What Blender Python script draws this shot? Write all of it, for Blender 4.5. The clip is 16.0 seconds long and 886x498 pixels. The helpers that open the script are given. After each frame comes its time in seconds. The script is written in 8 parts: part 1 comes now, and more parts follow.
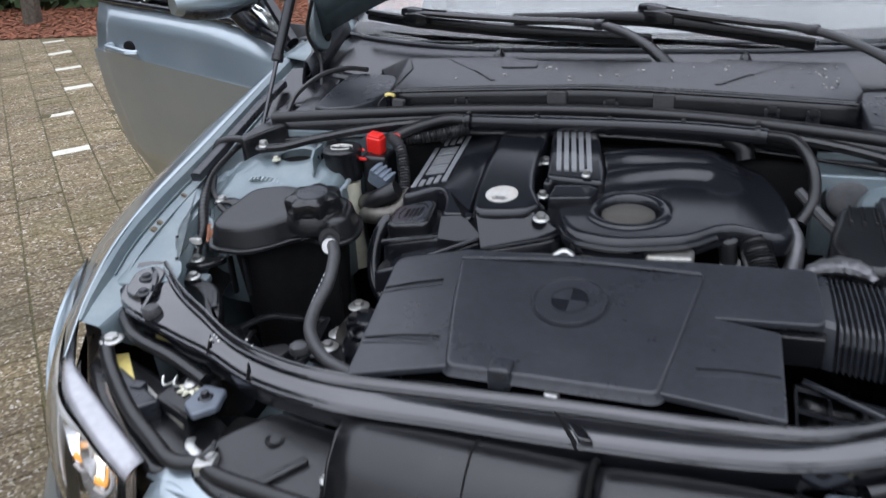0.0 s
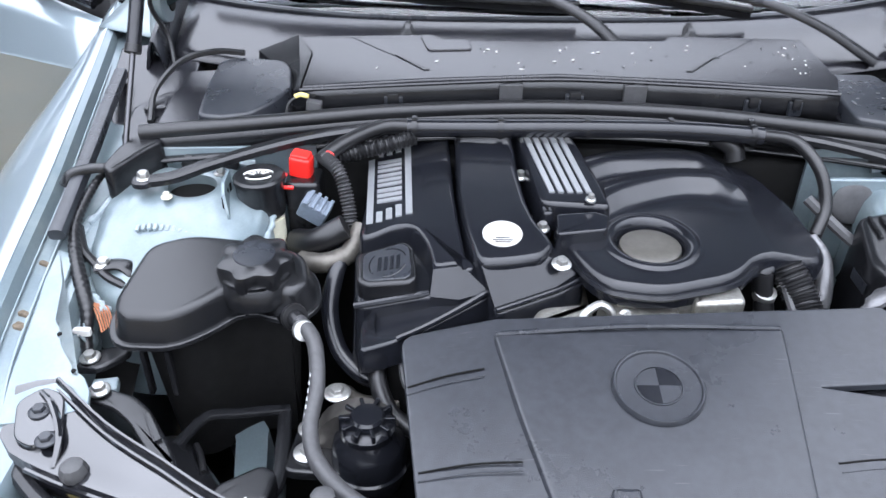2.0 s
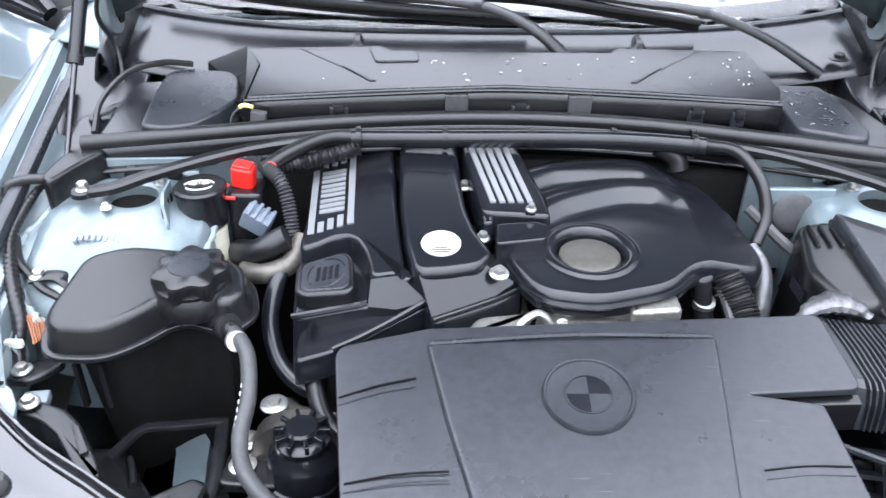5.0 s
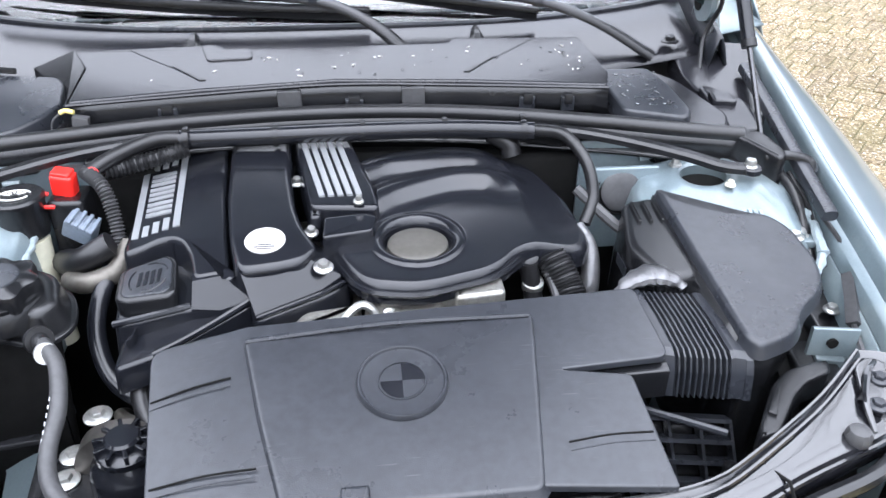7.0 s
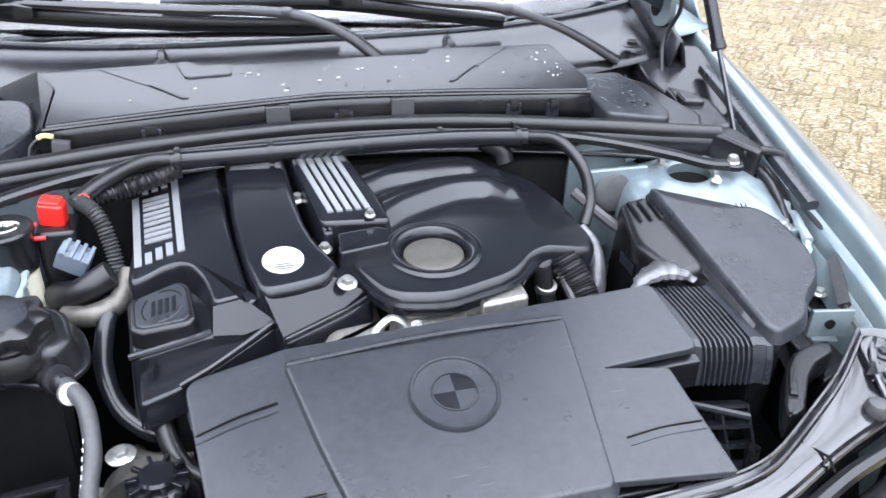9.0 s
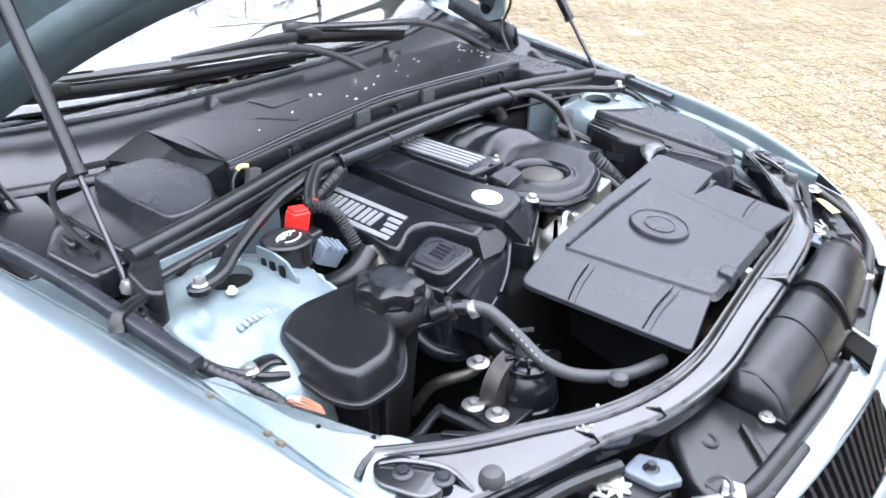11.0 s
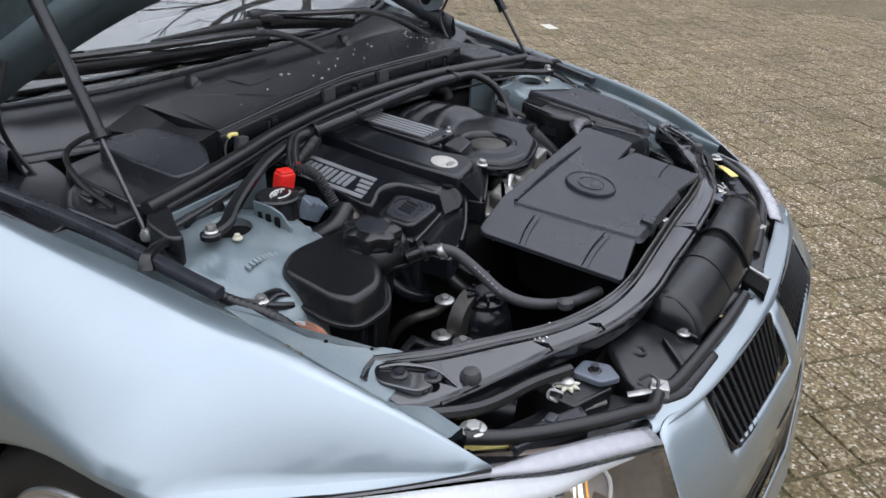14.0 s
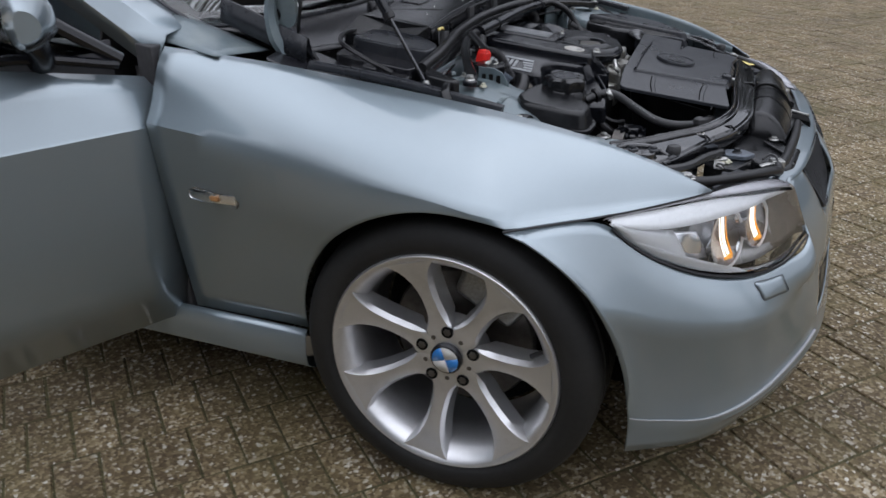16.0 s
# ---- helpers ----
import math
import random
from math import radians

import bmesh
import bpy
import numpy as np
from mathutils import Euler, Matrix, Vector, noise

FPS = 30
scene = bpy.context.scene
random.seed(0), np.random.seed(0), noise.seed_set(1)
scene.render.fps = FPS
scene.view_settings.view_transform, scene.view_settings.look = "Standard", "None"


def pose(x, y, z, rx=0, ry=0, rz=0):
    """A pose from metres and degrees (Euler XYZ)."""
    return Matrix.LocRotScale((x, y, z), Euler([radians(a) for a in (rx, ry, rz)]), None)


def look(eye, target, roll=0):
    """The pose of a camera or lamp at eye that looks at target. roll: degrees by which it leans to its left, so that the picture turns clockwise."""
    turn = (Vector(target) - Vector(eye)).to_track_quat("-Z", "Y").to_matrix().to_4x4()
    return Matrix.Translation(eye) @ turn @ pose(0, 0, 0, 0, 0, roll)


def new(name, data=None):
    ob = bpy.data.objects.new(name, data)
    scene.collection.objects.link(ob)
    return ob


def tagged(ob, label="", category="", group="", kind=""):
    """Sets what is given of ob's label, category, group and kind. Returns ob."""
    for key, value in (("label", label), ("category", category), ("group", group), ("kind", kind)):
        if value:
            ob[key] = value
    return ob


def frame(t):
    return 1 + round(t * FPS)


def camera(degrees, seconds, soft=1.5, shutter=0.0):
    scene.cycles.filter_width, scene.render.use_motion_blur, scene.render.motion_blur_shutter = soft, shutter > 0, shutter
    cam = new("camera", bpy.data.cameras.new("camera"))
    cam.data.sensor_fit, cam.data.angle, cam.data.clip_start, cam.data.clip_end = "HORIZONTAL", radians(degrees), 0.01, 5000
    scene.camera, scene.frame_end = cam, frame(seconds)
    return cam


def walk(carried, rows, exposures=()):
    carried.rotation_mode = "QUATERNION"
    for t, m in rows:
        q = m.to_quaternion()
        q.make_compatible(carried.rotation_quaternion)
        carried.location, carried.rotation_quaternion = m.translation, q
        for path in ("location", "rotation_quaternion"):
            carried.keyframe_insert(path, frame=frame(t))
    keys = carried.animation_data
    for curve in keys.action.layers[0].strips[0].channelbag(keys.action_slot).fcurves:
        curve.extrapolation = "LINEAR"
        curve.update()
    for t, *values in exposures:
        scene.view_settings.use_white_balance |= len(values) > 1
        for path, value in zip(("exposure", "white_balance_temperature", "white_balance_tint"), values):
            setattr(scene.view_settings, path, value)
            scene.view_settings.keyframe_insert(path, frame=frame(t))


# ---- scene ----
cam = camera(57.4, 16.0, shutter=0.3)
PATH = [
    (0, (0.25, -1.181, 1.27), (-0.422, 0.496, 0.413), -4.3),
    (0.5, (0.07, -0.994, 1.312), (-0.41, 0.732, 0.423), -2.7),
    (1, (-0.095, -0.952, 1.331), (-0.18, 0.786, 0.346), -2.4),
    (1.5, (-0.151, -0.938, 1.344), (-0.173, 0.747, 0.268), -0.2),
    (2, (-0.158, -0.93, 1.346), (-0.182, 0.745, 0.254), 0.1),
    (2.5, (-0.155, -0.93, 1.343), (-0.173, 0.743, 0.248), 0.8),
    (3, (-0.163, -0.929, 1.346), (-0.189, 0.739, 0.243), 1.2),
    (3.2, (-0.16, -0.928, 1.347), (-0.193, 0.74, 0.243), 1.1),
    (5.3, (-0.073, -0.933, 1.339), (-0.036, 0.766, 0.283), 0.2),
    (5.5, (-0.053, -0.936, 1.339), (0.028, 0.762, 0.286), 0.6),
    (6, (-0.006, -0.943, 1.338), (0.14, 0.754, 0.29), 0.2),
    (6.5, (0.028, -0.944, 1.336), (0.225, 0.745, 0.283), 0.4),
    (7, (0.03, -0.943, 1.331), (0.22, 0.743, 0.271), 0.3),
    (7.5, (0.028, -0.94, 1.33), (0.214, 0.738, 0.257), 0.3),
    (8, (0.027, -0.938, 1.331), (0.208, 0.738, 0.254), 0.2),
    (8.2, (0.026, -0.938, 1.331), (0.206, 0.738, 0.255), 0.2),
    (10.3, (-0.754, -0.819, 1.331), (0.433, 0.502, 0.412), 3.5),
    (10.5, (-0.864, -0.799, 1.311), (0.384, 0.453, 0.375), 3.6),
    (11, (-1.102, -0.727, 1.306), (0.329, 0.352, 0.418), -0.2),
    (11.5, (-1.252, -0.72, 1.337), (0.255, 0.24, 0.439), 0.4),
    (12, (-1.293, -0.755, 1.327), (0.228, 0.176, 0.422), 1.1),
    (12.5, (-1.307, -0.768, 1.328), (0.223, 0.157, 0.431), 1.6),
    (13, (-1.308, -0.775, 1.329), (0.232, 0.132, 0.432), 1.8),
    (13.5, (-1.312, -0.777, 1.331), (0.23, 0.127, 0.433), 1.9),
    (14, (-1.317, -0.776, 1.329), (0.226, 0.129, 0.434), 1.5),
    (14.5, (-1.359, -0.765, 1.315), (0.192, 0.133, 0.428), 1.8),
    (15, (-1.507, -0.715, 1.257), (0.064, 0.138, 0.361), 2.6),
    (15.2, (-1.63, -0.707, 1.222), (-0.1, 0.159, 0.269), 1.8),
    (15.5, (-1.838, -0.659, 1.184), (-0.257, 0.156, 0.268), 1.1),
    (16, (-2.125, -0.525, 1.206), (-0.447, 0.164, 0.364), -0.9),
]
walk(cam, [(t, look(eye, target, roll)) for t, eye, target, roll in PATH],
     exposures=[(t, ev, k, 14) for t, ev, k in ((0.0, 1.36, 6000), (0.5, 1.58, 6000), (1.0, 1.95, 6000), (1.5, 2.33, 5930), (3.2, 2.77, 5930), (5.5, 2.83, 5990), (8.2, 2.80, 6010), (10.3, 3.0, 5900),
                                                (11.0, 2.92, 5940), (11.5, 2.25, 6040), (12.5, 1.65, 6100), (13.5, 1.28, 6120), (14.0, 1.24, 6130), (15.0, 0.98, 6150), (16.0, 0.74, 6130))])

# ---- light ----
world = bpy.data.worlds.new("overcast_sky")
scene.world = world
world.use_nodes = True
wn, wl = world.node_tree.nodes, world.node_tree.links
sky = wn.new("ShaderNodeTexSky")
sky.sky_type, sky.sun_disc = "NISHITA", False
sky.sun_elevation, sky.sun_rotation = radians(78), radians(-165)
sky.air_density, sky.dust_density = 1.1, 2.0
grey = wn.new("ShaderNodeHueSaturation")
grey.inputs["Saturation"].default_value = 0.34
wl.new(sky.outputs["Color"], grey.inputs["Color"])
# a full cloud cover: three times as bright overhead as at the horizon, brighter still round the veiled sun, uneven in its folds
aloft = wn.new("ShaderNodeTexCoord")
height = wn.new("ShaderNodeSeparateXYZ")
wl.new(aloft.outputs["Generated"], height.inputs["Vector"])
cloud = wn.new("ShaderNodeMix")
cloud.data_type = "RGBA"
cloud.inputs["A"].default_value = (1.25, 1.30, 1.36, 1)
cloud.inputs["B"].default_value = (4.20, 4.36, 4.57, 1)
wl.new(height.outputs["Z"], cloud.inputs["Factor"])
SUNWARD = Vector((-0.25, -1.0, 4.94)).normalized()
toward = wn.new("ShaderNodeVectorMath")
toward.operation = "DOT_PRODUCT"
toward.inputs[1].default_value = SUNWARD
wl.new(aloft.outputs["Generated"], toward.inputs[0])
glow = wn.new("ShaderNodeMapRange")
glow.interpolation_type = "SMOOTHSTEP"
for key, value in (("From Min", 0.25), ("From Max", 1.0), ("To Min", 1.0), ("To Max", 1.4)):
    glow.inputs[key].default_value = value
wl.new(toward.outputs["Value"], glow.inputs["Value"])
folds = wn.new("ShaderNodeTexNoise")
folds.inputs["Scale"].default_value, folds.inputs["Detail"].default_value, folds.inputs["Roughness"].default_value = 2.6, 6, 0.55
wl.new(aloft.outputs["Generated"], folds.inputs["Vector"])
uneven = wn.new("ShaderNodeMapRange")
for key, value in (("From Min", 0.3), ("From Max", 0.7), ("To Min", 0.76), ("To Max", 1.26)):
    uneven.inputs[key].default_value = value
wl.new(folds.outputs["Fac"], uneven.inputs["Value"])
bright = wn.new("ShaderNodeMath")
bright.operation = "MULTIPLY"
wl.new(glow.outputs["Result"], bright.inputs[0])
wl.new(uneven.outputs["Result"], bright.inputs[1])
cover = wn.new("ShaderNodeVectorMath")
cover.operation = "SCALE"
wl.new(cloud.outputs["Result"], cover.inputs[0])
wl.new(bright.outputs[0], cover.inputs["Scale"])
veil = wn.new("ShaderNodeMix")
veil.data_type = "RGBA"
veil.inputs["Factor"].default_value = 0.88
wl.new(cover.outputs["Vector"], veil.inputs["B"])
wl.new(grey.outputs["Color"], veil.inputs["A"])
wl.new(veil.outputs["Result"], wn["Background"].inputs["Color"])
wn["Background"].inputs["Strength"].default_value = 0.15
sun_data = bpy.data.lights.new("sun", "SUN")
sun_data.energy, sun_data.angle, sun_data.color = 0.5, radians(130), (1.0, 0.985, 0.96)
sun = new("sun", sun_data)
sun.matrix_world = look(SUNWARD * 6, (0, 0, 0))


# ---- materials ----
def material(name, colour, rough=0.5, metal=0.0, grain=0.0, scale=60.0, bump=0.0, bump_scale=400.0, coat=0.0, stain=0.0,
             stain_scale=7.0, stain_colour=None, spec=0.5, island=0.0):
    """A painted, moulded or cast surface: fine grain, broad stains, fine relief."""
    m = bpy.data.materials.new(name)
    m.use_nodes = True
    n, l = m.node_tree.nodes, m.node_tree.links
    s = n["Principled BSDF"]
    s.inputs["Base Color"].default_value = (*colour, 1)
    s.inputs["Roughness"].default_value = rough
    s.inputs["Metallic"].default_value = metal
    s.inputs["Coat Weight"].default_value = coat
    s.inputs["Coat Roughness"].default_value = 0.03
    s.inputs["Specular IOR Level"].default_value = spec
    at = n.new("ShaderNodeTexCoord")
    out = None
    if grain or stain:
        fine = n.new("ShaderNodeTexNoise")
        fine.inputs["Scale"].default_value, fine.inputs["Detail"].default_value = scale, 6
        l.new(at.outputs["Object"], fine.inputs["Vector"])
        broad = n.new("ShaderNodeTexNoise")
        broad.inputs["Scale"].default_value, broad.inputs["Detail"].default_value = stain_scale, 8
        broad.inputs["Roughness"].default_value = 0.65
        l.new(at.outputs["Object"], broad.inputs["Vector"])
        ramp = n.new("ShaderNodeValToRGB")
        ramp.color_ramp.elements[0].position, ramp.color_ramp.elements[1].position = 0.3, 0.72
        ramp.color_ramp.elements[0].color = (*[c * (1 - grain) for c in colour], 1)
        ramp.color_ramp.elements[1].color = (*[min(1, c * (1 + grain)) for c in colour], 1)
        l.new(fine.outputs["Fac"], ramp.inputs["Fac"])
        mix = n.new("ShaderNodeMix")
        mix.data_type = "RGBA"
        gate = n.new("ShaderNodeMapRange")
        gate.inputs["From Min"].default_value, gate.inputs["From Max"].default_value = 0.48, 0.72
        gate.inputs["To Max"].default_value = stain
        l.new(broad.outputs["Fac"], gate.inputs["Value"])
        l.new(gate.outputs["Result"], mix.inputs["Factor"])
        l.new(ramp.outputs["Color"], mix.inputs["A"])
        mix.inputs["B"].default_value = (*(stain_colour or [c * 0.5 for c in colour]), 1)
        l.new(mix.outputs["Result"], s.inputs["Base Color"])
        rr = n.new("ShaderNodeMapRange")
        rr.inputs["To Min"].default_value, rr.inputs["To Max"].default_value = max(0.02, rough - 0.1), min(1, rough + 0.12)
        l.new(broad.outputs["Fac"], rr.inputs["Value"])
        l.new(rr.outputs["Result"], s.inputs["Roughness"])
    if bump:
        rel = n.new("ShaderNodeTexNoise")
        rel.inputs["Scale"].default_value, rel.inputs["Detail"].default_value = bump_scale, 3
        l.new(at.outputs["Object"], rel.inputs["Vector"])
        b = n.new("ShaderNodeBump")
        b.inputs["Strength"].default_value, b.inputs["Distance"].default_value = bump, 0.001
        l.new(rel.outputs["Fac"], b.inputs["Height"])
        l.new(b.outputs["Normal"], s.inputs["Normal"])
    return m


def scuffed(name, colour, mark):
    """Moulded plastic with short pale scratches gathered in patches."""
    m = material(name, colour, 0.29, 0, 0.2, 90, 0.2, 800, stain=0.4, stain_scale=10, stain_colour=[c * 1.35 for c in colour])
    n, l = m.node_tree.nodes, m.node_tree.links
    s = n["Principled BSDF"]
    under = s.inputs["Base Color"].links[0].from_socket
    at = n.new("ShaderNodeTexCoord")
    total = None
    for turn, seed in ((0.35, 0.0), (-0.9, 3.7)):
        place = n.new("ShaderNodeMapping")
        place.inputs["Rotation"].default_value = (0, 0, turn)
        place.inputs["Location"].default_value = (seed, seed, 0)
        place.inputs["Scale"].default_value = (28, 420, 60)
        l.new(at.outputs["Object"], place.inputs["Vector"])
        streak = n.new("ShaderNodeTexNoise")
        streak.inputs["Scale"].default_value, streak.inputs["Detail"].default_value = 1, 2
        l.new(place.outputs["Vector"], streak.inputs["Vector"])
        gate = n.new("ShaderNodeMapRange")
        gate.inputs["From Min"].default_value, gate.inputs["From Max"].default_value = 0.66, 0.74
        l.new(streak.outputs["Fac"], gate.inputs["Value"])
        patch = n.new("ShaderNodeTexNoise")
        patch.inputs["Scale"].default_value = 9 + seed
        l.new(at.outputs["Object"], patch.inputs["Vector"])
        keep = n.new("ShaderNodeMapRange")
        keep.inputs["From Min"].default_value, keep.inputs["From Max"].default_value, keep.inputs["To Max"].default_value = 0.52, 0.66, 0.40
        l.new(patch.outputs["Fac"], keep.inputs["Value"])
        both = n.new("ShaderNodeMath")
        both.operation = "MULTIPLY"
        l.new(gate.outputs["Result"], both.inputs[0])
        l.new(keep.outputs["Result"], both.inputs[1])
        if total:
            top = n.new("ShaderNodeMath")
            top.operation = "MAXIMUM"
            l.new(total, top.inputs[0])
            l.new(both.outputs[0], top.inputs[1])
            total = top.outputs[0]
        else:
            total = both.outputs[0]
    mix = n.new("ShaderNodeMix")
    mix.data_type = "RGBA"
    l.new(total, mix.inputs["Factor"])
    l.new(under, mix.inputs["A"])
    mix.inputs["B"].default_value = (*mark, 1)
    l.new(mix.outputs["Result"], s.inputs["Base Color"])
    return m


def clear(name, colour=(1, 1, 1), ior=1.45, rough=0.0):
    m = bpy.data.materials.new(name)
    m.use_nodes = True
    s = m.node_tree.nodes["Principled BSDF"]
    s.inputs["Base Color"].default_value = (*colour, 1)
    s.inputs["Transmission Weight"].default_value, s.inputs["IOR"].default_value, s.inputs["Roughness"].default_value = 1, ior, rough
    return m


PAINT = material("metallic_paint", (0.280, 0.338, 0.372), 0.39, 0.73, 0.04, 900, coat=1.0)
PAINT.node_tree.nodes["Principled BSDF"].inputs["Coat IOR"].default_value = 1.85
PAINT.node_tree.nodes["Principled BSDF"].inputs["Coat Roughness"].default_value = 0.08
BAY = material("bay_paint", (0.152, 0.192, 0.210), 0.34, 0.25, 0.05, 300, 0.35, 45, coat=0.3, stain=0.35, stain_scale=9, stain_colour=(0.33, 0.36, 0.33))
SCUFFED = scuffed("scuffed_plastic", (0.024, 0.026, 0.031), (0.10, 0.10, 0.105))
PLASTIC = material("black_plastic", (0.008, 0.0083, 0.0095), 0.21, 0, 0.3, 120, 0.2, 900, stain=0.4, stain_scale=11, stain_colour=(0.026, 0.026, 0.027))
GREYPL = material("worn_plastic", (0.020, 0.022, 0.027), 0.28, 0, 0.2, 90, 0.2, 800, stain=0.4, stain_scale=14, stain_colour=(0.06, 0.062, 0.067))
SMOOTHPL = material("satin_plastic", (0.0088, 0.0095, 0.0125), 0.17, 0, 0.2, 80, 0.08, 600, stain=0.35, stain_scale=9, stain_colour=(0.016, 0.017, 0.020))
COWLPL = material("cowl_plastic", (0.014, 0.014, 0.017), 0.17, 0, 0.2, 150, 0.2, 700, stain=0.35, stain_scale=12, stain_colour=(0.026, 0.025, 0.024), spec=0.6)
RUBBER = material("rubber", (0.010, 0.010, 0.011), 0.32, 0, 0.2, 200, 0.15, 500, stain=0.3, stain_colour=(0.028, 0.028, 0.028))
HOSE = material("grey_hose", (0.045, 0.045, 0.047), 0.5, 0, 0.2, 150, 0.15, 500, stain=0.3, stain_colour=(0.08, 0.08, 0.08))
# near-black for holes, gaps and deep parts, the shade there put into the colour
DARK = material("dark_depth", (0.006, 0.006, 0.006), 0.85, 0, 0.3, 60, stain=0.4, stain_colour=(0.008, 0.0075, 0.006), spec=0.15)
TYRE = material("tyre_rubber", (0.011, 0.011, 0.011), 0.62, 0, 0.25, 90, 0.2, 400, stain=0.4, stain_colour=(0.035, 0.033, 0.03))
ALLOY = material("alloy", (0.74, 0.74, 0.75), 0.34, 0.85, 0.05, 500, coat=0.5, stain=0.25, stain_scale=14, stain_colour=(0.34, 0.32, 0.30))
CAST = material("cast_aluminium", (0.34, 0.335, 0.31), 0.45, 0.8, 0.2, 160, 0.4, 300, stain=0.6, stain_scale=18, stain_colour=(0.2, 0.17, 0.12))
ZINC = material("zinc", (0.50, 0.50, 0.48), 0.36, 0.85, 0.12, 300, stain=0.3, stain_scale=40)
CONNECT = material("blue_grey_plastic", (0.15, 0.18, 0.22), 0.4, 0, 0.15, 120, 0.3, 200)
SEALANT = material("seam_sealant", (0.26, 0.31, 0.33), 0.5, 0.05, 0.15, 120, 0.6, 90, stain=0.4, stain_scale=25, stain_colour=(0.20, 0.22, 0.20))
SILVER = material("silver_print", (0.34, 0.35, 0.36), 0.38, 0.5, 0.06, 300)
STEEL = material("brake_steel", (0.16, 0.15, 0.14), 0.45, 0.9, 0.2, 60, stain=0.4, stain_colour=(0.1, 0.06, 0.04))
RED = material("red_plastic", (0.75, 0.022, 0.015), 0.35, 0, 0.08, 100)
WHITE = material("white_plastic", (0.66, 0.65, 0.61), 0.5, 0, 0.06, 120, stain=0.3, stain_colour=(0.55, 0.5, 0.4))
CREAM = material("cream_plastic", (0.55, 0.54, 0.42), 0.5, 0, 0.1, 80, stain=0.4, stain_colour=(0.4, 0.33, 0.2))
YELLOW = material("yellow_label", (0.80, 0.66, 0.22), 0.5, 0, 0.08, 120, stain=0.2)
COPPER = material("copper_wire", (0.36, 0.15, 0.08), 0.45, 0.2, 0.2, 200)
BLUE = material("badge_blue", (0.03, 0.22, 0.62), 0.25, 0, 0.05, 90, coat=1)
ORANGE = material("unlit_orange", (0.60, 0.30, 0.12), 0.3, 0.0, 0.05, 90)
AMBER = material("amber_bulb", (0.85, 0.32, 0.02), 0.2, 0.0, 0.05, 90, coat=1)
AMBER.node_tree.nodes["Principled BSDF"].inputs["Emission Color"].default_value = (1.0, 0.42, 0.06, 1)
AMBER.node_tree.nodes["Principled BSDF"].inputs["Emission Strength"].default_value = 0.35
ROD = material("dark_rod", (0.10, 0.10, 0.105), 0.25, 0.9, 0.05, 60)
SILVERTRIM = material("silver_trim", (0.84, 0.85, 0.87), 0.35, 0.15, 0.06, 200)
SMOKE = material("smoky_grey", (0.15, 0.125, 0.105), 0.25, 0.3, 0.15, 60)
CHROME = material("chrome", (0.80, 0.80, 0.80), 0.10, 1.0, 0.02, 60)
GUMLIP = material("grille_black", (0.012, 0.012, 0.013), 0.25, 0, 0.1, 90)
TRIM = material("cabin_trim", (0.045, 0.045, 0.048), 0.7, 0, 0.2, 60, 0.3, 300)
# the bay paint, darkened for the shade under the raised bonnet
BAY_SHADED = material("shaded_bay_paint", (0.085, 0.118, 0.128), 0.42, 0.4, 0.1, 60, coat=0.2, stain=0.3)
FELT = material("liner_felt", (0.02, 0.021, 0.022), 0.9, 0, 0.4, 90, 0.6, 200)
STICKER = material("sticker_paper", (0.50, 0.49, 0.46), 0.5, 0, 0.1, 200, stain=0.5, stain_scale=60, stain_colour=(0.42, 0.33, 0.24))
FOIL = material("crumpled_wrap", (0.13, 0.13, 0.135), 0.3, 0.5, 0.4, 90, 1.0, 160, stain=0.8, stain_scale=45, stain_colour=(0.03, 0.03, 0.03))
DECK = material("lamp_deck", (0.36, 0.36, 0.385), 0.25, 0.1, 0.1, 60, coat=1.0)
DISC = material("brown_grey_disc", (0.085, 0.08, 0.07), 0.4, 0.2, 0.15, 120, stain=0.4, stain_colour=(0.05, 0.047, 0.04))
BOWL = material("lamp_bowl", (0.42, 0.41, 0.41), 0.25, 0.4, 0.1, 60)
REFLECTOR = material("lamp_reflector", (0.80, 0.80, 0.82), 0.12, 0.95, 0.05, 60)
PLATEGREY = material("primed_plate", (0.13, 0.15, 0.18), 0.35, 0.3, 0.08, 200, stain=0.3)
# emission stands in for the lit filament's streaks in the reflectors
STREAK = material("lit_streak", (0.8, 0.76, 0.68), 0.3, 0, 0.05, 90)
STREAK.node_tree.nodes["Principled BSDF"].inputs["Emission Color"].default_value = (1.0, 0.88, 0.70, 1)
STREAK.node_tree.nodes["Principled BSDF"].inputs["Emission Strength"].default_value = 1.1
RUST = material("rust_spot", (0.12, 0.095, 0.065), 0.8, 0, 0.4, 300, 0.4, 500)
WATER = clear("water_drop", ior=1.33)
GLASS = clear("windscreen_glass", (0.86, 0.92, 0.91), 1.85)
LENS = clear("lamp_lens", (0.97, 0.98, 0.98), 1.45)
BARK = material("bark", (0.10, 0.085, 0.065), 0.9, 0, 0.4, 30, 0.8, 60)
BRUSH = material("winter_brush", (0.040, 0.042, 0.036), 0.8, 0, 0.4, 12)
HEDGE = material("hedge_leaf", (0.055, 0.085, 0.03), 0.7, 0, 0.4, 12)
GRASS = material("grass_blades", (0.085, 0.13, 0.035), 0.8, 0, 0.4, 6)
PIPE = material("dull_pipe", (0.13, 0.12, 0.105), 0.45, 0.6, 0.3, 120, 0.4, 200, stain=0.5, stain_scale=30, stain_colour=(0.05, 0.045, 0.04))
LITTER = material("leaf_litter", (0.22, 0.08, 0.04), 0.8, 0, 0.5, 20)
FENCE = material("painted_board", (0.55, 0.55, 0.50), 0.7, 0, 0.15, 20, stain=0.5)
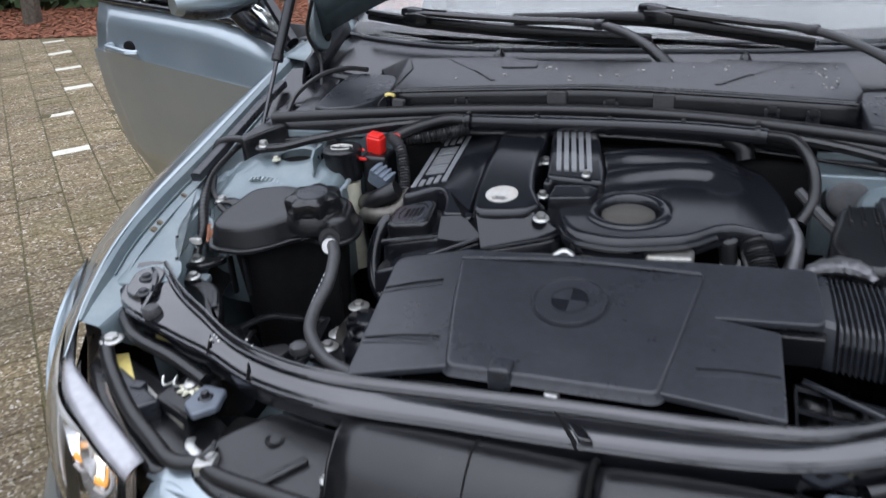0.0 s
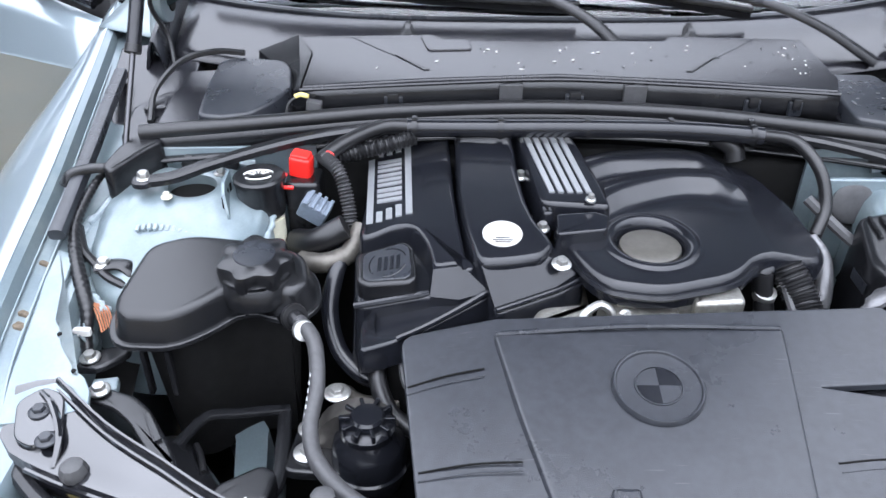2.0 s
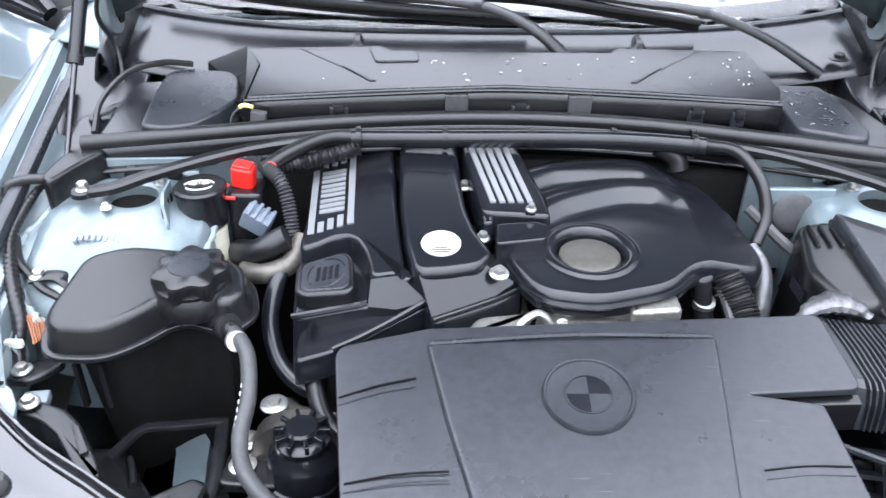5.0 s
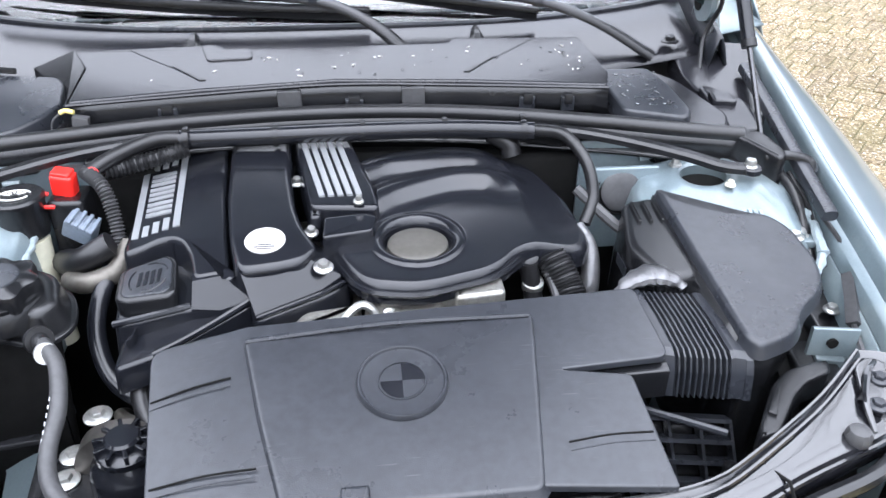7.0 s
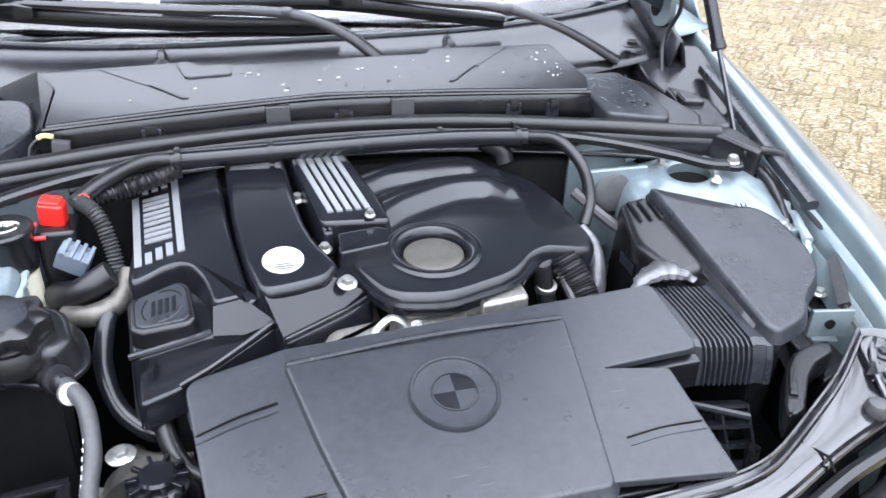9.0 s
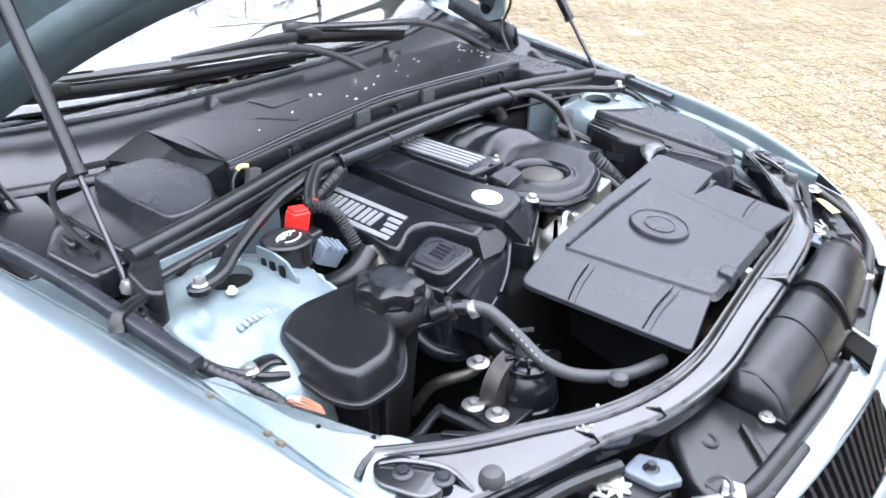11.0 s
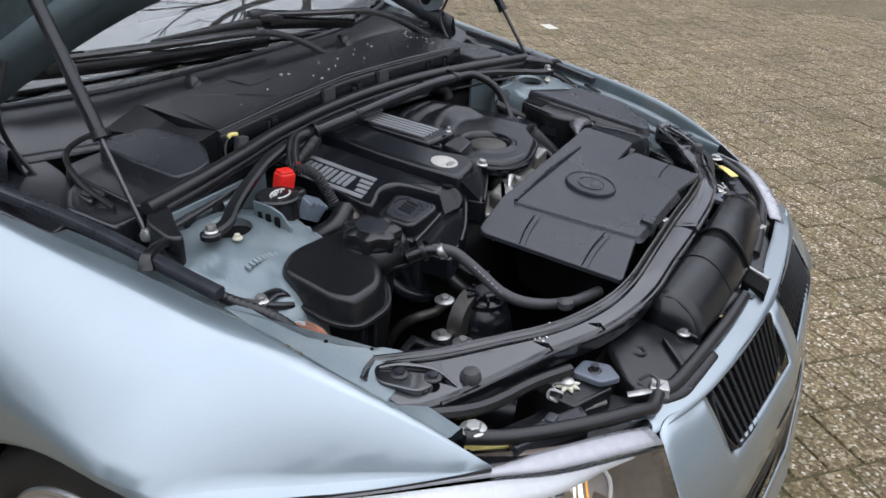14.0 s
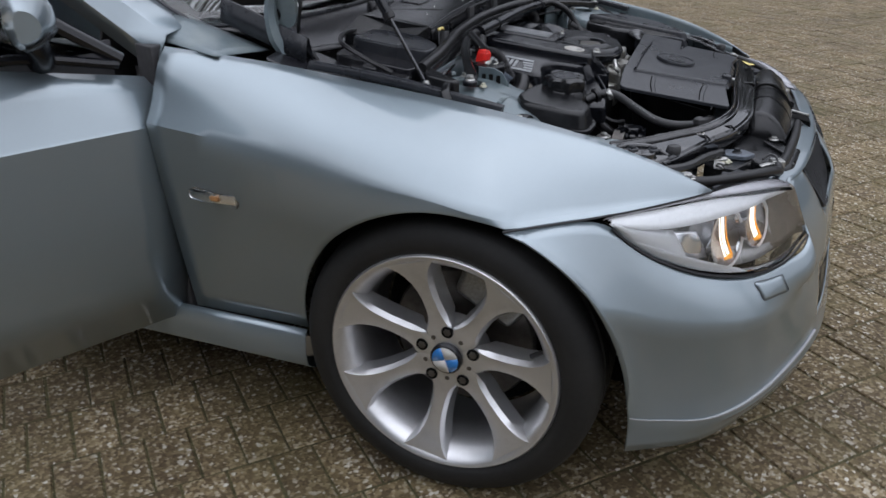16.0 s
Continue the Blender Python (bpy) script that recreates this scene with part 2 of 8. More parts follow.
STRIPE = material("white_brick", (0.60, 0.58, 0.50), 0.85, 0, 0.15, 60, 0.5, 200, stain=0.6, stain_scale=20, stain_colour=(0.38, 0.36, 0.30))


def paving(name, joints):
    """Exposed-aggregate concrete block: brown body, pale chips, each block its own tone. joints: drawn blocks for the far ground."""
    m = bpy.data.materials.new(name)
    m.use_nodes = True
    n, l = m.node_tree.nodes, m.node_tree.links
    s = n["Principled BSDF"]
    s.inputs["Roughness"].default_value, s.inputs["Specular IOR Level"].default_value = 0.7, 0.35
    at = n.new("ShaderNodeTexCoord")
    geo = n.new("ShaderNodeNewGeometry")
    info = n.new("ShaderNodeObjectInfo")
    chips = n.new("ShaderNodeTexVoronoi")
    chips.inputs["Scale"].default_value = 125
    l.new(geo.outputs["Position"], chips.inputs["Vector"])
    pick = n.new("ShaderNodeSeparateColor")
    l.new(chips.outputs["Color"], pick.inputs["Color"])
    ramp = n.new("ShaderNodeValToRGB")
    e = ramp.color_ramp.elements
    e[0].position, e[0].color = 0.0, (0.078, 0.053, 0.027, 1)
    e[1].position, e[1].color = 0.55, (0.158, 0.116, 0.060, 1)
    for pos, c in ((0.80, (0.262, 0.206, 0.116, 1)), (0.94, (0.38, 0.33, 0.245, 1)), (1.0, (0.60, 0.57, 0.50, 1))):
        k = e.new(pos)
        k.color = c
    l.new(pick.outputs["Red"], ramp.inputs["Fac"])
    broad = n.new("ShaderNodeTexNoise")
    broad.inputs["Scale"].default_value, broad.inputs["Detail"].default_value = 1.3, 7
    l.new(geo.outputs["Position"], broad.inputs["Vector"])
    tone = n.new("ShaderNodeMapRange")
    tone.inputs["From Min"].default_value, tone.inputs["From Max"].default_value = 0.3, 0.7
    tone.inputs["To Min"].default_value, tone.inputs["To Max"].default_value = 0.82, 1.15
    l.new(broad.outputs["Fac"], tone.inputs["Value"])
    add = n.new("ShaderNodeMath")
    add.operation = "ADD"
    l.new(geo.outputs["Random Per Island"], add.inputs[0])
    l.new(info.outputs["Random"], add.inputs[1])
    wrap = n.new("ShaderNodeMath")
    wrap.operation = "FRACT"
    l.new(add.outputs[0], wrap.inputs[0])
    each = n.new("ShaderNodeMapRange")
    each.inputs["To Min"].default_value, each.inputs["To Max"].default_value = 0.82, 1.16
    l.new(wrap.outputs[0], each.inputs["Value"])
    mul = n.new("ShaderNodeMath")
    mul.operation = "MULTIPLY"
    l.new(tone.outputs["Result"], mul.inputs[0])
    l.new(each.outputs["Result"], mul.inputs[1])
    sc = n.new("ShaderNodeVectorMath")
    sc.operation = "SCALE"
    l.new(ramp.outputs["Color"], sc.inputs[0])
    l.new(mul.outputs[0], sc.inputs["Scale"])
    moss = n.new("ShaderNodeTexNoise")
    moss.inputs["Scale"].default_value, moss.inputs["Detail"].default_value = 3.5, 6
    l.new(geo.outputs["Position"], moss.inputs["Vector"])
    mg = n.new("ShaderNodeMapRange")
    mg.inputs["From Min"].default_value, mg.inputs["From Max"].default_value, mg.inputs["To Max"].default_value = 0.45, 0.72, 0.5
    l.new(moss.outputs["Fac"], mg.inputs["Value"])
    mix = n.new("ShaderNodeMix")
    mix.data_type = "RGBA"
    l.new(mg.outputs["Result"], mix.inputs["Factor"])
    l.new(sc.outputs["Vector"], mix.inputs["A"])
    mix.inputs["B"].default_value = (0.105, 0.09, 0.03, 1)
    # shade beside the front wheel put into the colour: a darker, smoother ragged patch
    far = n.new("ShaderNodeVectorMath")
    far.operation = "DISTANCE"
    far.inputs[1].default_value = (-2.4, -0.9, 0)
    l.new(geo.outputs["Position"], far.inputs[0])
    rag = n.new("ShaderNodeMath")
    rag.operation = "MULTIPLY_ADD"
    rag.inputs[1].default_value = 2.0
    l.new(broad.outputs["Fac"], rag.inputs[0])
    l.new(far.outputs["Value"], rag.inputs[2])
    painted_shade = n.new("ShaderNodeMapRange")
    painted_shade.interpolation_type = "SMOOTHSTEP"
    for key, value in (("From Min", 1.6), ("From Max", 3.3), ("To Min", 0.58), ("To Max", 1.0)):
        painted_shade.inputs[key].default_value = value
    l.new(rag.outputs[0], painted_shade.inputs["Value"])
    shaded = n.new("ShaderNodeVectorMath")
    shaded.operation = "SCALE"
    l.new(mix.outputs["Result"], shaded.inputs[0])
    l.new(painted_shade.outputs["Result"], shaded.inputs["Scale"])
    sheen = n.new("ShaderNodeMapRange")
    for key, value in (("From Min", 0.58), ("From Max", 1.0), ("To Min", 0.5), ("To Max", 0.7)):
        sheen.inputs[key].default_value = value
    l.new(painted_shade.outputs["Result"], sheen.inputs["Value"])
    l.new(sheen.outputs["Result"], s.inputs["Roughness"])
    colour = shaded.outputs["Vector"]
    if joints:
        turn = n.new("ShaderNodeVectorRotate")
        turn.inputs["Axis"].default_value = (0, 0, 1)
        turn.inputs["Angle"].default_value = radians(42)
        l.new(geo.outputs["Position"], turn.inputs["Vector"])
        brick = n.new("ShaderNodeTexBrick")
        brick.inputs["Scale"].default_value = 1
        brick.inputs["Brick Width"].default_value, brick.inputs["Row Height"].default_value = 0.1, 0.2
        brick.inputs["Mortar Size"].default_value = 0.004
        l.new(turn.outputs["Vector"], brick.inputs["Vector"])
        mj = n.new("ShaderNodeMix")
        mj.data_type = "RGBA"
        l.new(brick.outputs["Fac"], mj.inputs["Factor"])
        l.new(colour, mj.inputs["A"])
        mj.inputs["B"].default_value = (0.09, 0.078, 0.03, 1)
        colour = mj.outputs["Result"]
    l.new(colour, s.inputs["Base Color"])
    b = n.new("ShaderNodeBump")
    b.inputs["Strength"].default_value, b.inputs["Distance"].default_value = 0.5, 0.003
    l.new(chips.outputs["Distance"], b.inputs["Height"])
    l.new(b.outputs["Normal"], s.inputs["Normal"])
    return m


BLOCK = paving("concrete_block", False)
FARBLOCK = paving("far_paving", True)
JOINT = material("mossy_joint", (0.075, 0.066, 0.028), 0.95, 0, 0.5, 90, 0.8, 120)


# ---- building helpers ----
def thing(name, base, label, category, group="", kind=""):
    ob = new(name)
    ob.location = base
    ob.empty_display_size = 0.05
    return tagged(ob, label, category, group, kind)


def link(name, me, parent, label=""):
    ob = new(name, me)
    if parent is not None:
        ob.parent = parent
        if parent.parent is None:
            ob.matrix_parent_inverse = Matrix.Translation(-Vector(parent.location))
    return tagged(ob, label)


def part(name, bm, mat, parent=None, label="", angle=38, smooth=True, thick=0.0):
    """One bmesh in world metres becomes one mesh object under a thing or a part."""
    wide = [f for f in bm.faces if len(f.verts) > 4]
    if wide:
        bmesh.ops.triangulate(bm, faces=wide)
    bmesh.ops.recalc_face_normals(bm, faces=bm.faces)
    me = bpy.data.meshes.new(name)
    bm.to_mesh(me)
    bm.free()
    me.materials.append(mat)
    if smooth:
        me.shade_smooth()
        me.set_sharp_from_angle(angle=radians(angle))
    ob = link(name, me, parent, label)
    if thick:
        s = ob.modifiers.new("thickness", "SOLIDIFY")
        s.thickness, s.offset = thick, -1
    return ob


def curve_of(points, n=8, closed=False):
    """A smooth line through a few points (Catmull-Rom)."""
    p = [Vector(q) for q in points]
    out, count = [], len(p)
    spans = count if closed else count - 1
    for i in range(spans):
        a = p[(i - 1) % count] if closed or i > 0 else p[0] * 2 - p[1]
        b, c = p[i], p[(i + 1) % count]
        d = p[(i + 2) % count] if closed or i + 2 < count else p[-1] * 2 - p[-2]
        for k in range(n):
            t = k / n
            out.append(0.5 * (2 * b + (c - a) * t + (2 * a - 5 * b + 4 * c - d) * t * t + (3 * b - a - 3 * c + d) * t**3))
    if not closed:
        out.append(p[-1])
    return out


def along(table, x):
    """A smooth value at x from a short table of (x, value), value a number or a tuple."""
    xs = [r[0] for r in table]
    if x <= xs[0]:
        return table[0][1]
    if x >= xs[-1]:
        return table[-1][1]
    i = next(k for k in range(len(xs) - 1) if xs[k] <= x <= xs[k + 1])
    def val(k):
        v = table[min(max(k, 0), len(xs) - 1)][1]
        return np.array(v, float)
    def slope(k):
        a, b = max(k - 1, 0), min(k + 1, len(xs) - 1)
        return (val(b) - val(a)) / (xs[b] - xs[a])
    h = xs[i + 1] - xs[i]
    t = (x - xs[i]) / h
    v = val(i) * (2 * t**3 - 3 * t**2 + 1) + slope(i) * h * (t**3 - 2 * t**2 + t) + val(i + 1) * (3 * t**2 - 2 * t**3) + slope(i + 1) * h * (t**3 - t**2)
    return float(v) if v.ndim == 0 else tuple(float(q) for q in v)


def ringed(bm, rings, cap_start=True, cap_end=True, closed=True):
    """Rings of equally many points, joined to a skin."""
    made = [[bm.verts.new(v) for v in r] for r in rings]
    for a, b in zip(made, made[1:]):
        n = len(a)
        for i in range(n if closed else n - 1):
            j = (i + 1) % n
            try:
                bm.faces.new((a[i], a[j], b[j], b[i]))
            except ValueError:
                pass
    if cap_start:
        bm.faces.new(made[0])
    if cap_end:
        bm.faces.new(made[-1][::-1])
    return bm


def tube(points, r=0.008, sides=10, n=6, bm=None, smooth=True, ribs=0.0, pitch=0.008):
    """A hose or wire: a circle swept along a smooth line. r: a radius or one per given point."""
    bm = bm or bmesh.new()
    line = curve_of(points, n) if smooth and len(points) > 2 else [Vector(p) for p in points]
    if ribs:
        fine = []
        for a, b in zip(line, line[1:]):
            k = max(1, round((b - a).length / (pitch / 4)))
            fine += [a.lerp(b, i / k) for i in range(k)]
        line = fine + [line[-1]]
    radii = [r] * len(line) if not hasattr(r, "__len__") else list(np.interp(np.linspace(0, len(r) - 1, len(line)), range(len(r)), r))
    up = Vector((0, 0, 1))
    rings, done = [], 0.0
    for i, p in enumerate(line):
        d = (line[min(i + 1, len(line) - 1)] - line[max(i - 1, 0)]).normalized()
        if abs(d.dot(up)) > 0.98:
            up = Vector((0, 1, 0)) if abs(d.y) < 0.9 else Vector((1, 0, 0))
        side = d.cross(up).normalized()
        up = side.cross(d).normalized()
        if i:
            done += (p - line[i - 1]).length
        rr = radii[i] + (ribs * math.sin(done / pitch * 2 * math.pi) if ribs else 0)
        rings.append([p + (side * math.cos(a) + up * math.sin(a)) * rr for a in [2 * math.pi * k / sides for k in range(sides)]])
    return ringed(bm, rings)


def round_off(poly, r=0.01, n=4):
    """A plan outline with rounded corners."""
    out, count = [], len(poly)
    radii = r if hasattr(r, "__len__") else [r] * count
    for i in range(count):
        p, a, b = (Vector(poly[k % count]).to_2d() for k in (i, i - 1, i + 1))
        u, v = a - p, b - p
        cut = min(radii[i], 0.45 * u.length, 0.45 * v.length)
        s, e = p + u.normalized() * cut, p + v.normalized() * cut
        if cut < 1e-4:
            out.append(p)
            continue
        for k in range(n + 1):
            t = k / n
            out.append((1 - t) ** 2 * s + 2 * t * (1 - t) * p + t * t * e)
    return out


def inset(poly, d):
    """The outline moved inwards by d."""
    count = len(poly)
    area = sum(poly[i].x * poly[(i + 1) % count].y - poly[(i + 1) % count].x * poly[i].y for i in range(count))
    sign = 1 if area > 0 else -1
    out = []
    for i in range(count):
        a, p, b = poly[i - 1], poly[i], poly[(i + 1) % count]
        t = (b - a)
        if t.length < 1e-9:
            out.append(p.copy())
            continue
        t.normalize()
        out.append(p + Vector((-t.y, t.x)) * sign * d)
    return out


def slab(poly, z0, z1, edge=0.004, r=0.0, draft=0.0, lift=None, bm=None, steps=3, corner=4):
    """A moulded block over a plan outline, its upper edge rounded. draft: how far the foot spreads. lift(x, y): added height."""
    bm = bm or bmesh.new()
    base = round_off(poly, r, corner) if r else [Vector(p).to_2d() for p in poly]
    rings = [[(p.x, p.y, z0) for p in inset(base, -draft)], [(p.x, p.y, z1 - edge) for p in base]]
    for k in range(1, steps + 1):
        a = math.pi / 2 * k / steps
        rings.append([(p.x, p.y, z1 - edge + edge * math.sin(a)) for p in inset(base, edge * (1 - math.cos(a)))])
    # a narrow rim keeps the flat top flat in its shading
    rim = inset(base, edge + min(0.0025, 0.6 * edge + 0.0004))
    rings.append([(p.x, p.y, z1) for p in rim])
    if lift:
        rings = [[(x, y, z + lift(x, y)) for x, y, z in q] for q in rings]
    return ringed(bm, rings)


def box(x0, x1, y0, y1, z0, z1, edge=0.003, bm=None):
    return slab([(x0, y0), (x1, y0), (x1, y1), (x0, y1)], z0, z1, edge, min(edge * 1.5, 0.02), bm=bm, steps=2, corner=2)


def turned(profile, m=None, n=20, bm=None, wave=0.0, waves=0, closed=True):
    """A turned part: (radius, height) pairs round z, placed by m. wave: lobes on the rim."""
    bm = bm or bmesh.new()
    m = m or Matrix()
    rings = []
    for r, z in profile:
        ring = []
        for k in range(n):
            a = 2 * math.pi * k / n
            q = max(r, 1e-5) * (1 + (wave * math.cos(waves * a) if waves else 0))
            ring.append(m @ Vector((q * math.cos(a), q * math.sin(a), z)))
        rings.append(ring)
    return ringed(bm, rings, closed, closed)


def sheet(f, nu, nv, bm=None):
    """A skin over u, v in 0..1."""
    bm = bm or bmesh.new()
    v = [[bm.verts.new(f(i / nu, j / nv)) for j in range(nv + 1)] for i in range(nu + 1)]
    for i in range(nu):
        for j in range(nv):
            try:
                bm.faces.new((v[i][j], v[i + 1][j], v[i + 1][j + 1], v[i][j + 1]))
            except ValueError:
                pass
    return bm


def tilted(bm, at, rx=0.0, ry=0.0, rz=0.0):
    m = Matrix.Translation(at) @ pose(0, 0, 0, rx, ry, rz) @ Matrix.Translation(-Vector(at))
    bmesh.ops.transform(bm, matrix=m, verts=bm.verts)
    return bm


def shifted(bm, m):
    bmesh.ops.transform(bm, matrix=m, verts=bm.verts)
    return bm


def mirrored(bm):
    bmesh.ops.transform(bm, matrix=Matrix.Diagonal((-1, 1, 1, 1)), verts=bm.verts)
    bmesh.ops.reverse_faces(bm, faces=bm.faces)
    return bm


def hexbolt(at, r=0.008, h=0.007, rx=0.0, ry=0.0, washer=1.6, bm=None):
    """A flange bolt: dished washer and hexagon head with a rounded top."""
    bm = bm or bmesh.new()
    m = Matrix.Translation(at) @ pose(0, 0, 0, rx, ry, 17)
    turned([(r * washer, -0.001), (r * washer, 0.001), (r * washer * 0.9, 0.002), (r * 1.05, 0.003)], m, 16, bm)
    turned([(r, 0.002), (r, h * 0.8), (r * 0.85, h), (r * 0.4, h * 1.02)], m, 6, bm)
    return bm

# ---- ground ----
# Blocks of 0.2 x 0.1 m laid at 48 degrees to the car, in staggered rows.
ground_bm = bmesh.new()
bmesh.ops.create_grid(ground_bm, x_segments=2, y_segments=2, size=400)
ground = part("ground", shifted(ground_bm, Matrix.Translation((0, 0, -0.005))), FARBLOCK, None, smooth=False)
tagged(ground, "brown mossy concrete block paving running to the horizon", "ground", kind="structure")

# ---- car body ----
car = thing("car", (0, 0, 0), "light blue-grey metallic saloon car with its bonnet and front door open", "car")

CREST = [(-0.455, (0.640, 0.668)), (-0.35, (0.670, 0.722)), (-0.25, (0.692, 0.757)), (-0.15, (0.700, 0.783)), (0.05, (0.718, 0.818)),
         (0.2, (0.738, 0.842)), (0.4, (0.766, 0.873)), (0.65, (0.812, 0.902)), (0.80, (0.840, 0.920))]
CREASE = [(-0.455, (0.641, 0.666)), (-0.36, (0.724, 0.660)), (-0.279, (0.785, 0.655)), (-0.133, (0.893, 0.655)), (0.0, (0.8985, 0.682)), (0.12, (0.8975, 0.696)), (0.25, (0.895, 0.715)),
          (0.33, (0.893, 0.730)), (0.45, (0.894, 0.746)), (0.62, (0.895, 0.764)), (0.80, (0.896, 0.782))]
ARCH_Y, ARCH_Z, ARCH_R = -0.02, 0.315, 0.345


def fender_stations():
    ys = [-0.455 + 0.322 * k / 12 for k in range(12)]
    a0, a1 = math.acos((-0.133 - ARCH_Y) / ARCH_R), 0.0
    ys += [ARCH_Y + ARCH_R * math.cos(a0 + (a1 - a0) * k / 22) for k in range(22)]
    return ys + [0.325 + 0.29 * k / 8 for k in range(9)]


STATIONS = fender_stations()


def fender_edge(y):
    """The lower edge of the front wing: lamp and bumper seam, wheel arch, sill."""
    if y < -0.133:
        t = (y + 0.133) / -0.322
        if t < 0.4534:
            k = t / 0.4534
            return (0.9 + (0.788 - 0.9) * k - 0.006 * math.sin(math.pi * k), 0.640 + 0.007 * k)
        k = (t - 0.4534) / 0.5466
        return (0.788 + (0.640 - 0.788) * k + 0.008 * math.sin(math.pi * k), 0.647 + 0.018 * k)
    if y < 0.325:
        z = ARCH_Z + math.sqrt(max(0, ARCH_R**2 - (y - ARCH_Y) ** 2))
        return (0.832 + 0.068 * ((z - 0.31) / 0.35) ** 2.2, z)
    return (0.832, 0.318)


def soft_along(table, y, reach):
    """A table's value with its corners rounded off over a reach to either side."""
    taps = ((-1, 0.08), (-0.7, 0.14), (-0.35, 0.18), (0, 0.20), (0.35, 0.18), (0.7, 0.14), (1, 0.08))
    return sum((Vector(along(table, y + reach * k)) * f for k, f in taps), Vector((0, 0)))


def ramp(x, a, b):
    x = max(0.0, min(1.0, (x - a) / (b - a)))
    return x * x * (3 - 2 * x)


def fender_point(i, v):
    """Crest to waist to lower edge; the waist is a crease near the door and melts away over the wheel."""
    y = STATIONS[i]
    reach = 0.07 * ramp(y, -0.455, -0.30)
    c, m, e = soft_along(CREST, y, reach), soft_along(CREASE, y, reach), Vector(fender_edge(y))
    sharp, front = ramp(y, 0.20, 0.55), ramp(y, 0.28, -0.20)
    seam = ramp(y, 0.02, -0.24)
    m = m.lerp(e + Vector((-0.016, 0.008)) * ramp(y, -0.455, -0.30), ramp(y, -0.08, -0.17))
    m.y = max(m.y, e.y + 0.008 * ramp(y, -0.455, -0.35))
    drop, wide = c.y - m.y, m.x - c.x
    h1 = Vector((c.x + (0.52 - 0.10 * front) * wide, c.y - (0.22 + 0.06 * front) * drop))
    h2 = Vector((m.x - 0.012, m.y + 0.40 * drop)).lerp(Vector((m.x - 0.046, m.y + 0.42 * drop)), sharp)
    h2 = h2.lerp(Vector((m.x - 0.30 * wide, m.y + 0.36 * drop)), front)
    if v <= 0.5:
        t = v / 0.5
        p = c * (1 - t) ** 3 + h1 * 3 * t * (1 - t) ** 2 + h2 * 3 * t * t * (1 - t) + m * t**3
    else:
        z = m.y + (e.y - m.y) * (v - 0.5) / 0.5
        s = max(0.0, (m.y - z) / (m.y - 0.318))
        p = Vector((m.x + 0.012 * (1 - sharp) * math.sin(math.pi * min(1, s * 2.2)) - 0.064 * s ** (1.7 - 0.5 * sharp), z))
        p.x += (e.x - p.x) * seam * (v - 0.5) / 0.5
    return Vector((-p.x, y, p.y))


def wing_bm():
    n = len(STATIONS) - 1
    return sheet(lambda u, v: fender_point(round(u * n), v), n, 18)


def wing_flange_bm(steps=None):
    """The folded ledge inside the crest that the bonnet closes on."""
    steps = steps or [(0.0, 0.0), (0.010, -0.006), (0.016, -0.022), (0.040, -0.034), (0.072, -0.040), (0.080, -0.060), (0.082, -0.16)]
    ys = [-0.40 + 1.02 * k / 30 for k in range(31)]

    def f(u, v):
        y = ys[round(u * 30)]
        x, z = along(CREST, y)
        dx, dz = steps[round(v * 6)]
        fade = min(1, (y + 0.42) / 0.12)
        return Vector((-(x - dx * (0.4 + 0.6 * fade)), y, z + dz * fade - 0.0015 + 0.002 * math.sin(y * 37) * (v > 0.5)))
    return sheet(f, 30, 6)


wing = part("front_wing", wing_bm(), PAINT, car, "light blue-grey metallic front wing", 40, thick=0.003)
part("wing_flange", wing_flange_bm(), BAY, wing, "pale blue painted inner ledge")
wing_l = part("front_wing", shifted(mirrored(wing_bm()), Matrix.Translation((-0.015, 0, 0))), PAINT, car, "light blue-grey metallic front wing", 30, thick=0.003)
part("wing_flange", shifted(mirrored(wing_flange_bm([(0.013, -0.030), (0.016, -0.031), (0.020, -0.033), (0.024, -0.035), (0.026, -0.037), (0.028, -0.060), (0.030, -0.16)])), Matrix.Translation((-0.015, 0, 0))), BAY, wing_l, "pale blue painted inner ledge")
part("flange_wall", shifted(mirrored(wing_flange_bm([(0.0, 0.0), (0.005, -0.001), (0.008, -0.004), (0.010, -0.010), (0.011, -0.018), (0.012, -0.025), (0.013, -0.031)])), Matrix.Translation((-0.015, 0, 0))), BAY, wing_l, "metallic wall beside the ledge")


def arch_liner():
    def f(u, v):
        a = math.pi * u
        r = ARCH_R + 0.012
        return Vector((-(0.800 - 0.24 * v), ARCH_Y + r * math.cos(a), max(0.30, ARCH_Z + r * math.sin(a))))
    return sheet(f, 24, 3)


part("arch_liner", arch_liner(), DARK, car, "black plastic wheel arch liner")
part("arch_liner", mirrored(arch_liner()), DARK, car, "black plastic wheel arch liner")

# the shade behind the wing's rear edge as a dark sheet; the scuttle floor
part("gap_shade", sheet(lambda u, v: fender_point(len(STATIONS) - 1, u) + Vector((0.006 + 0.10 * v, 0.004 + 0.02 * v, 0)), 12, 2), DARK, car, "dark sheet for the shade in the door gap")
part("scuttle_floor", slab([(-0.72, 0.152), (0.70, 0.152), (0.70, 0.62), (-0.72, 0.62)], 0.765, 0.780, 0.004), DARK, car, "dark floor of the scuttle")

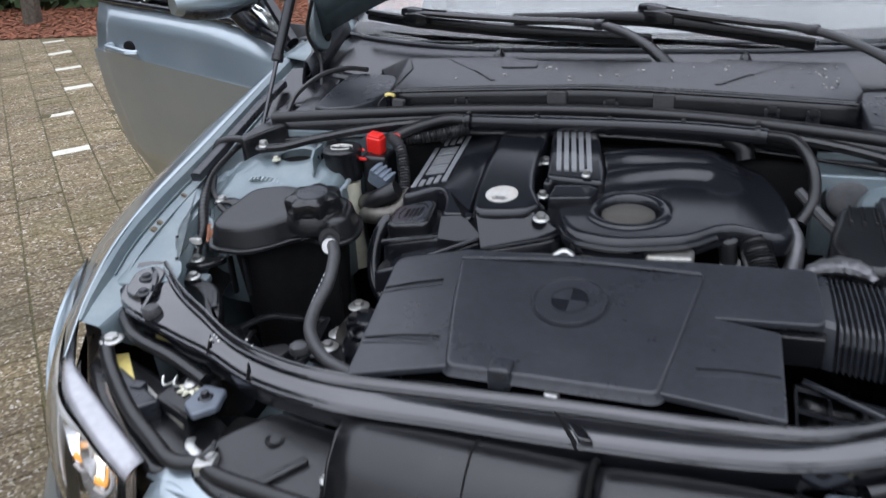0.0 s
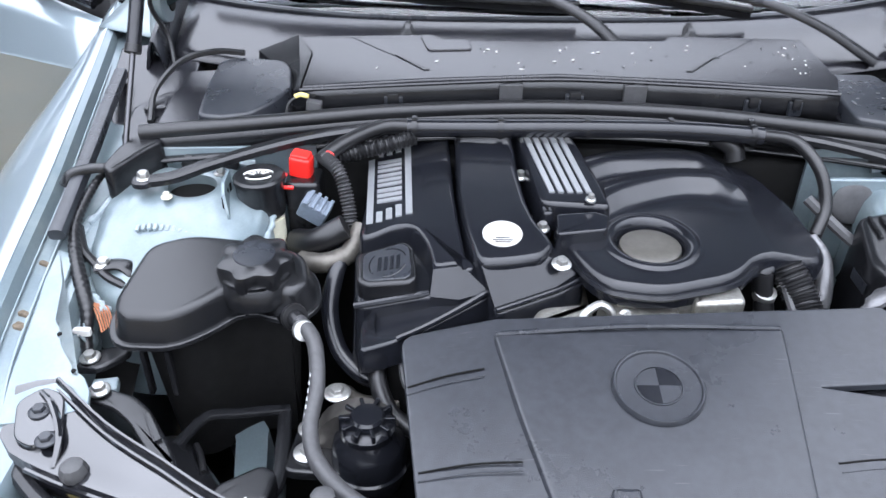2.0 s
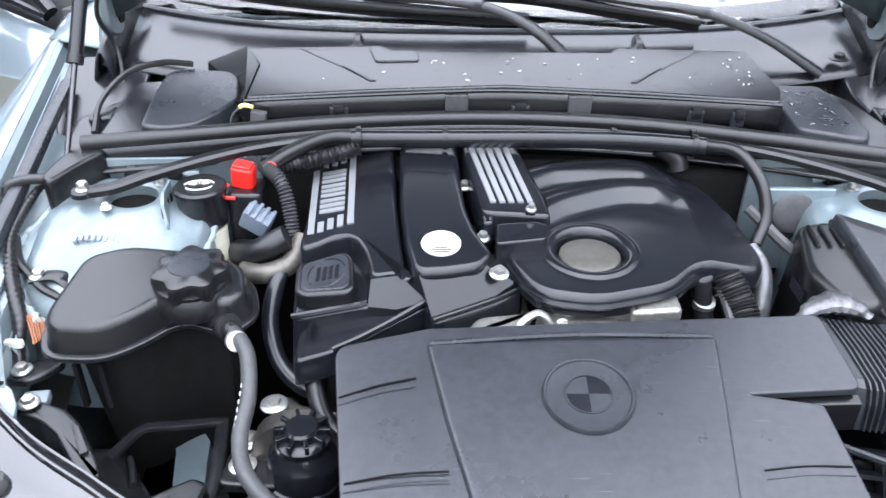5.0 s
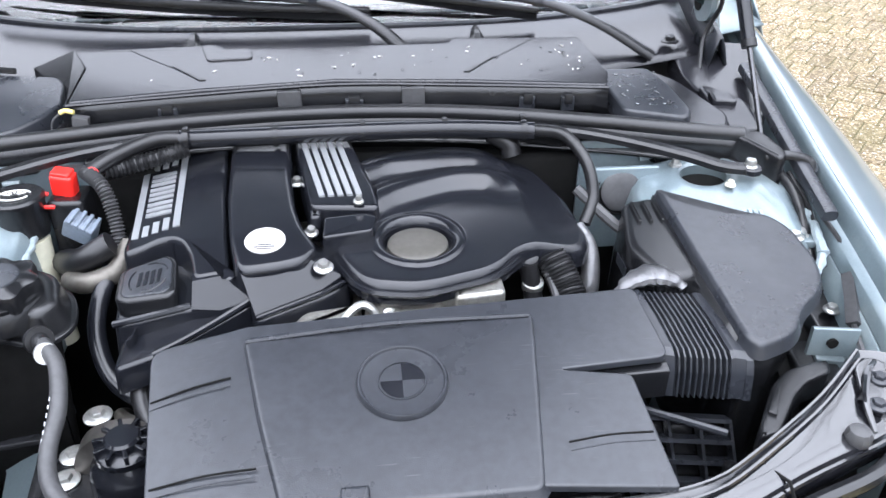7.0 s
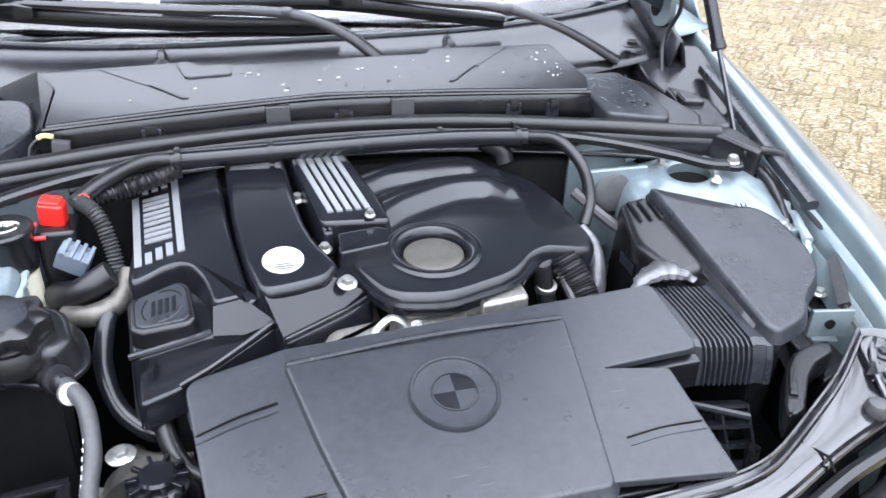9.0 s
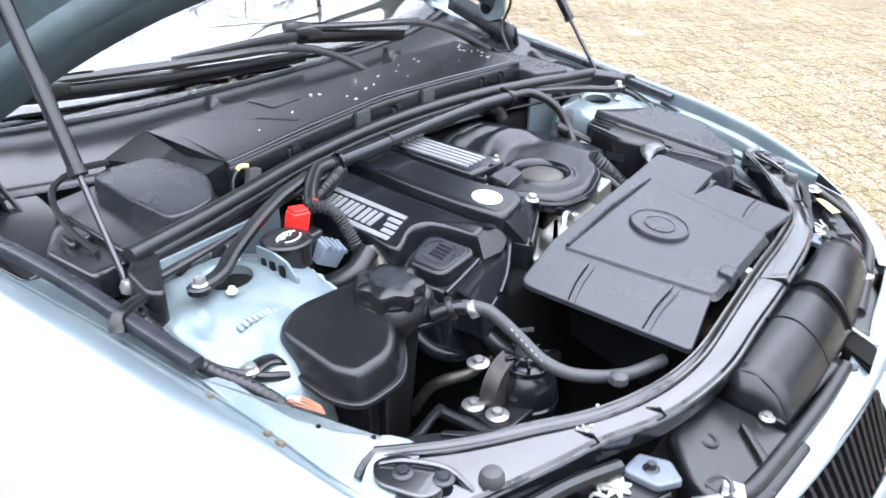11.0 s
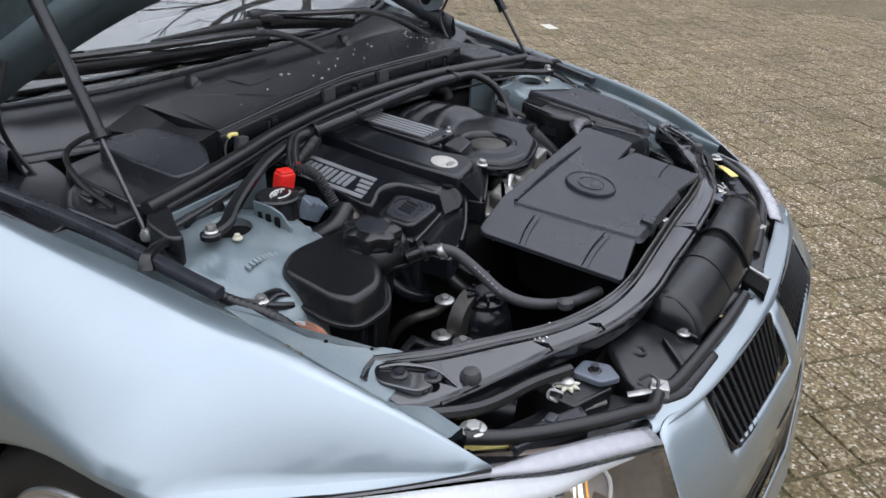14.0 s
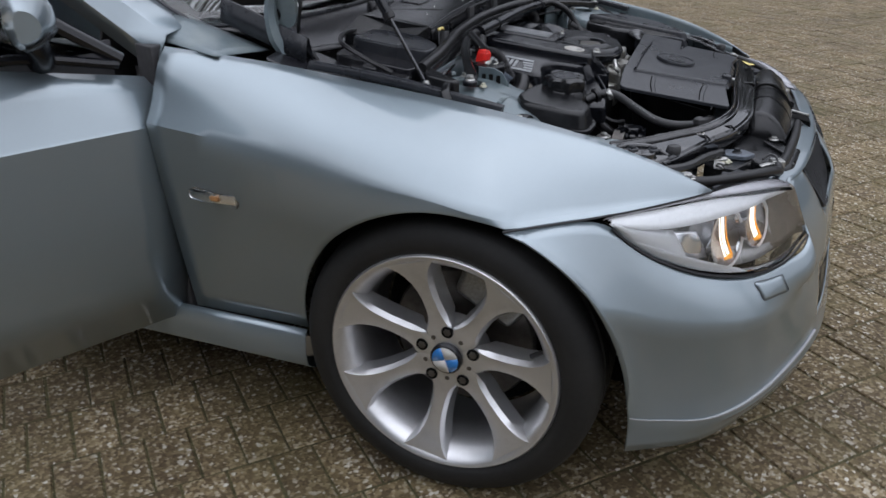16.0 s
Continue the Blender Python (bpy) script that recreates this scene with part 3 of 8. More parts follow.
# side marker lamp on the wing
marker = part("side_marker", shifted(slab([(-0.055, -0.012), (0.05, -0.014), (0.06, 0.0), (0.05, 0.012), (-0.055, 0.012), (-0.062, 0)], 0, 0.008, 0.003, 0.006),
              Matrix.Translation((-0.884, 0.484, 0.618)) @ Matrix(((0, 0, -1, 0), (1, 0, 0, 0), (0, 1, 0, 0), (0, 0, 0, 1))) @ pose(0, 0, 0, 0, 0, 8)), LENS, car, "clear side marker lamp")
part("bulb", turned([(0.003, -0.012), (0.006, -0.008), (0.006, 0.008), (0.003, 0.012)], Matrix.Translation((-0.887, 0.478, 0.618)) @ pose(0, 0, 0, 90), 10), ORANGE, marker, "orange bulb")
part("reflector", box(-0.8865, -0.884, 0.43, 0.54, 0.609, 0.628, 0.001), CHROME, marker)

# sills
def sill_bm():
    prof = [(0.832, 0.314), (0.842, 0.300), (0.848, 0.26), (0.842, 0.225), (0.815, 0.205), (0.70, 0.20)]
    return sheet(lambda u, v: Vector((-prof[round(v * 5)][0], 0.327 + 2.025 * u, prof[round(v * 5)][1] + 0.016 * u)), 8, 5)


part("sill", sill_bm(), PAINT, car, thick=0.003)
part("sill", mirrored(sill_bm()), PAINT, car, thick=0.003)

# ---- front bumper, from wheel arch to wheel arch ----
TOPLINE = [(0.0, (0.0, -0.652, 0.603)), (0.34, (0.30, -0.609, 0.608)), (0.46, (0.400, -0.592, 0.606)), (0.50, (0.432, -0.645, 0.515)), (0.60, (0.545, -0.598, 0.498)),
           (0.70, (0.645, -0.522, 0.500)), (0.79, (0.715, -0.425, 0.535)), (0.87, (0.762, -0.335, 0.592)), (0.92, (0.790, -0.281, 0.642)), (1.0, (0.898, -0.136, 0.638))]
CREASELINE = [(0.0, (0.0, -0.722, 0.43)), (0.25, (0.22, -0.702, 0.43)), (0.46, (0.40, -0.670, 0.425)), (0.60, (0.545, -0.628, 0.42)), (0.70, (0.650, -0.582, 0.42)),
              (0.79, (0.722, -0.505, 0.425)), (0.87, (0.770, -0.430, 0.435)), (0.94, (0.835, -0.33, 0.47)), (1.0, (0.885, -0.265, 0.545))]
LIPLINE = [(0.0, (0.0, -0.737, 0.272)), (0.25, (0.22, -0.720, 0.270)), (0.46, (0.40, -0.690, 0.262)), (0.60, (0.545, -0.636, 0.250)), (0.70, (0.640, -0.588, 0.236)),
           (0.79, (0.722, -0.518, 0.222)), (0.90, (0.765, -0.438, 0.228)), (1.0, (0.815, -0.366, 0.246))]
FOOTLINE = [(0.0, (0.0, -0.725, 0.175)), (0.46, (0.39, -0.676, 0.170)), (0.79, (0.705, -0.512, 0.165)), (1.0, (0.808, -0.365, 0.165))]


def nose_x(x):
    """Where a place across the nose really lies: the grilles' middle stands 75 mm to one side of the bay's."""
    table = [(-0.90, -0.90), (-0.50, -0.498), (-0.42, -0.418), (-0.258, -0.262), (0.0, 0.075), (0.258, 0.415), (0.42, 0.555), (0.60, 0.66), (0.90, 0.90)]
    for (a, va), (b, vb) in zip(table, table[1:]):
        if a <= x <= b:
            return va + (vb - va) * (x - a) / (b - a)
    return x


def eased(line, s, reach):
    """A point on a line of stations, with its corners rounded off."""
    w = min(reach, 1 - s, s)
    taps = ((-1, 0.1), (-0.66, 0.15), (-0.33, 0.16), (0, 0.18), (0.33, 0.16), (0.66, 0.15), (1, 0.1))
    return sum((Vector(along(line, s + w * k)) * f for k, f in taps), Vector((0, 0, 0)))


def bumper_point(s, v, side):
    a = Vector(along(TOPLINE, s)) if s < 0.56 else eased(TOPLINE, s, 0.03)
    b, c, d = (eased(q, s, 0.06) for q in (CREASELINE, LIPLINE, FOOTLINE))
    flank = max(0.0, min(1.0, (s - 0.52) / 0.12))
    if v < 0.4:
        t = v / 0.4
        out = (0.020 - 0.015 * flank) * math.sin(math.pi * t) * (1 - 0.9 * max(0.0, (s - 0.80) / 0.2))
        p = a.lerp(b, t)
        p += Vector((p.x, p.y * 1.0, 0)).normalized() * out
    elif v < 0.8:
        t = (v - 0.4) / 0.4
        p = b.lerp(c, t)
        p += Vector((p.x, p.y, 0)).normalized() * ((0.005 - 0.012 * flank) * math.sin(math.pi * t) - 0.004 * t)
    else:
        t = (v - 0.8) / 0.2
        p = c.lerp(d, t) + Vector((0, -0.012 * math.sin(math.pi * min(1, t * 2)), 0)) * (0.4 + 0.6 * (1 - s))
    if s > 0.90 and p.z < 0.63:
        reach = ARCH_Y - 0.002 - math.sqrt(max(0, ARCH_R**2 - (p.z - ARCH_Z) ** 2)) if p.z > 0.25 else -0.366
        k = (s - 0.90) / 0.10
        edge = Vector((0.808 + 0.09 * max(0, (p.z - 0.25) / 0.39) ** 0.8, reach, p.z))
        p = p.lerp(edge, k * k)
    return Vector((nose_x(p.x * side), p.y, p.z))


def bumper_bm():
    bm = bmesh.new()
    n = 68
    cols = []
    for k in range(-n, n + 1):
        s, side = abs(k) / n, 1 if k >= 0 else -1
        cols.append([bm.verts.new(bumper_point(s, j / 20, side)) for j in range(21)])
    for i in range(2 * n):
        mid = abs((i + 0.5) - n) / n
        for j in range(20):
            # openings: two grilles, lower air intake
            if j < 4 and 0.03 < mid < 0.295:
                continue
            if 9 <= j < 14 and mid < 0.40:
                continue
            bm.faces.new((cols[i][j], cols[i + 1][j], cols[i + 1][j + 1], cols[i][j + 1]))
    return bm


bumper = part("front_bumper", bumper_bm(), PAINT, car, "light blue-grey front bumper with grille openings", 32, thick=0.004)
part("intake_backing", sheet(lambda u, v: Vector((nose_x(-0.40 + 0.8 * u), -0.64 + 0.06 * (2 * u - 1) ** 2, 0.20 + 0.25 * v)), 8, 2), GUMLIP, bumper, "black lower air intake")
for z in (0.30, 0.335, 0.37):
    part("intake_bar", tube([(nose_x(x), y, z) for x, y in ((-0.36, -0.665), (-0.2, -0.70), (0, -0.715), (0.2, -0.70), (0.36, -0.665))], 0.005, 6, 4), GUMLIP, bumper)
# thin seam and lamp-washer lids
for sx in (-1, 1):
    ridge = [bumper_point(q, 0.8, sx) + Vector((sx * 0.001, -0.001, 0.002)) for q in (0.99, 0.95, 0.90, 0.86, 0.82, 0.78, 0.74, 0.70, 0.64, 0.58, 0.50, 0.42)]
    # silver puts the sky light on the lip's ledge into its colour
    part("lip_seam", tube(ridge, [0.0016, 0.0016, 0.0016, 0.002, 0.0024, 0.003, 0.0036, 0.004, 0.0042, 0.0042, 0.004, 0.004], 8, 3), SILVER, bumper, "lower lip ridge silvered for the sky light on it")
for sx in (-1, 1):
    def lid_point(u, v, lift):
        p = bumper_point(0.61 + 0.065 * u, 0.09 + 0.17 * v - 0.02 * u, sx)
        return p + Vector((p.x * 0.6, p.y, 0.5)).normalized() * lift
    lid = part("washer_lid", sheet(lambda u, v: lid_point(u, v, 0.0010 + 0.002 * math.sin(math.pi * u) ** 0.3 * math.sin(math.pi * v) ** 0.3), 8, 6), PAINT, bumper, "painted lamp washer lid", thick=0.002)
    edge = [(0, 0), (0.5, 0), (1, 0), (1, 0.5), (1, 1), (0.5, 1), (0, 1), (0, 0.5), (0, 0)]
    part("lid_gap", tube([lid_point(u, v, 0.0008) for u, v in edge], 0.0007, 5, 3), GREYPL, lid, "dark gap round the lid")
# plain plate holder below the grilles
part("number_plate_holder", sheet(lambda u, v: Vector((0.075 - 0.26 + 0.52 * u, -0.722 + 0.50 * (0.26 * (2 * u - 1)) ** 2, 0.325 + 0.11 * v)), 10, 2), GUMLIP, bumper, "black plate holder", thick=0.014)

# ---- grilles ----
def grille(sx):
    """One kidney: broad frame, upright slats, dark back."""
    outline = [(0.030, 0.600), (0.14, 0.601), (0.222, 0.597), (0.242, 0.588), (0.260, 0.540), (0.254, 0.512), (0.20, 0.502), (0.08, 0.500), (0.034, 0.512)]

    def surf(x, z, out=0.0):
        y = -0.653 + 0.60 * x * x - (0.40 + 5.6 * x * x) * (0.594 - z)
        return Vector((nose_x(sx * x), y - out * 0.7, z + 0.008 + out * 0.7))
    line = [p for p in round_off(outline, 0.014, 4)]
    bm = bmesh.new()
    mid = Vector((0.145, 0.56))
    rings = []
    for k, out in ((1.03, -0.014), (1.035, -0.001), (1.02, 0.003), (0.99, 0.002), (0.965, -0.006), (0.965, -0.03)):
        rings.append([surf(*(mid + (p - mid) * k), out) for p in line])
    ringed(bm, rings, False, False)
    frame_ob = part("grille_frame", bm, GUMLIP, bumper, "dark grille frame")
    part("grille_box", sheet(lambda u, v: Vector((nose_x(sx * (0.0 + 0.31 * u)), -0.600 + 0.30 * u * u * 0.31, 0.46 + 0.145 * v)), 8, 3), GUMLIP, frame_ob, "black box behind the grille", thick=0.003)
    part("grille_backing", ringed(bmesh.new(), [[surf(*p, -0.05) for p in line], [surf(*p, -0.052) for p in line]]), GUMLIP, frame_ob)
    for k in range(13):
        x = 0.045 + 0.0163 * k
        zt = 0.5985 - max(0, x - 0.222) * 0.5
        zb = 0.502 + 0.006 * max(0, x - 0.18) / 0.07 + 0.008 * max(0, 0.06 - x) / 0.02
        rings = []
        for t in (0, 0.25, 0.5, 0.75, 1):
            z = zb + (zt - zb) * t
            rings.append([surf(x - 0.0026, z, -0.034), surf(x + 0.0026, z, -0.034), surf(x + 0.0026, z, 0.001), surf(x, z, 0.004), surf(x - 0.0026, z, 0.001)])
        part("slat", ringed(bmesh.new(), rings), GUMLIP, frame_ob)
    return frame_ob


grille(-1)
grille(1)
# painted top panel over the grilles, in front of the radiator shroud
def nose_top():
    def f(u, v):
        x = -0.41 + 0.82 * u
        yf = -0.651 + 0.40 * x * x
        yb = yf + 0.046 - 0.03 * abs(x)
        z = 0.6105 - 0.003 * (1 - abs(x) / 0.4) + 0.012 * v
        return Vector((nose_x(x), yf + (yb - yf) * v, z))
    return sheet(f, 26, 4)


nose = part("nose_panel", nose_top(), PAINT, car, "light blue-grey panel above the grilles", thick=0.003)
for x, y in ((-0.282, -0.591), (0.052, -0.610), (0.162, -0.604), (0.43, -0.588)):
    part("clip", turned([(0.0105, 0), (0.0105, 0.003), (0.008, 0.005), (0.005, 0.0045)], Matrix.Translation((x, y, 0.6170)), 14), GREYPL, nose)
part("latch_pocket", slab([(0.128, -0.545), (0.176, -0.552), (0.120, -0.632), (0.056, -0.636)], 0.580, 0.6235, 0.002, 0.002), DARK, nose, "black bonnet catch pocket")
part("catch_bar", tube([(0.172, -0.553, 0.628), (0.148, -0.590, 0.626), (0.124, -0.630, 0.624)], 0.004, 8), ZINC, nose, "pale metal edge of the catch")
part("catch_tab", slab([(0.060, -0.560), (0.095, -0.562), (0.085, -0.590), (0.058, -0.588)], 0.618, 0.6255, 0.002, 0.006), WHITE, nose, "white plastic catch tab")


# ---- headlamps ----
LAMPTOP = [(0.0, (0.784, -0.286, 0.640)), (0.25, (0.725, -0.362, 0.648)), (0.5, (0.648, -0.452, 0.655)), (0.65, (0.592, -0.512, 0.653)), (0.85, (0.494, -0.572, 0.637)), (1.0, (0.424, -0.603, 0.616))]
LAMPLOW = [(0.0, (0.778, -0.298, 0.628)), (0.15, (0.752, -0.352, 0.578)), (0.35, (0.705, -0.440, 0.532)), (0.55, (0.630, -0.532, 0.505)), (0.75, (0.540, -0.598, 0.503)), (1.0, (0.420, -0.642, 0.522))]
LAMPDECK = [(0.0, (0.77, -0.292, 0.642)), (0.25, (0.715, -0.355, 0.648)), (0.5, (0.638, -0.446, 0.656)), (0.65, (0.578, -0.492, 0.657)), (0.85, (0.482, -0.548, 0.643)), (1.0, (0.416, -0.580, 0.624))]


def lamp_face(u, v, push=0.0):
    a, b = Vector(along(LAMPTOP, u)), Vector(along(LAMPLOW, u))
    p = a.lerp(b, v)
    n = Vector((p.x * 0.8, p.y, 0.15)).normalized()
    return p + n * (0.022 * math.sin(math.pi * v) ** 0.8 * math.sin(math.pi * min(1, u * 1.3 + 0.02)) ** 0.5 + push)


def headlamp(sx):
    def place(bm):
        return bm if sx > 0 else mirrored(bm)
    lamp = part("headlamp", place(sheet(lambda u, v: lamp_face(u, v, -0.05 * math.sin(math.pi * min(1, max(0, u))) ** 0.5 - 0.008), 20, 8)), SMOKE, car, "clear headlamp with bright reflectors", thick=0.002)
    lens = part("lens", place(sheet(lambda u, v: lamp_face(u, v), 26, 12)), LENS, lamp, "clear curved lens", thick=0.002)
    lens.visible_shadow = False
    # broad silver surround, smoky inner end, two reflectors with tall bright bars
    part("bezel", place(sheet(lambda u, v: lamp_face(0.002 + 0.92 * u, 0.012 + (0.44 - 0.36 * u) * v, -0.0060), 24, 3)), SILVERTRIM, lamp, "broad silver upper surround", thick=0.002)
    part("bezel", place(sheet(lambda u, v: lamp_face(0.004 + 0.31 * u + 0.05 * v, 0.38 + 0.61 * v, -0.005 - 0.015 * u * u), 8, 6)), SILVERTRIM, lamp, "silver outer surround", thick=0.002)
    part("bezel", place(sheet(lambda u, v: lamp_face(0.08 + 0.50 * u, 0.99 - (0.16 + 0.08 * math.sin(math.pi * u)) * v * (1 - 0.8 * u * u), -0.006), 22, 3)), SILVERTRIM, lamp, "silver lower surround", thick=0.002)
    part("deck_trim", place(sheet(lambda u, v: Vector(along(LAMPTOP, u)).lerp(Vector(along(LAMPDECK, u)), 1.25 * v) + Vector((0, 0, 0.004 * math.sin(math.pi * v))), 24, 4)), DECK, lamp, "pale glossy top of the lamp", thick=0.002)
    part("inner_cover", place(sheet(lambda u, v: lamp_face(0.77 + 0.225 * u + 0.05 * (1 - u) * math.cos(math.pi * v), 0.03 + 0.94 * v, -0.014 - 0.03 * (1 - u)), 10, 8)), SMOKE, lamp, "smoky grey inner panel", thick=0.002)
    # fluted outer reflector, dark bowl round the main lens
    part("outer_reflector", place(sheet(lambda u, v: lamp_face(0.14 + 0.28 * u + 0.04 * v, 0.42 + 0.46 * v, -0.014 - 0.020 * u + 0.006 * math.sin(u * 17 + 2 * v) * (0.4 + 0.6 * math.sin(3 * v + 4 * u))), 40, 10)), REFLECTOR, lamp, "fluted outer reflector", thick=0.001)
    part("bowl", place(sheet(lambda u, v: lamp_face(0.40 + 0.42 * u, 0.16 + 0.78 * v, -0.034 - 0.03 * math.sin(math.pi * u) * math.sin(math.pi * v)), 14, 8)), BOWL, lamp, "grey lamp bowl", thick=0.001)
    for u, v, r in ((0.535, 0.58, 0.056), (0.715, 0.48, 0.046)):
        c = lamp_face(u, v, -0.062)
        aim = Vector((c.x * 0.35, c.y * 1.0, 0.10)).normalized()
        m = Matrix.Translation(c) @ aim.to_track_quat("Z", "Y").to_matrix().to_4x4()
        cup = part("reflector", place(turned([(r * 0.25, -0.035), (r * 0.6, -0.022), (r * 0.85, 0.0), (r, 0.022), (r * 1.04, 0.022), (r * 0.9, -0.004), (r * 0.3, -0.038)], m, 24, closed=False)), REFLECTOR, lamp, "bright round reflector")
        # streaks of the filament mirrored in the cup, added as thin glowing bars
        for off, mat, word in ((0.0, STREAK, "tall glowing streak for the filament's reflection"), (-0.012, AMBER, "amber glowing streak for the filament's reflection"), (0.011, STREAK, "slim glowing streak for the filament's reflection")):
            part("glow_streak", place(tube([m @ Vector((off - 0.006, -r * 0.66, 0.022)), m @ Vector((off, 0.0, 0.016)), m @ Vector((off + 0.006, r * 0.85, 0.020))], [0.0022, 0.0030, 0.0022] if off == 0 else [0.0022, 0.0014, 0.0010], 8, 4)), mat, cup, word)
        part("bulb", place(tube([m @ Vector((-0.016, -r * 0.72, 0.022)), m @ Vector((-0.004, -r * 0.64, 0.026)), m @ Vector((0.010, -r * 0.68, 0.022))], [0.003, 0.0055, 0.003], 8, 4)), AMBER, cup, "amber indicator bulb")
        part("reflector_rim", place(tube([m @ Vector((r * 1.0 * math.cos(a), r * 1.0 * math.sin(a), 0.026)) for a in [math.pi * (0.45 + 0.11 * k) for k in range(11)]], 0.0028, 6, 1)), SILVERTRIM, lamp)
    seal_line = [Vector(along(LAMPLOW, u)) + Vector((0.004 * 1, -0.003, -0.004)) for u in [k / 12 for k in range(13)]]
    part("gap_seal", place(tube(seal_line, [0.0034 - 0.0018 * min(1, max(0, k - 8) / 6) for k in range(13)], 6, 2)), RUBBER, lamp, "black gap round the lamp")
    return lamp


headlamp(-1)
headlamp(1)
part("wing_gap", tube([(-0.897, -0.133, 0.6395), (-0.845, -0.205, 0.643), (-0.789, -0.279, 0.6465), (-0.715, -0.37, 0.6535), (-0.642, -0.455, 0.664)], 0.0022, 6, 4), RUBBER, car, "dark shut line")

# ---- windscreen, pillars, roof, cowl panel ----
def screen_point(u, v):
    x = -0.70 + 1.40 * u
    k = abs(2 * u - 1)
    w = 1 - 0.16 * v
    y = 0.515 + 0.10 * k**2.4 + 0.92 * v - 0.05 * v * v + 0.05 * k**2 * v
    z = 0.888 + 0.010 * (1 - k * k) + 0.028 * k**4 + 0.50 * v - 0.09 * v * v
    return Vector((x * w, y, z))


screen = part("windscreen", sheet(screen_point, 24, 16), GLASS, car, "raked windscreen reflecting the pale sky", thick=0.004)
screen.visible_shadow = False
part("screen_border", tube([screen_point(0.0, 0.55), screen_point(0.0, 0.2), screen_point(0.003, 0.05), screen_point(0.03, 0.005), screen_point(0.25, 0.0), screen_point(0.5, 0.0), screen_point(0.75, 0.0),
     screen_point(0.97, 0.005), screen_point(0.997, 0.05), screen_point(1, 0.2), screen_point(1, 0.55)], 0.006, 8, 6), GREYPL, screen, "grey rubber lip along the glass")


def pillar_bm():
    def f(u, v):
        p = screen_point(0.0, u)
        w = [(0.0, 0.0), (-0.035, 0.008), (-0.085, 0.002), (-0.11, -0.04), (-0.10, -0.085)][round(v * 4)]
        return Vector((p.x + w[0] * (1 - 0.2 * u), p.y + 0.02 * v, p.z + w[1]))
    return sheet(f, 10, 4)


part("windscreen_pillar", pillar_bm(), PAINT, car, thick=0.004)
part("windscreen_pillar", mirrored(pillar_bm()), PAINT, car, thick=0.004)


def scuttle_side_bm():
    """The painted panel between wing and pillar, at the foot of the windscreen."""
    def f(u, v):
        a = Vector((-0.80 + 0.02 * u, 0.50 + 0.16 * u, 0.885 + 0.022 * u))
        b = Vector((-0.665, 0.46 + 0.20 * u, 0.875 + 0.06 * u))
        p = a.lerp(b, v)
        p.z += 0.02 * math.sin(math.pi * v) * u
        return p
    return sheet(f, 6, 5)


part("scuttle_side", scuttle_side_bm(), BAY, car, "pale blue panel at the pillar foot", thick=0.003)
part("scuttle_side", mirrored(scuttle_side_bm()), BAY, car, "pale blue panel at the pillar foot", thick=0.003)


def roof_bm():
    def f(u, v):
        k = 2 * u - 1
        return Vector((0.60 * k, 1.385 + 1.05 * v + 0.05 * k * k * (1 - v), 1.335 + 0.07 * math.sin(math.pi * min(1, 0.25 + 0.6 * v)) - 0.04 * abs(k) ** 3))
    return sheet(f, 12, 8)


part("roof", roof_bm(), PAINT, car, thick=0.004)


def scuttle():
    """The grey plastic panel under the windscreen: dips forward, rises at both ends."""
    def f(u, v):
        k = 2 * u - 1
        a = Vector((0.655 * k, 0.345 + 0.06 * abs(k) ** 3, 0.838 + 0.03 * abs(k) ** 2))
        b = screen_point(0.03 + 0.94 * u, 0.0) + Vector((0, 0.008, 0.001))
        p = a.lerp(b, v)
        p.z += 0.010 * math.sin(math.pi * v)
        return p
    return sheet(f, 30, 8)


cowl_panel = part("scuttle_panel", scuttle(), COWLPL, car, "grey plastic scuttle under the windscreen", thick=0.004)
for x, z in ((-0.238, 0.868), (0.24, 0.866)):
    bm = bmesh.new()
    rings = []
    for t in range(6):
        w, h, y = 0.020 * (1 - 0.10 * t), 0.050 * math.sin(math.pi / 2 * min(1, 0.35 + t * 0.16)), 0.398 + 0.009 * t
        rings.append([(x - w, y, z), (x - w * 0.8, y, z + h * 0.8), (x - w * 0.3, y, z + h), (x + w * 0.3, y, z + h), (x + w * 0.8, y, z + h * 0.8), (x + w, y, z)])
    part("washer_jet", ringed(bm, rings), PLASTIC, cowl_panel, "black washer jet")
for sx in (-1, 1):
    part("corner_panel", slab([(sx * x, y) for x, y in ((0.590, 0.350), (0.604, 0.305), (0.655, 0.250), (0.700, 0.240), (0.728, 0.33), (0.735, 0.43), (0.66, 0.44), (0.59, 0.43))], 0.79, 0.832, 0.004, 0.012, 0, lambda x, y: 0.32 * (y - 0.30)), COWLPL, cowl_panel, "black corner of the scuttle")
    part("panel_boss", turned([(0.017, 0), (0.017, 0.006), (0.013, 0.010), (0.004, 0.011)], Matrix.Translation((sx * 0.530, 0.50, 0.872)), 20), COWLPL, cowl_panel)
    part("end_seal", sheet(lambda u, v: Vector((sx * (0.642 + 0.035 * v), 0.37 + 0.20 * u, 0.855 + 0.075 * u + 0.05 * math.sin(math.pi * v))), 6, 5), GREYPL, cowl_panel, "moulded end seal", thick=0.004)


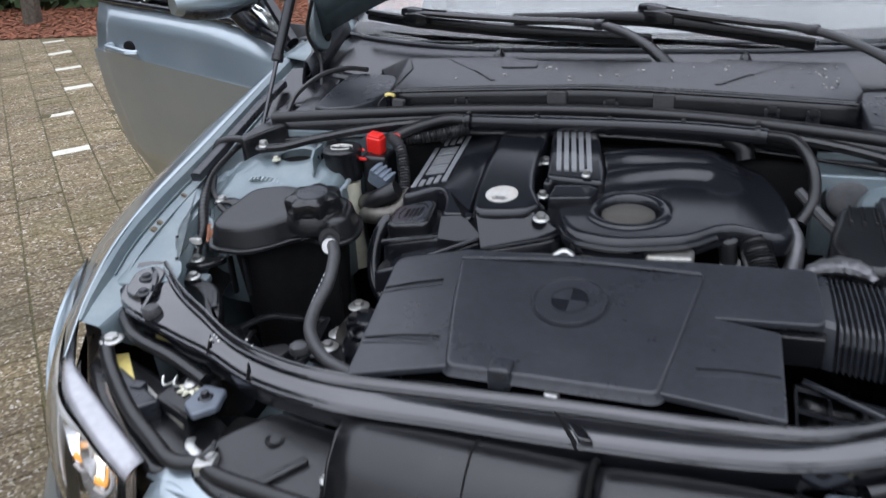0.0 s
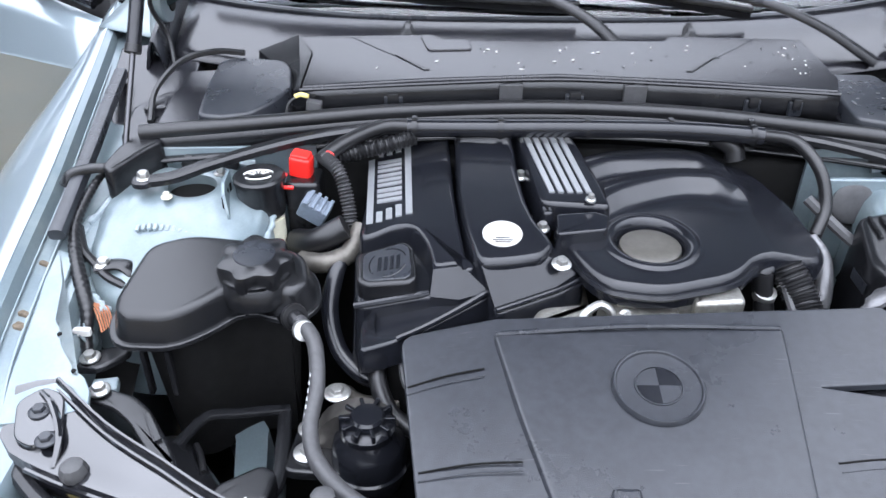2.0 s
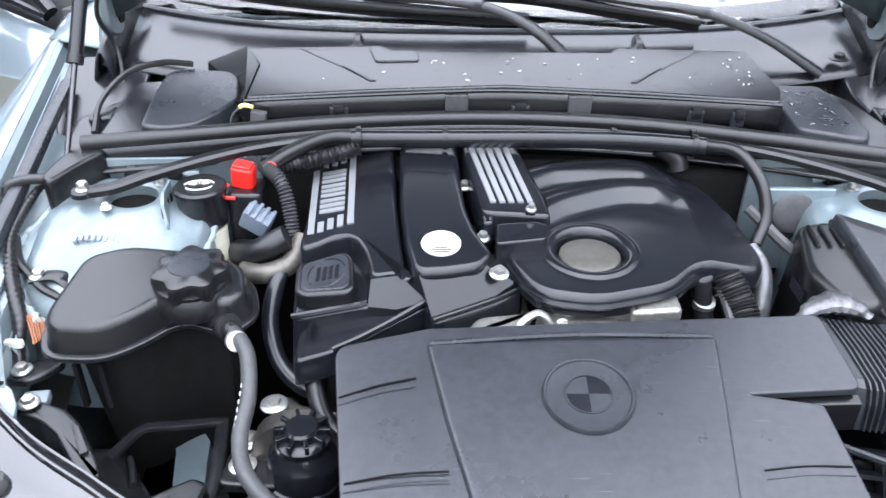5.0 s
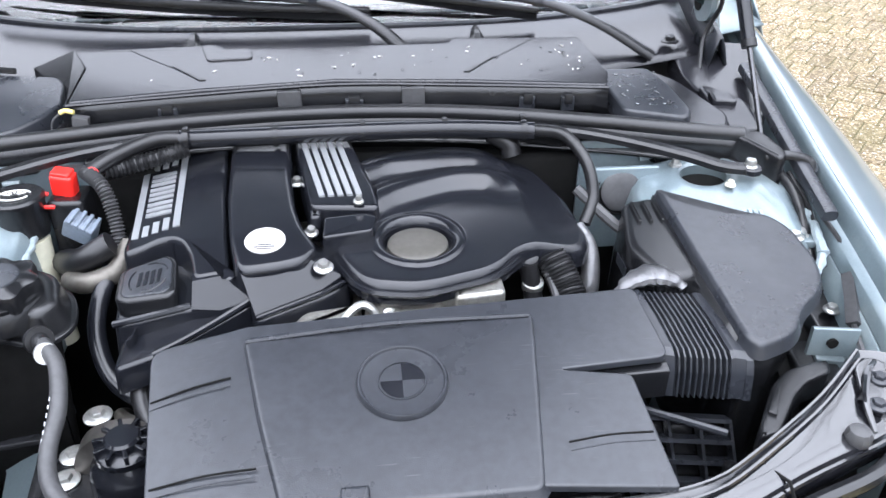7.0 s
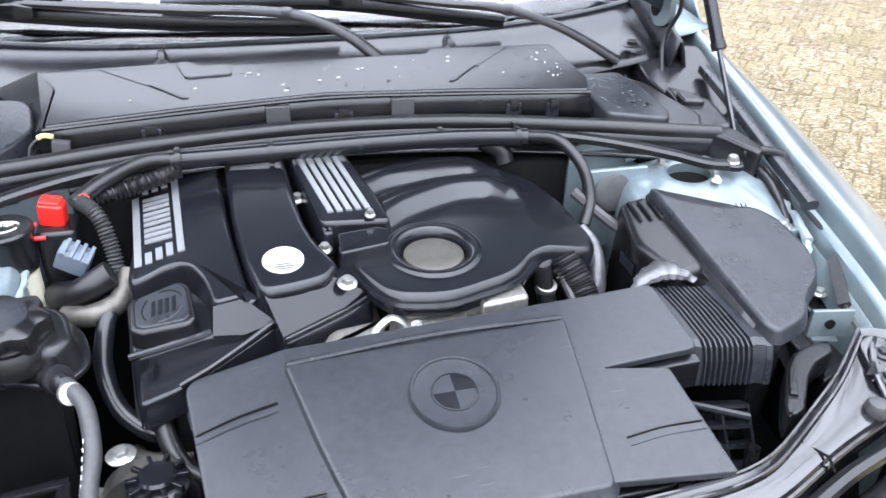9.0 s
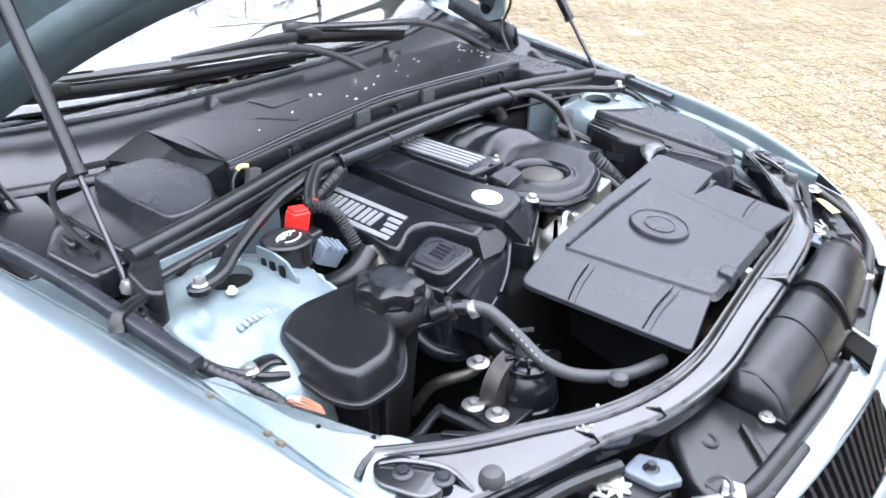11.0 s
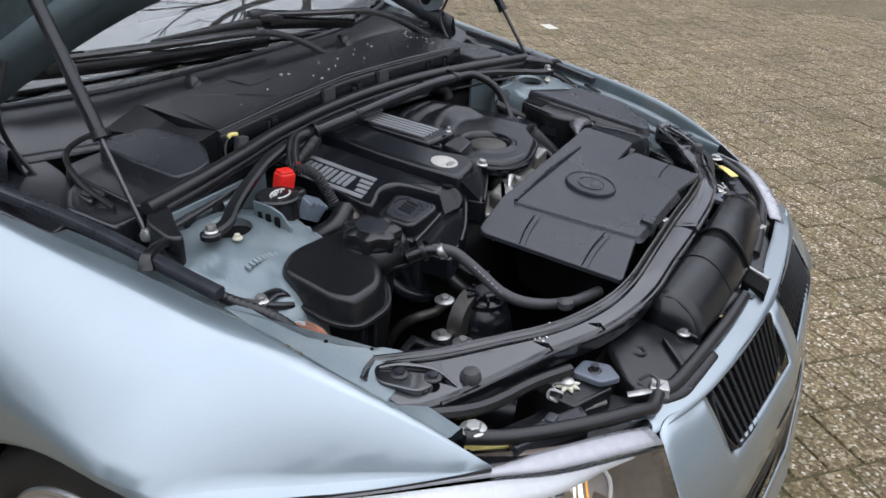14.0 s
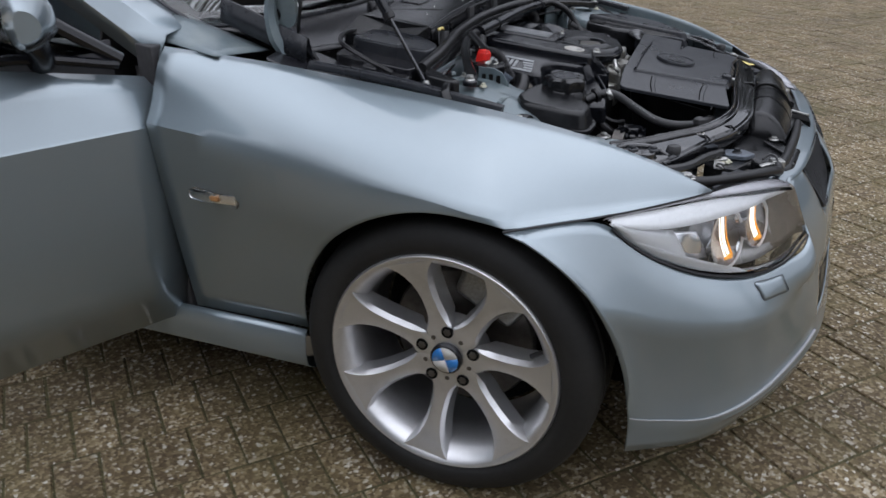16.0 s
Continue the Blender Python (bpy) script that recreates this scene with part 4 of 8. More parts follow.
def strap(points, half, high, n=6):
    """A flat bar of rounded section along a curve."""
    line = curve_of(points, n)
    rings = []
    for i, p in enumerate(line):
        t = i / (len(line) - 1)
        w = float(np.interp(t, np.linspace(0, 1, len(half)), half))
        h = float(np.interp(t, np.linspace(0, 1, len(high)), high))
        d = (line[min(i + 1, len(line) - 1)] - line[max(0, i - 1)]).normalized()
        s = d.cross(Vector((0, 0, 1))).normalized()
        up = s.cross(d).normalized()
        rings.append([p + s * w * a + up * h * b for a, b in ((-1, -0.7), (-1, 0.3), (-0.8, 0.8), (-0.3, 1), (0.3, 1), (0.8, 0.8), (1, 0.3), (1, -0.7), (0.6, -1), (-0.6, -1))])
    return ringed(bmesh.new(), rings)


def wiper(points_arm, points_blade):
    arm = part("wiper", strap(points_arm, [0.015, 0.013, 0.012, 0.016, 0.018, 0.015], [0.008, 0.007, 0.007, 0.006, 0.006, 0.006]), PLASTIC, car, "black windscreen wiper")
    part("blade", strap([Vector(p) + Vector((0, 0.004, -0.010)) for p in points_blade], [0.003], [0.009], 6), RUBBER, arm, "black rubber blade")
    part("blade_frame", strap(points_blade, [0.006, 0.010, 0.011, 0.010, 0.006], [0.006, 0.008, 0.010, 0.008, 0.006]), PLASTIC, arm, "black blade spine")
    head, back = Vector(points_arm[-1]), Vector(points_arm[-2])
    d = (head - back).normalized()
    part("blade_clip", strap([head + d * 0.022, head, head - d * 0.035], [0.010, 0.016, 0.013], [0.008, 0.012, 0.009]), SMOOTHPL, arm, "rounded blade clip")
    low = head - d * 0.02 + Vector((0, -0.014, -0.012))
    part("clip_jaw", strap([low + d * 0.03, low, low - d * 0.03], [0.006, 0.009, 0.006], [0.012, 0.015, 0.010]), PLASTIC, arm)
    for k in range(3):
        a = head.lerp(back, 0.18 + 0.13 * k) + Vector((0, 0, 0.006))
        part("arm_slot", strap([a, a - d * 0.032], [0.0036], [0.0022], 2), DARK, arm)
    knee = Vector(points_arm[2])
    part("knee_joint", strap([knee - Vector((0.008, -0.003, 0)), knee + Vector((0.008, -0.003, 0))], [0.0125], [0.0095], 2), SMOOTHPL, arm)
    return arm


wiper([(0.128, 0.365, 0.885), (0.06, 0.405, 0.935), (-0.033, 0.439, 0.966), (-0.19, 0.482, 0.968), (-0.34, 0.523, 0.970), (-0.481, 0.561, 0.973)],
      [(-0.61, 0.600, 0.968), (-0.48, 0.563, 0.957), (-0.30, 0.530, 0.946), (-0.12, 0.508, 0.938), (0.06, 0.500, 0.930)])
wiper([(0.545, 0.385, 0.870), (0.45, 0.418, 0.922), (0.352, 0.446, 0.954), (0.25, 0.471, 0.963), (0.15, 0.496, 0.972), (0.052, 0.521, 0.981)],
      [(-0.235, 0.532, 0.967), (-0.09, 0.522, 0.968), (0.05, 0.513, 0.966), (0.20, 0.498, 0.948), (0.36, 0.488, 0.925)])
part("wiper_nut", hexbolt((0.585, 0.415, 0.886), 0.010, 0.010), PLASTIC, car)

# ---- bonnet, nearly upright ----
BON_TILT = radians(76)


def bonnet_point(u, v, lift=0.0):
    k = 2 * u - 1
    d = v * 1.02 + 0.0
    w = 0.665 - 0.03 * v - 0.10 * max(0, v - 0.8) ** 2 * 10
    base_z = 1.10 - 0.17 * abs(k) ** 2.2
    base_y = 0.405 + 0.03 * abs(k) ** 2
    belly = -0.06 * (1 - k * k) * math.sin(math.pi * min(1, v)) * 0.6
    y = base_y - d * math.cos(BON_TILT) - belly + lift * math.sin(BON_TILT)
    z = base_z + d * math.sin(BON_TILT) + lift * math.cos(BON_TILT)
    return Vector((w * k, y, z))


bonnet = part("bonnet", sheet(lambda u, v: bonnet_point(u, v, 0.02), 24, 16), PAINT, car, "raised light blue-grey bonnet", thick=0.004)
part("inner_skin", sheet(lambda u, v: bonnet_point(0.01 + 0.98 * u, 0.002 + 0.99 * v, 0.0), 24, 16), BAY_SHADED, bonnet, "bonnet underside in bay paint darkened for shade", thick=0.003)
part("sound_mat", sheet(lambda u, v: bonnet_point(0.14 + 0.72 * u, 0.14 + 0.72 * v, -0.012), 16, 10), FELT, bonnet, "black felt sound mat", thick=0.01)
part("rear_rib", sheet(lambda u, v: bonnet_point(0.03 + 0.94 * u, 0.035 + 0.07 * v, -0.014 * math.sin(math.pi * v)), 24, 4), BAY_SHADED, bonnet)
for sx in (-1, 1):
    side = bmesh.new()
    slab([(0.395, 0.925), (0.45, 0.91), (0.475, 0.94), (0.46, 1.01), (0.42, 1.05), (0.40, 1.0)], -0.006, 0.006, 0.003, 0.025, bm=side)
    shifted(side, Matrix(((0, 0, 1, sx * 0.648), (1, 0, 0, 0), (0, 1, 0, 0), (0, 0, 0, 1))))
    bracket = part("hinge_bracket", side, BAY, bonnet, "painted bonnet hinge plate")
    part("hinge_hole", turned([(0.016, -0.008), (0.016, 0.008)], Matrix.Translation((sx * 0.648, 0.45, 0.945)) @ pose(0, 0, 0, 0, 90, 0), 14), DARK, bracket)
    part("hinge_arm", tube([(sx * 0.66, 0.40, 0.835), (sx * 0.668, 0.44, 0.90), (sx * 0.662, 0.45, 0.97), (sx * 0.65, 0.42, 1.02)], [0.012, 0.016, 0.012, 0.012], 6, 5), BAY, bonnet, "pale blue hinge arm")
    part("hinge_cable", tube([(sx * 0.625, 0.36, 0.84), (sx * 0.64, 0.40, 0.90), (sx * 0.655, 0.385, 0.96), (sx * 0.63, 0.38, 1.03)], 0.004, 6, 5), RUBBER, bonnet)
    foot, top = Vector((sx * 0.634, 0.117, 0.818)), Vector((sx * 0.600, 0.372, 1.215))
    way = (top - foot).normalized()
    strut = part("gas_strut", tube([foot + way * 0.158, foot + way * 0.165, top], 0.0105, 12, smooth=False), SMOOTHPL, car, "black gas strut holding the bonnet up")
    part("piston_rod", tube([foot, foot + way * 0.18], 0.0042, 10, smooth=False), ROD, strut, "thin steel rod")
    part("end_collar", tube([foot + way * 0.150, foot + way * 0.162], 0.012, 12, smooth=False), RUBBER, strut)
    part("ball_joint", turned([(0.004, -0.010), (0.009, -0.006), (0.010, 0.002), (0.006, 0.010)], Matrix.Translation(foot), 12), ZINC, strut)


# ---- cabin shell and doors ----
def rear_side(sx):
    prof = [(0.30, 0.835), (0.45, 0.872), (0.62, 0.895), (0.762, 0.893), (0.85, 0.862), (0.92, 0.825)]
    def f(u, v):
        z, x = prof[round(v * 5)]
        y = 1.60 + 1.95 * u
        return Vector((sx * x * (1 - 0.10 * u * u), y, z + 0.03 * u))
    return sheet(f, 12, 5)


for sx in (-1, 1):
    part("rear_side", rear_side(sx), PAINT, car, thick=0.004)
    part("side_glass", sheet(lambda u, v: Vector((sx * (0.825 - 0.22 * v), 1.62 + 1.1 * u - 0.2 * v * u, 0.925 + 0.40 * v * (1 - 0.3 * u * u))), 8, 4), GLASS, car, thick=0.004)
part("closed_door", sheet(lambda u, v: Vector(([0.835, 0.872, 0.895, 0.893, 0.862, 0.825][round(v * 5)], 0.63 + 0.965 * u, [0.30, 0.45, 0.62, 0.762, 0.85, 0.92][round(v * 5)])), 8, 5), PAINT, car, thick=0.004)
part("boot", sheet(lambda u, v: Vector((0.78 * (2 * u - 1), 2.95 + 0.62 * v, 0.99 - 0.05 * v - 0.08 * (2 * u - 1) ** 2)), 10, 4), PAINT, car, thick=0.004)
part("tail", sheet(lambda u, v: Vector((0.80 * (2 * u - 1), 3.62 - 0.22 * (2 * u - 1) ** 2, 0.30 + 0.62 * v)), 10, 4), PAINT, car, thick=0.004)
part("rear_glass", sheet(lambda u, v: Vector((0.58 * (2 * u - 1) * (1 + 0.2 * v), 2.42 + 0.60 * v, 1.36 - 0.38 * v)), 8, 4), GLASS, car, thick=0.004)
part("cabin_floor", box(-0.80, 0.80, 0.60, 3.55, 0.20, 0.26, 0.004), TRIM, car)
part("dashboard", sheet(lambda u, v: Vector((-0.70 + 1.4 * u, 0.62 + 0.36 * v, 0.90 + 0.03 * math.sin(math.pi * v) - 0.35 * max(0, v - 0.7) * 3)), 12, 10), TRIM, car, "black dashboard", thick=0.01)
for x in (-0.37, 0.37):
    seat = part("front_seat", slab([(x - 0.25, 1.05), (x + 0.25, 1.05), (x + 0.25, 1.58), (x - 0.25, 1.58)], 0.28, 0.50, 0.05, 0.06), TRIM, car, "black front seat")
    part("backrest", tilted(slab([(x - 0.24, 1.50), (x + 0.24, 1.50), (x + 0.24, 1.62), (x - 0.24, 1.62)], 0.42, 1.05, 0.06, 0.05), (x, 1.55, 0.45), -16), TRIM, seat)
part("centre_pillar", box(-0.80, -0.74, 1.50, 1.62, 0.25, 1.30, 0.01), TRIM, car)
part("door_post", slab([(-0.83, 0.632), (-0.72, 0.632), (-0.72, 0.70), (-0.80, 0.70)], 0.25, 0.90, 0.004, 0.01), TRIM, car, "dark front door opening")

# the open front door, hinged at its leading edge
DOOR = Matrix.Translation((-0.835, 0.652, 0)) @ pose(0, 0, 0, 0, 0, 66)


def door_skin(u, v):
    """Local: y back along the door, x outwards negative."""
    prof = [(0.285, 0.015), (0.42, -0.025), (0.60, -0.048), (0.752, -0.056), (0.758, -0.052), (0.84, -0.030), (0.905, 0.0)]
    z, x = prof[round(v * 6)]
    y = 1.158 * u - 0.018
    if v > 0.66:
        y = 0.0 + 0.02 * (v - 0.66) / 0.34 + y * (1 - 0.02)
    if u < 0.3 and z > 0.80:
        z -= 0.06 * (1 - u / 0.3) * (z - 0.8) / 0.1
    if u > 0.85 and z < 0.45:
        y -= 0.10 * (0.45 - z) / 0.165 * (u - 0.85) / 0.15
    return DOOR @ Vector((x, y, z + 0.02 * u))


door = part("front_door", sheet(door_skin, 12, 6), PAINT, car, "open light blue-grey front door", 25, thick=0.004)
part("inner_panel", sheet(lambda u, v: DOOR @ Vector((0.075 + 0.02 * math.sin(math.pi * v), 0.03 + 1.08 * u, 0.31 + 0.60 * v)), 8, 6), TRIM, door, "black inner door trim", thick=0.006)
# painted edge coloured as black rubber, for the shade in the shut gap
part("door_edge", sheet(lambda u, v: DOOR @ Vector(([0.015, -0.025, -0.048, -0.056, -0.03, 0.0][round(u * 5)] * (1 - v) + 0.075 * v, -0.015, [0.285, 0.42, 0.60, 0.752, 0.80, 0.85][round(u * 5)])), 5, 2), RUBBER, door, "door's front edge coloured black for its shade", thick=0.003)
part("belt_trim", tube([DOOR @ Vector((0.005, 0.05, 0.872)), DOOR @ Vector((0.002, 0.25, 0.912)), DOOR @ Vector((0.002, 0.6, 0.922)), DOOR @ Vector((0.002, 1.13, 0.932))], 0.010, 8, 5), SMOOTHPL, door, "black belt trim")
part("window_frame", tube([DOOR @ Vector((0.01, 0.04, 0.88)), DOOR @ Vector((0.09, 0.42, 1.15)), DOOR @ Vector((0.19, 0.80, 1.31)), DOOR @ Vector((0.20, 1.10, 1.30)), DOOR @ Vector((0.03, 1.13, 0.94))], 0.014, 8, 5), SMOOTHPL, door, "black window frame")
pane = part("window_pane", sheet(lambda u, v: DOOR @ Vector((0.012 + 0.17 * v, 0.08 + 1.03 * u + 0.62 * v * (1 - u), 0.90 + 0.40 * v)), 6, 4), GLASS, door, "side window glass", thick=0.004)
pane.visible_shadow = False
handle = part("door_handle", tube([DOOR @ Vector((-0.062, 0.80, 0.79)), DOOR @ Vector((-0.085, 0.83, 0.793)), DOOR @ Vector((-0.088, 0.90, 0.797)), DOOR @ Vector((-0.085, 0.96, 0.80)), DOOR @ Vector((-0.058, 0.985, 0.80))], [0.011, 0.012, 0.012, 0.012, 0.010], 8, 5), PAINT, door, "painted door handle")
part("handle_cup", shifted(turned([(0.040, 0), (0.036, 0.006), (0.02, 0.008)], Matrix.Translation((0, 0, 0)), 18), DOOR @ Matrix.Translation((-0.040, 0.885, 0.792)) @ pose(0, 0, 0, 0, -90, 0) @ Matrix.Diagonal((0.7, 1.2, 1, 1))), DARK, handle)


def mirror_shell():
    """Local to the door: rings stand one after another outwards; a rounded front, a flat glass side."""
    rings = []
    for t in range(13):
        a = t / 12
        out = 0.015 - 0.205 * a
        h = 0.060 * math.sin(math.pi * (0.13 + 0.80 * a)) ** 0.5
        d = 0.062 * math.sin(math.pi * (0.16 + 0.76 * a)) ** 0.55
        ring = []
        for k in range(20):
            b = 2 * math.pi * k / 20
            c, s = math.cos(b), math.sin(b)
            ring.append(DOOR @ Vector((out, 0.222 + 0.05 * a + d * (0.35 * c if c > 0 else 1.1 * c), 0.990 + h * s * (1.05 if s > 0 else 0.8))))
        rings.append(ring)
    return ringed(bmesh.new(), rings)


def mirror_belly(u, v):
    a = 0.06 + 0.86 * u
    b = math.pi * (1.12 + 0.36 * v)
    h = 0.0615 * math.sin(math.pi * (0.13 + 0.80 * a)) ** 0.5
    d = 0.0635 * math.sin(math.pi * (0.16 + 0.76 * a)) ** 0.55
    return DOOR @ Vector((0.015 - 0.205 * a, 0.222 + 0.05 * a + 1.1 * d * math.cos(b), 0.990 + 0.8 * h * math.sin(b)))


shell = part("door_mirror", mirror_shell(), PAINT, door, "light blue-grey door mirror housing")
part("lower_half", sheet(mirror_belly, 14, 6), GREYPL, shell, "dark lower half of the housing", thick=0.002)
part("mirror_base", tube([DOOR @ Vector((0.010, 0.190, 0.900)), DOOR @ Vector((-0.020, 0.195, 0.920)), DOOR @ Vector((-0.035, 0.215, 0.955))], [0.026, 0.022, 0.026], 10, 5), SMOOTHPL, door, "black mirror foot")

# ---- wheels ----
def wheel_at(m, name="wheel"):
    """A seven-spoke alloy wheel; local z is outwards, the origin at the hub face."""
    hub = part("wheel", turned([(0.036, 0.0055), (0.060, 0.004), (0.066, -0.002), (0.070, -0.012), (0.073, -0.026), (0.076, -0.048), (0.06, -0.055)], m, 40), ALLOY, car, "silver seven-spoke alloy wheel with a low tyre")
    part("rim", turned([(0.206, -0.150), (0.214, -0.10), (0.203, -0.04), (0.208, 0.010), (0.222, 0.034), (0.232, 0.045), (0.240, 0.047), (0.244, 0.043), (0.243, 0.03), (0.230, 0.01), (0.222, -0.05), (0.225, -0.15)], m, 72, closed=False), ALLOY, hub, "silver rim with a polished lip", 50)
    part("tyre", turned([(0.226, -0.15), (0.262, -0.176), (0.298, -0.166), (0.314, -0.140), (0.317, -0.10), (0.317, -0.066), (0.3125, -0.064), (0.3125, -0.057), (0.317, -0.055), (0.317, -0.02), (0.3125, -0.018), (0.3125, -0.012), (0.316, -0.010),
         (0.312, 0.020), (0.300, 0.036), (0.282, 0.046), (0.262, 0.050), (0.250, 0.046), (0.243, 0.040), (0.236, 0.02)], m, 72, closed=False), TYRE, hub, "black low-profile tyre", 30)
    stops = [(0.030, 0.0145, 0.006), (0.056, 0.0268, 0.006), (0.063, 0.0285, 0.0055), (0.069, 0.0262, 0.005), (0.076, 0.0222, 0.005), (0.088, 0.0185, 0.0055), (0.105, 0.0162, 0.0075), (0.130, 0.0155, 0.012), (0.155, 0.0172, 0.018), (0.175, 0.0212, 0.024), (0.192, 0.0275, 0.030), (0.206, 0.0355, 0.036), (0.217, 0.0450, 0.041), (0.226, 0.0560, 0.044)]
    for k in range(7):
        turn = m @ pose(0, 0, 0, 0, 0, 360 / 7 * k + 3)
        rings = []
        for r, w, z in stops:
            q = min(1, max(0, (r - 0.060) / 0.03))
            bend = 0.010 * math.sin(math.pi * min(1, max(0, (r - 0.06) / 0.16)))
            dep = 0.010 + 0.040 * q - 0.016 * max(0, (r - 0.17) / 0.06)
            rings.append([turn @ Vector((r, y, h)) for y, h in ((-w - 0.007 * q, z - dep), (-w - 0.004 * q, z - 0.010 * q - 0.001), (-w + 0.0035, z), (-w * 0.5 + bend * 0.2, z - 0.0025 * q), (w * 0.5 - bend * 0.2, z - 0.0025 * q), (w - 0.0035, z), (w + 0.004 * q, z - 0.010 * q - 0.001), (w + 0.007 * q, z - dep))])
        part("spoke", ringed(bmesh.new(), rings), ALLOY, hub, angle=26)
    part("brake_disc", turned([(0.05, -0.085), (0.152, -0.085), (0.156, -0.09), (0.156, -0.105), (0.05, -0.11)], m, 40), STEEL, hub, "dark steel brake disc")
    part("brake_caliper", shifted(slab([(0.09, -0.07), (0.175, -0.08), (0.18, 0.08), (0.09, 0.07)], -0.13, -0.065, 0.012, 0.02), m @ pose(0, 0, 0, 0, 0, 60)), CAST, hub, "grey brake caliper")
    part("wheel_well", turned([(0.20, -0.148), (0.06, -0.150)], m, 32), DARK, hub)
    cap = part("centre_cap", turned([(0.034, 0.006), (0.034, 0.014), (0.031, 0.017), (0.018, 0.0178)], m, 32), SMOOTHPL, hub, "round cap quartered in blue and white")
    for k in range(4):
        b = bmesh.new()
        arc = [m @ pose(0, 0, 0, 0, 0, 18) @ Vector((0.0285 * math.cos(a), 0.0285 * math.sin(a), 0.019)) for a in [math.pi / 2 * (k + i / 6) for i in range(7)]]
        b.faces.new([b.verts.new(m @ Vector((0, 0, 0.019)))] + [b.verts.new(p) for p in arc])
        part("badge_quarter", b, BLUE if k % 2 else WHITE, cap, thick=0.0006)
    for k in range(5):
        a = 2 * math.pi * k / 5 + 0.3
        p = m @ Matrix.Translation((0.058 * math.cos(a), 0.058 * math.sin(a), 0.0))
        part("bolt_hole", turned([(0.0130, 0.0075), (0.0130, -0.001), (0.012, -0.002)], p, 16), DARK, hub)
        part("wheel_bolt", turned([(0.0085, -0.01), (0.0085, 0.0082), (0.006, 0.0095)], p, 6), STEEL, hub)
    for k in range(5):
        a = 2 * math.pi * (k + 0.5) / 5 + 0.3
        part("dimple", turned([(0.005, 0.0072), (0.0045, 0.004)], m @ Matrix.Translation((0.050 * math.cos(a), 0.050 * math.sin(a), 0.0)), 12), STEEL, hub)
    part("valve", tube([m @ Vector((0.195, 0.055, 0.006)), m @ Vector((0.178, 0.05, 0.022))], 0.005, 8, smooth=False), RUBBER, hub)
    return hub


OUT_R = Matrix(((0, 0, -1, -0.827), (-1, 0, 0, 0.0), (0, 1, 0, 0.317), (0, 0, 0, 1)))
OUT_L = Matrix(((0, 0, 1, 0.827), (1, 0, 0, 0.0), (0, 1, 0, 0.317), (0, 0, 0, 1)))
wheel_at(OUT_R)
wheel_at(OUT_L)
wheel_at(Matrix.Translation((0, 2.76, 0)) @ OUT_R)
wheel_at(Matrix.Translation((0, 2.76, 0)) @ OUT_L)

# ---- engine bay shell (part of the car) ----
def inner_wing_bm():
    def f(u, v):
        y = -0.34 + 0.52 * u
        x, z = along(CREST, y)
        return Vector((-(x - 0.080 - 0.02 * v), y, z - 0.06 - 0.5 * v))
    return sheet(f, 14, 4)


def tower_bm():
    """The suspension turret: an uneven domed pressing with an oval opening on top."""
    cx, cy, hx, hy = 0.528, 0.005, 0.523, 0.062
    shape = [(0.128, 0.150, 0.60, 0), (0.126, 0.146, 0.70, 0), (0.121, 0.136, 0.755, 0), (0.115, 0.126, 0.776, 0.05), (0.108, 0.115, 0.785, 0.12), (0.094, 0.098, 0.791, 0.3), (0.062, 0.060, 0.796, 0.7), (0.040, 0.033, 0.799, 1), (0.034, 0.027, 0.796, 1), (0.033, 0.026, 0.770, 1), (0.030, 0.024, 0.74, 1)]
    rings = []
    for i in range(31):
        q = i / 30 * (len(shape) - 1)
        j = min(int(q), len(shape) - 2)
        rx, ry, z, mix = (shape[j][c] + (shape[j + 1][c] - shape[j][c]) * (q - j) for c in range(4))
        ring = []
        for k in range(72):
            a = 2 * math.pi * k / 72
            c, s = math.cos(a), math.sin(a)
            if mix < 0.5:
                power = 0.75 + 0.25 * mix / 0.5
                c, s = math.copysign(abs(c) ** power, c), math.copysign(abs(s) ** power, s)
            x = cx + (hx - cx) * mix + rx * c
            y = cy + (hy - cy) * mix + ry * s
            drop = 0.30 * min(0, y - 0.03) if z > 0.69 else 0
            rough = 0.0045 * noise.noise((x * 38, y * 38, z * 20)) + 0.0025 * noise.noise((x * 95, y * 95, z * 40))
            dent = -0.006 * math.exp(-((x - 0.60) ** 2 + (y + 0.04) ** 2) / 0.0006) - 0.005 * math.exp(-((x - 0.47) ** 2 + (y + 0.07) ** 2) / 0.0009)
            ring.append(Vector((-x, y, z + drop + 0.012 * max(0, y - 0.02) / 0.1 + (rough + dent) * (z > 0.65 and mix < 0.6))))
        rings.append(ring)
    return ringed(bmesh.new(), rings, False, True)


def sealant_bead(points, r, seed):
    """A hand-laid bead of seam sealant, thick and thin by turns."""
    random.seed(seed)
    line = curve_of(points, 7)
    line = [p + Vector((random.gauss(0, r * 0.25), random.gauss(0, r * 0.25), random.gauss(0, r * 0.1))) for p in line]
    return tube(line, [r * random.uniform(0.6, 1.35) for _ in line], 8, smooth=False)


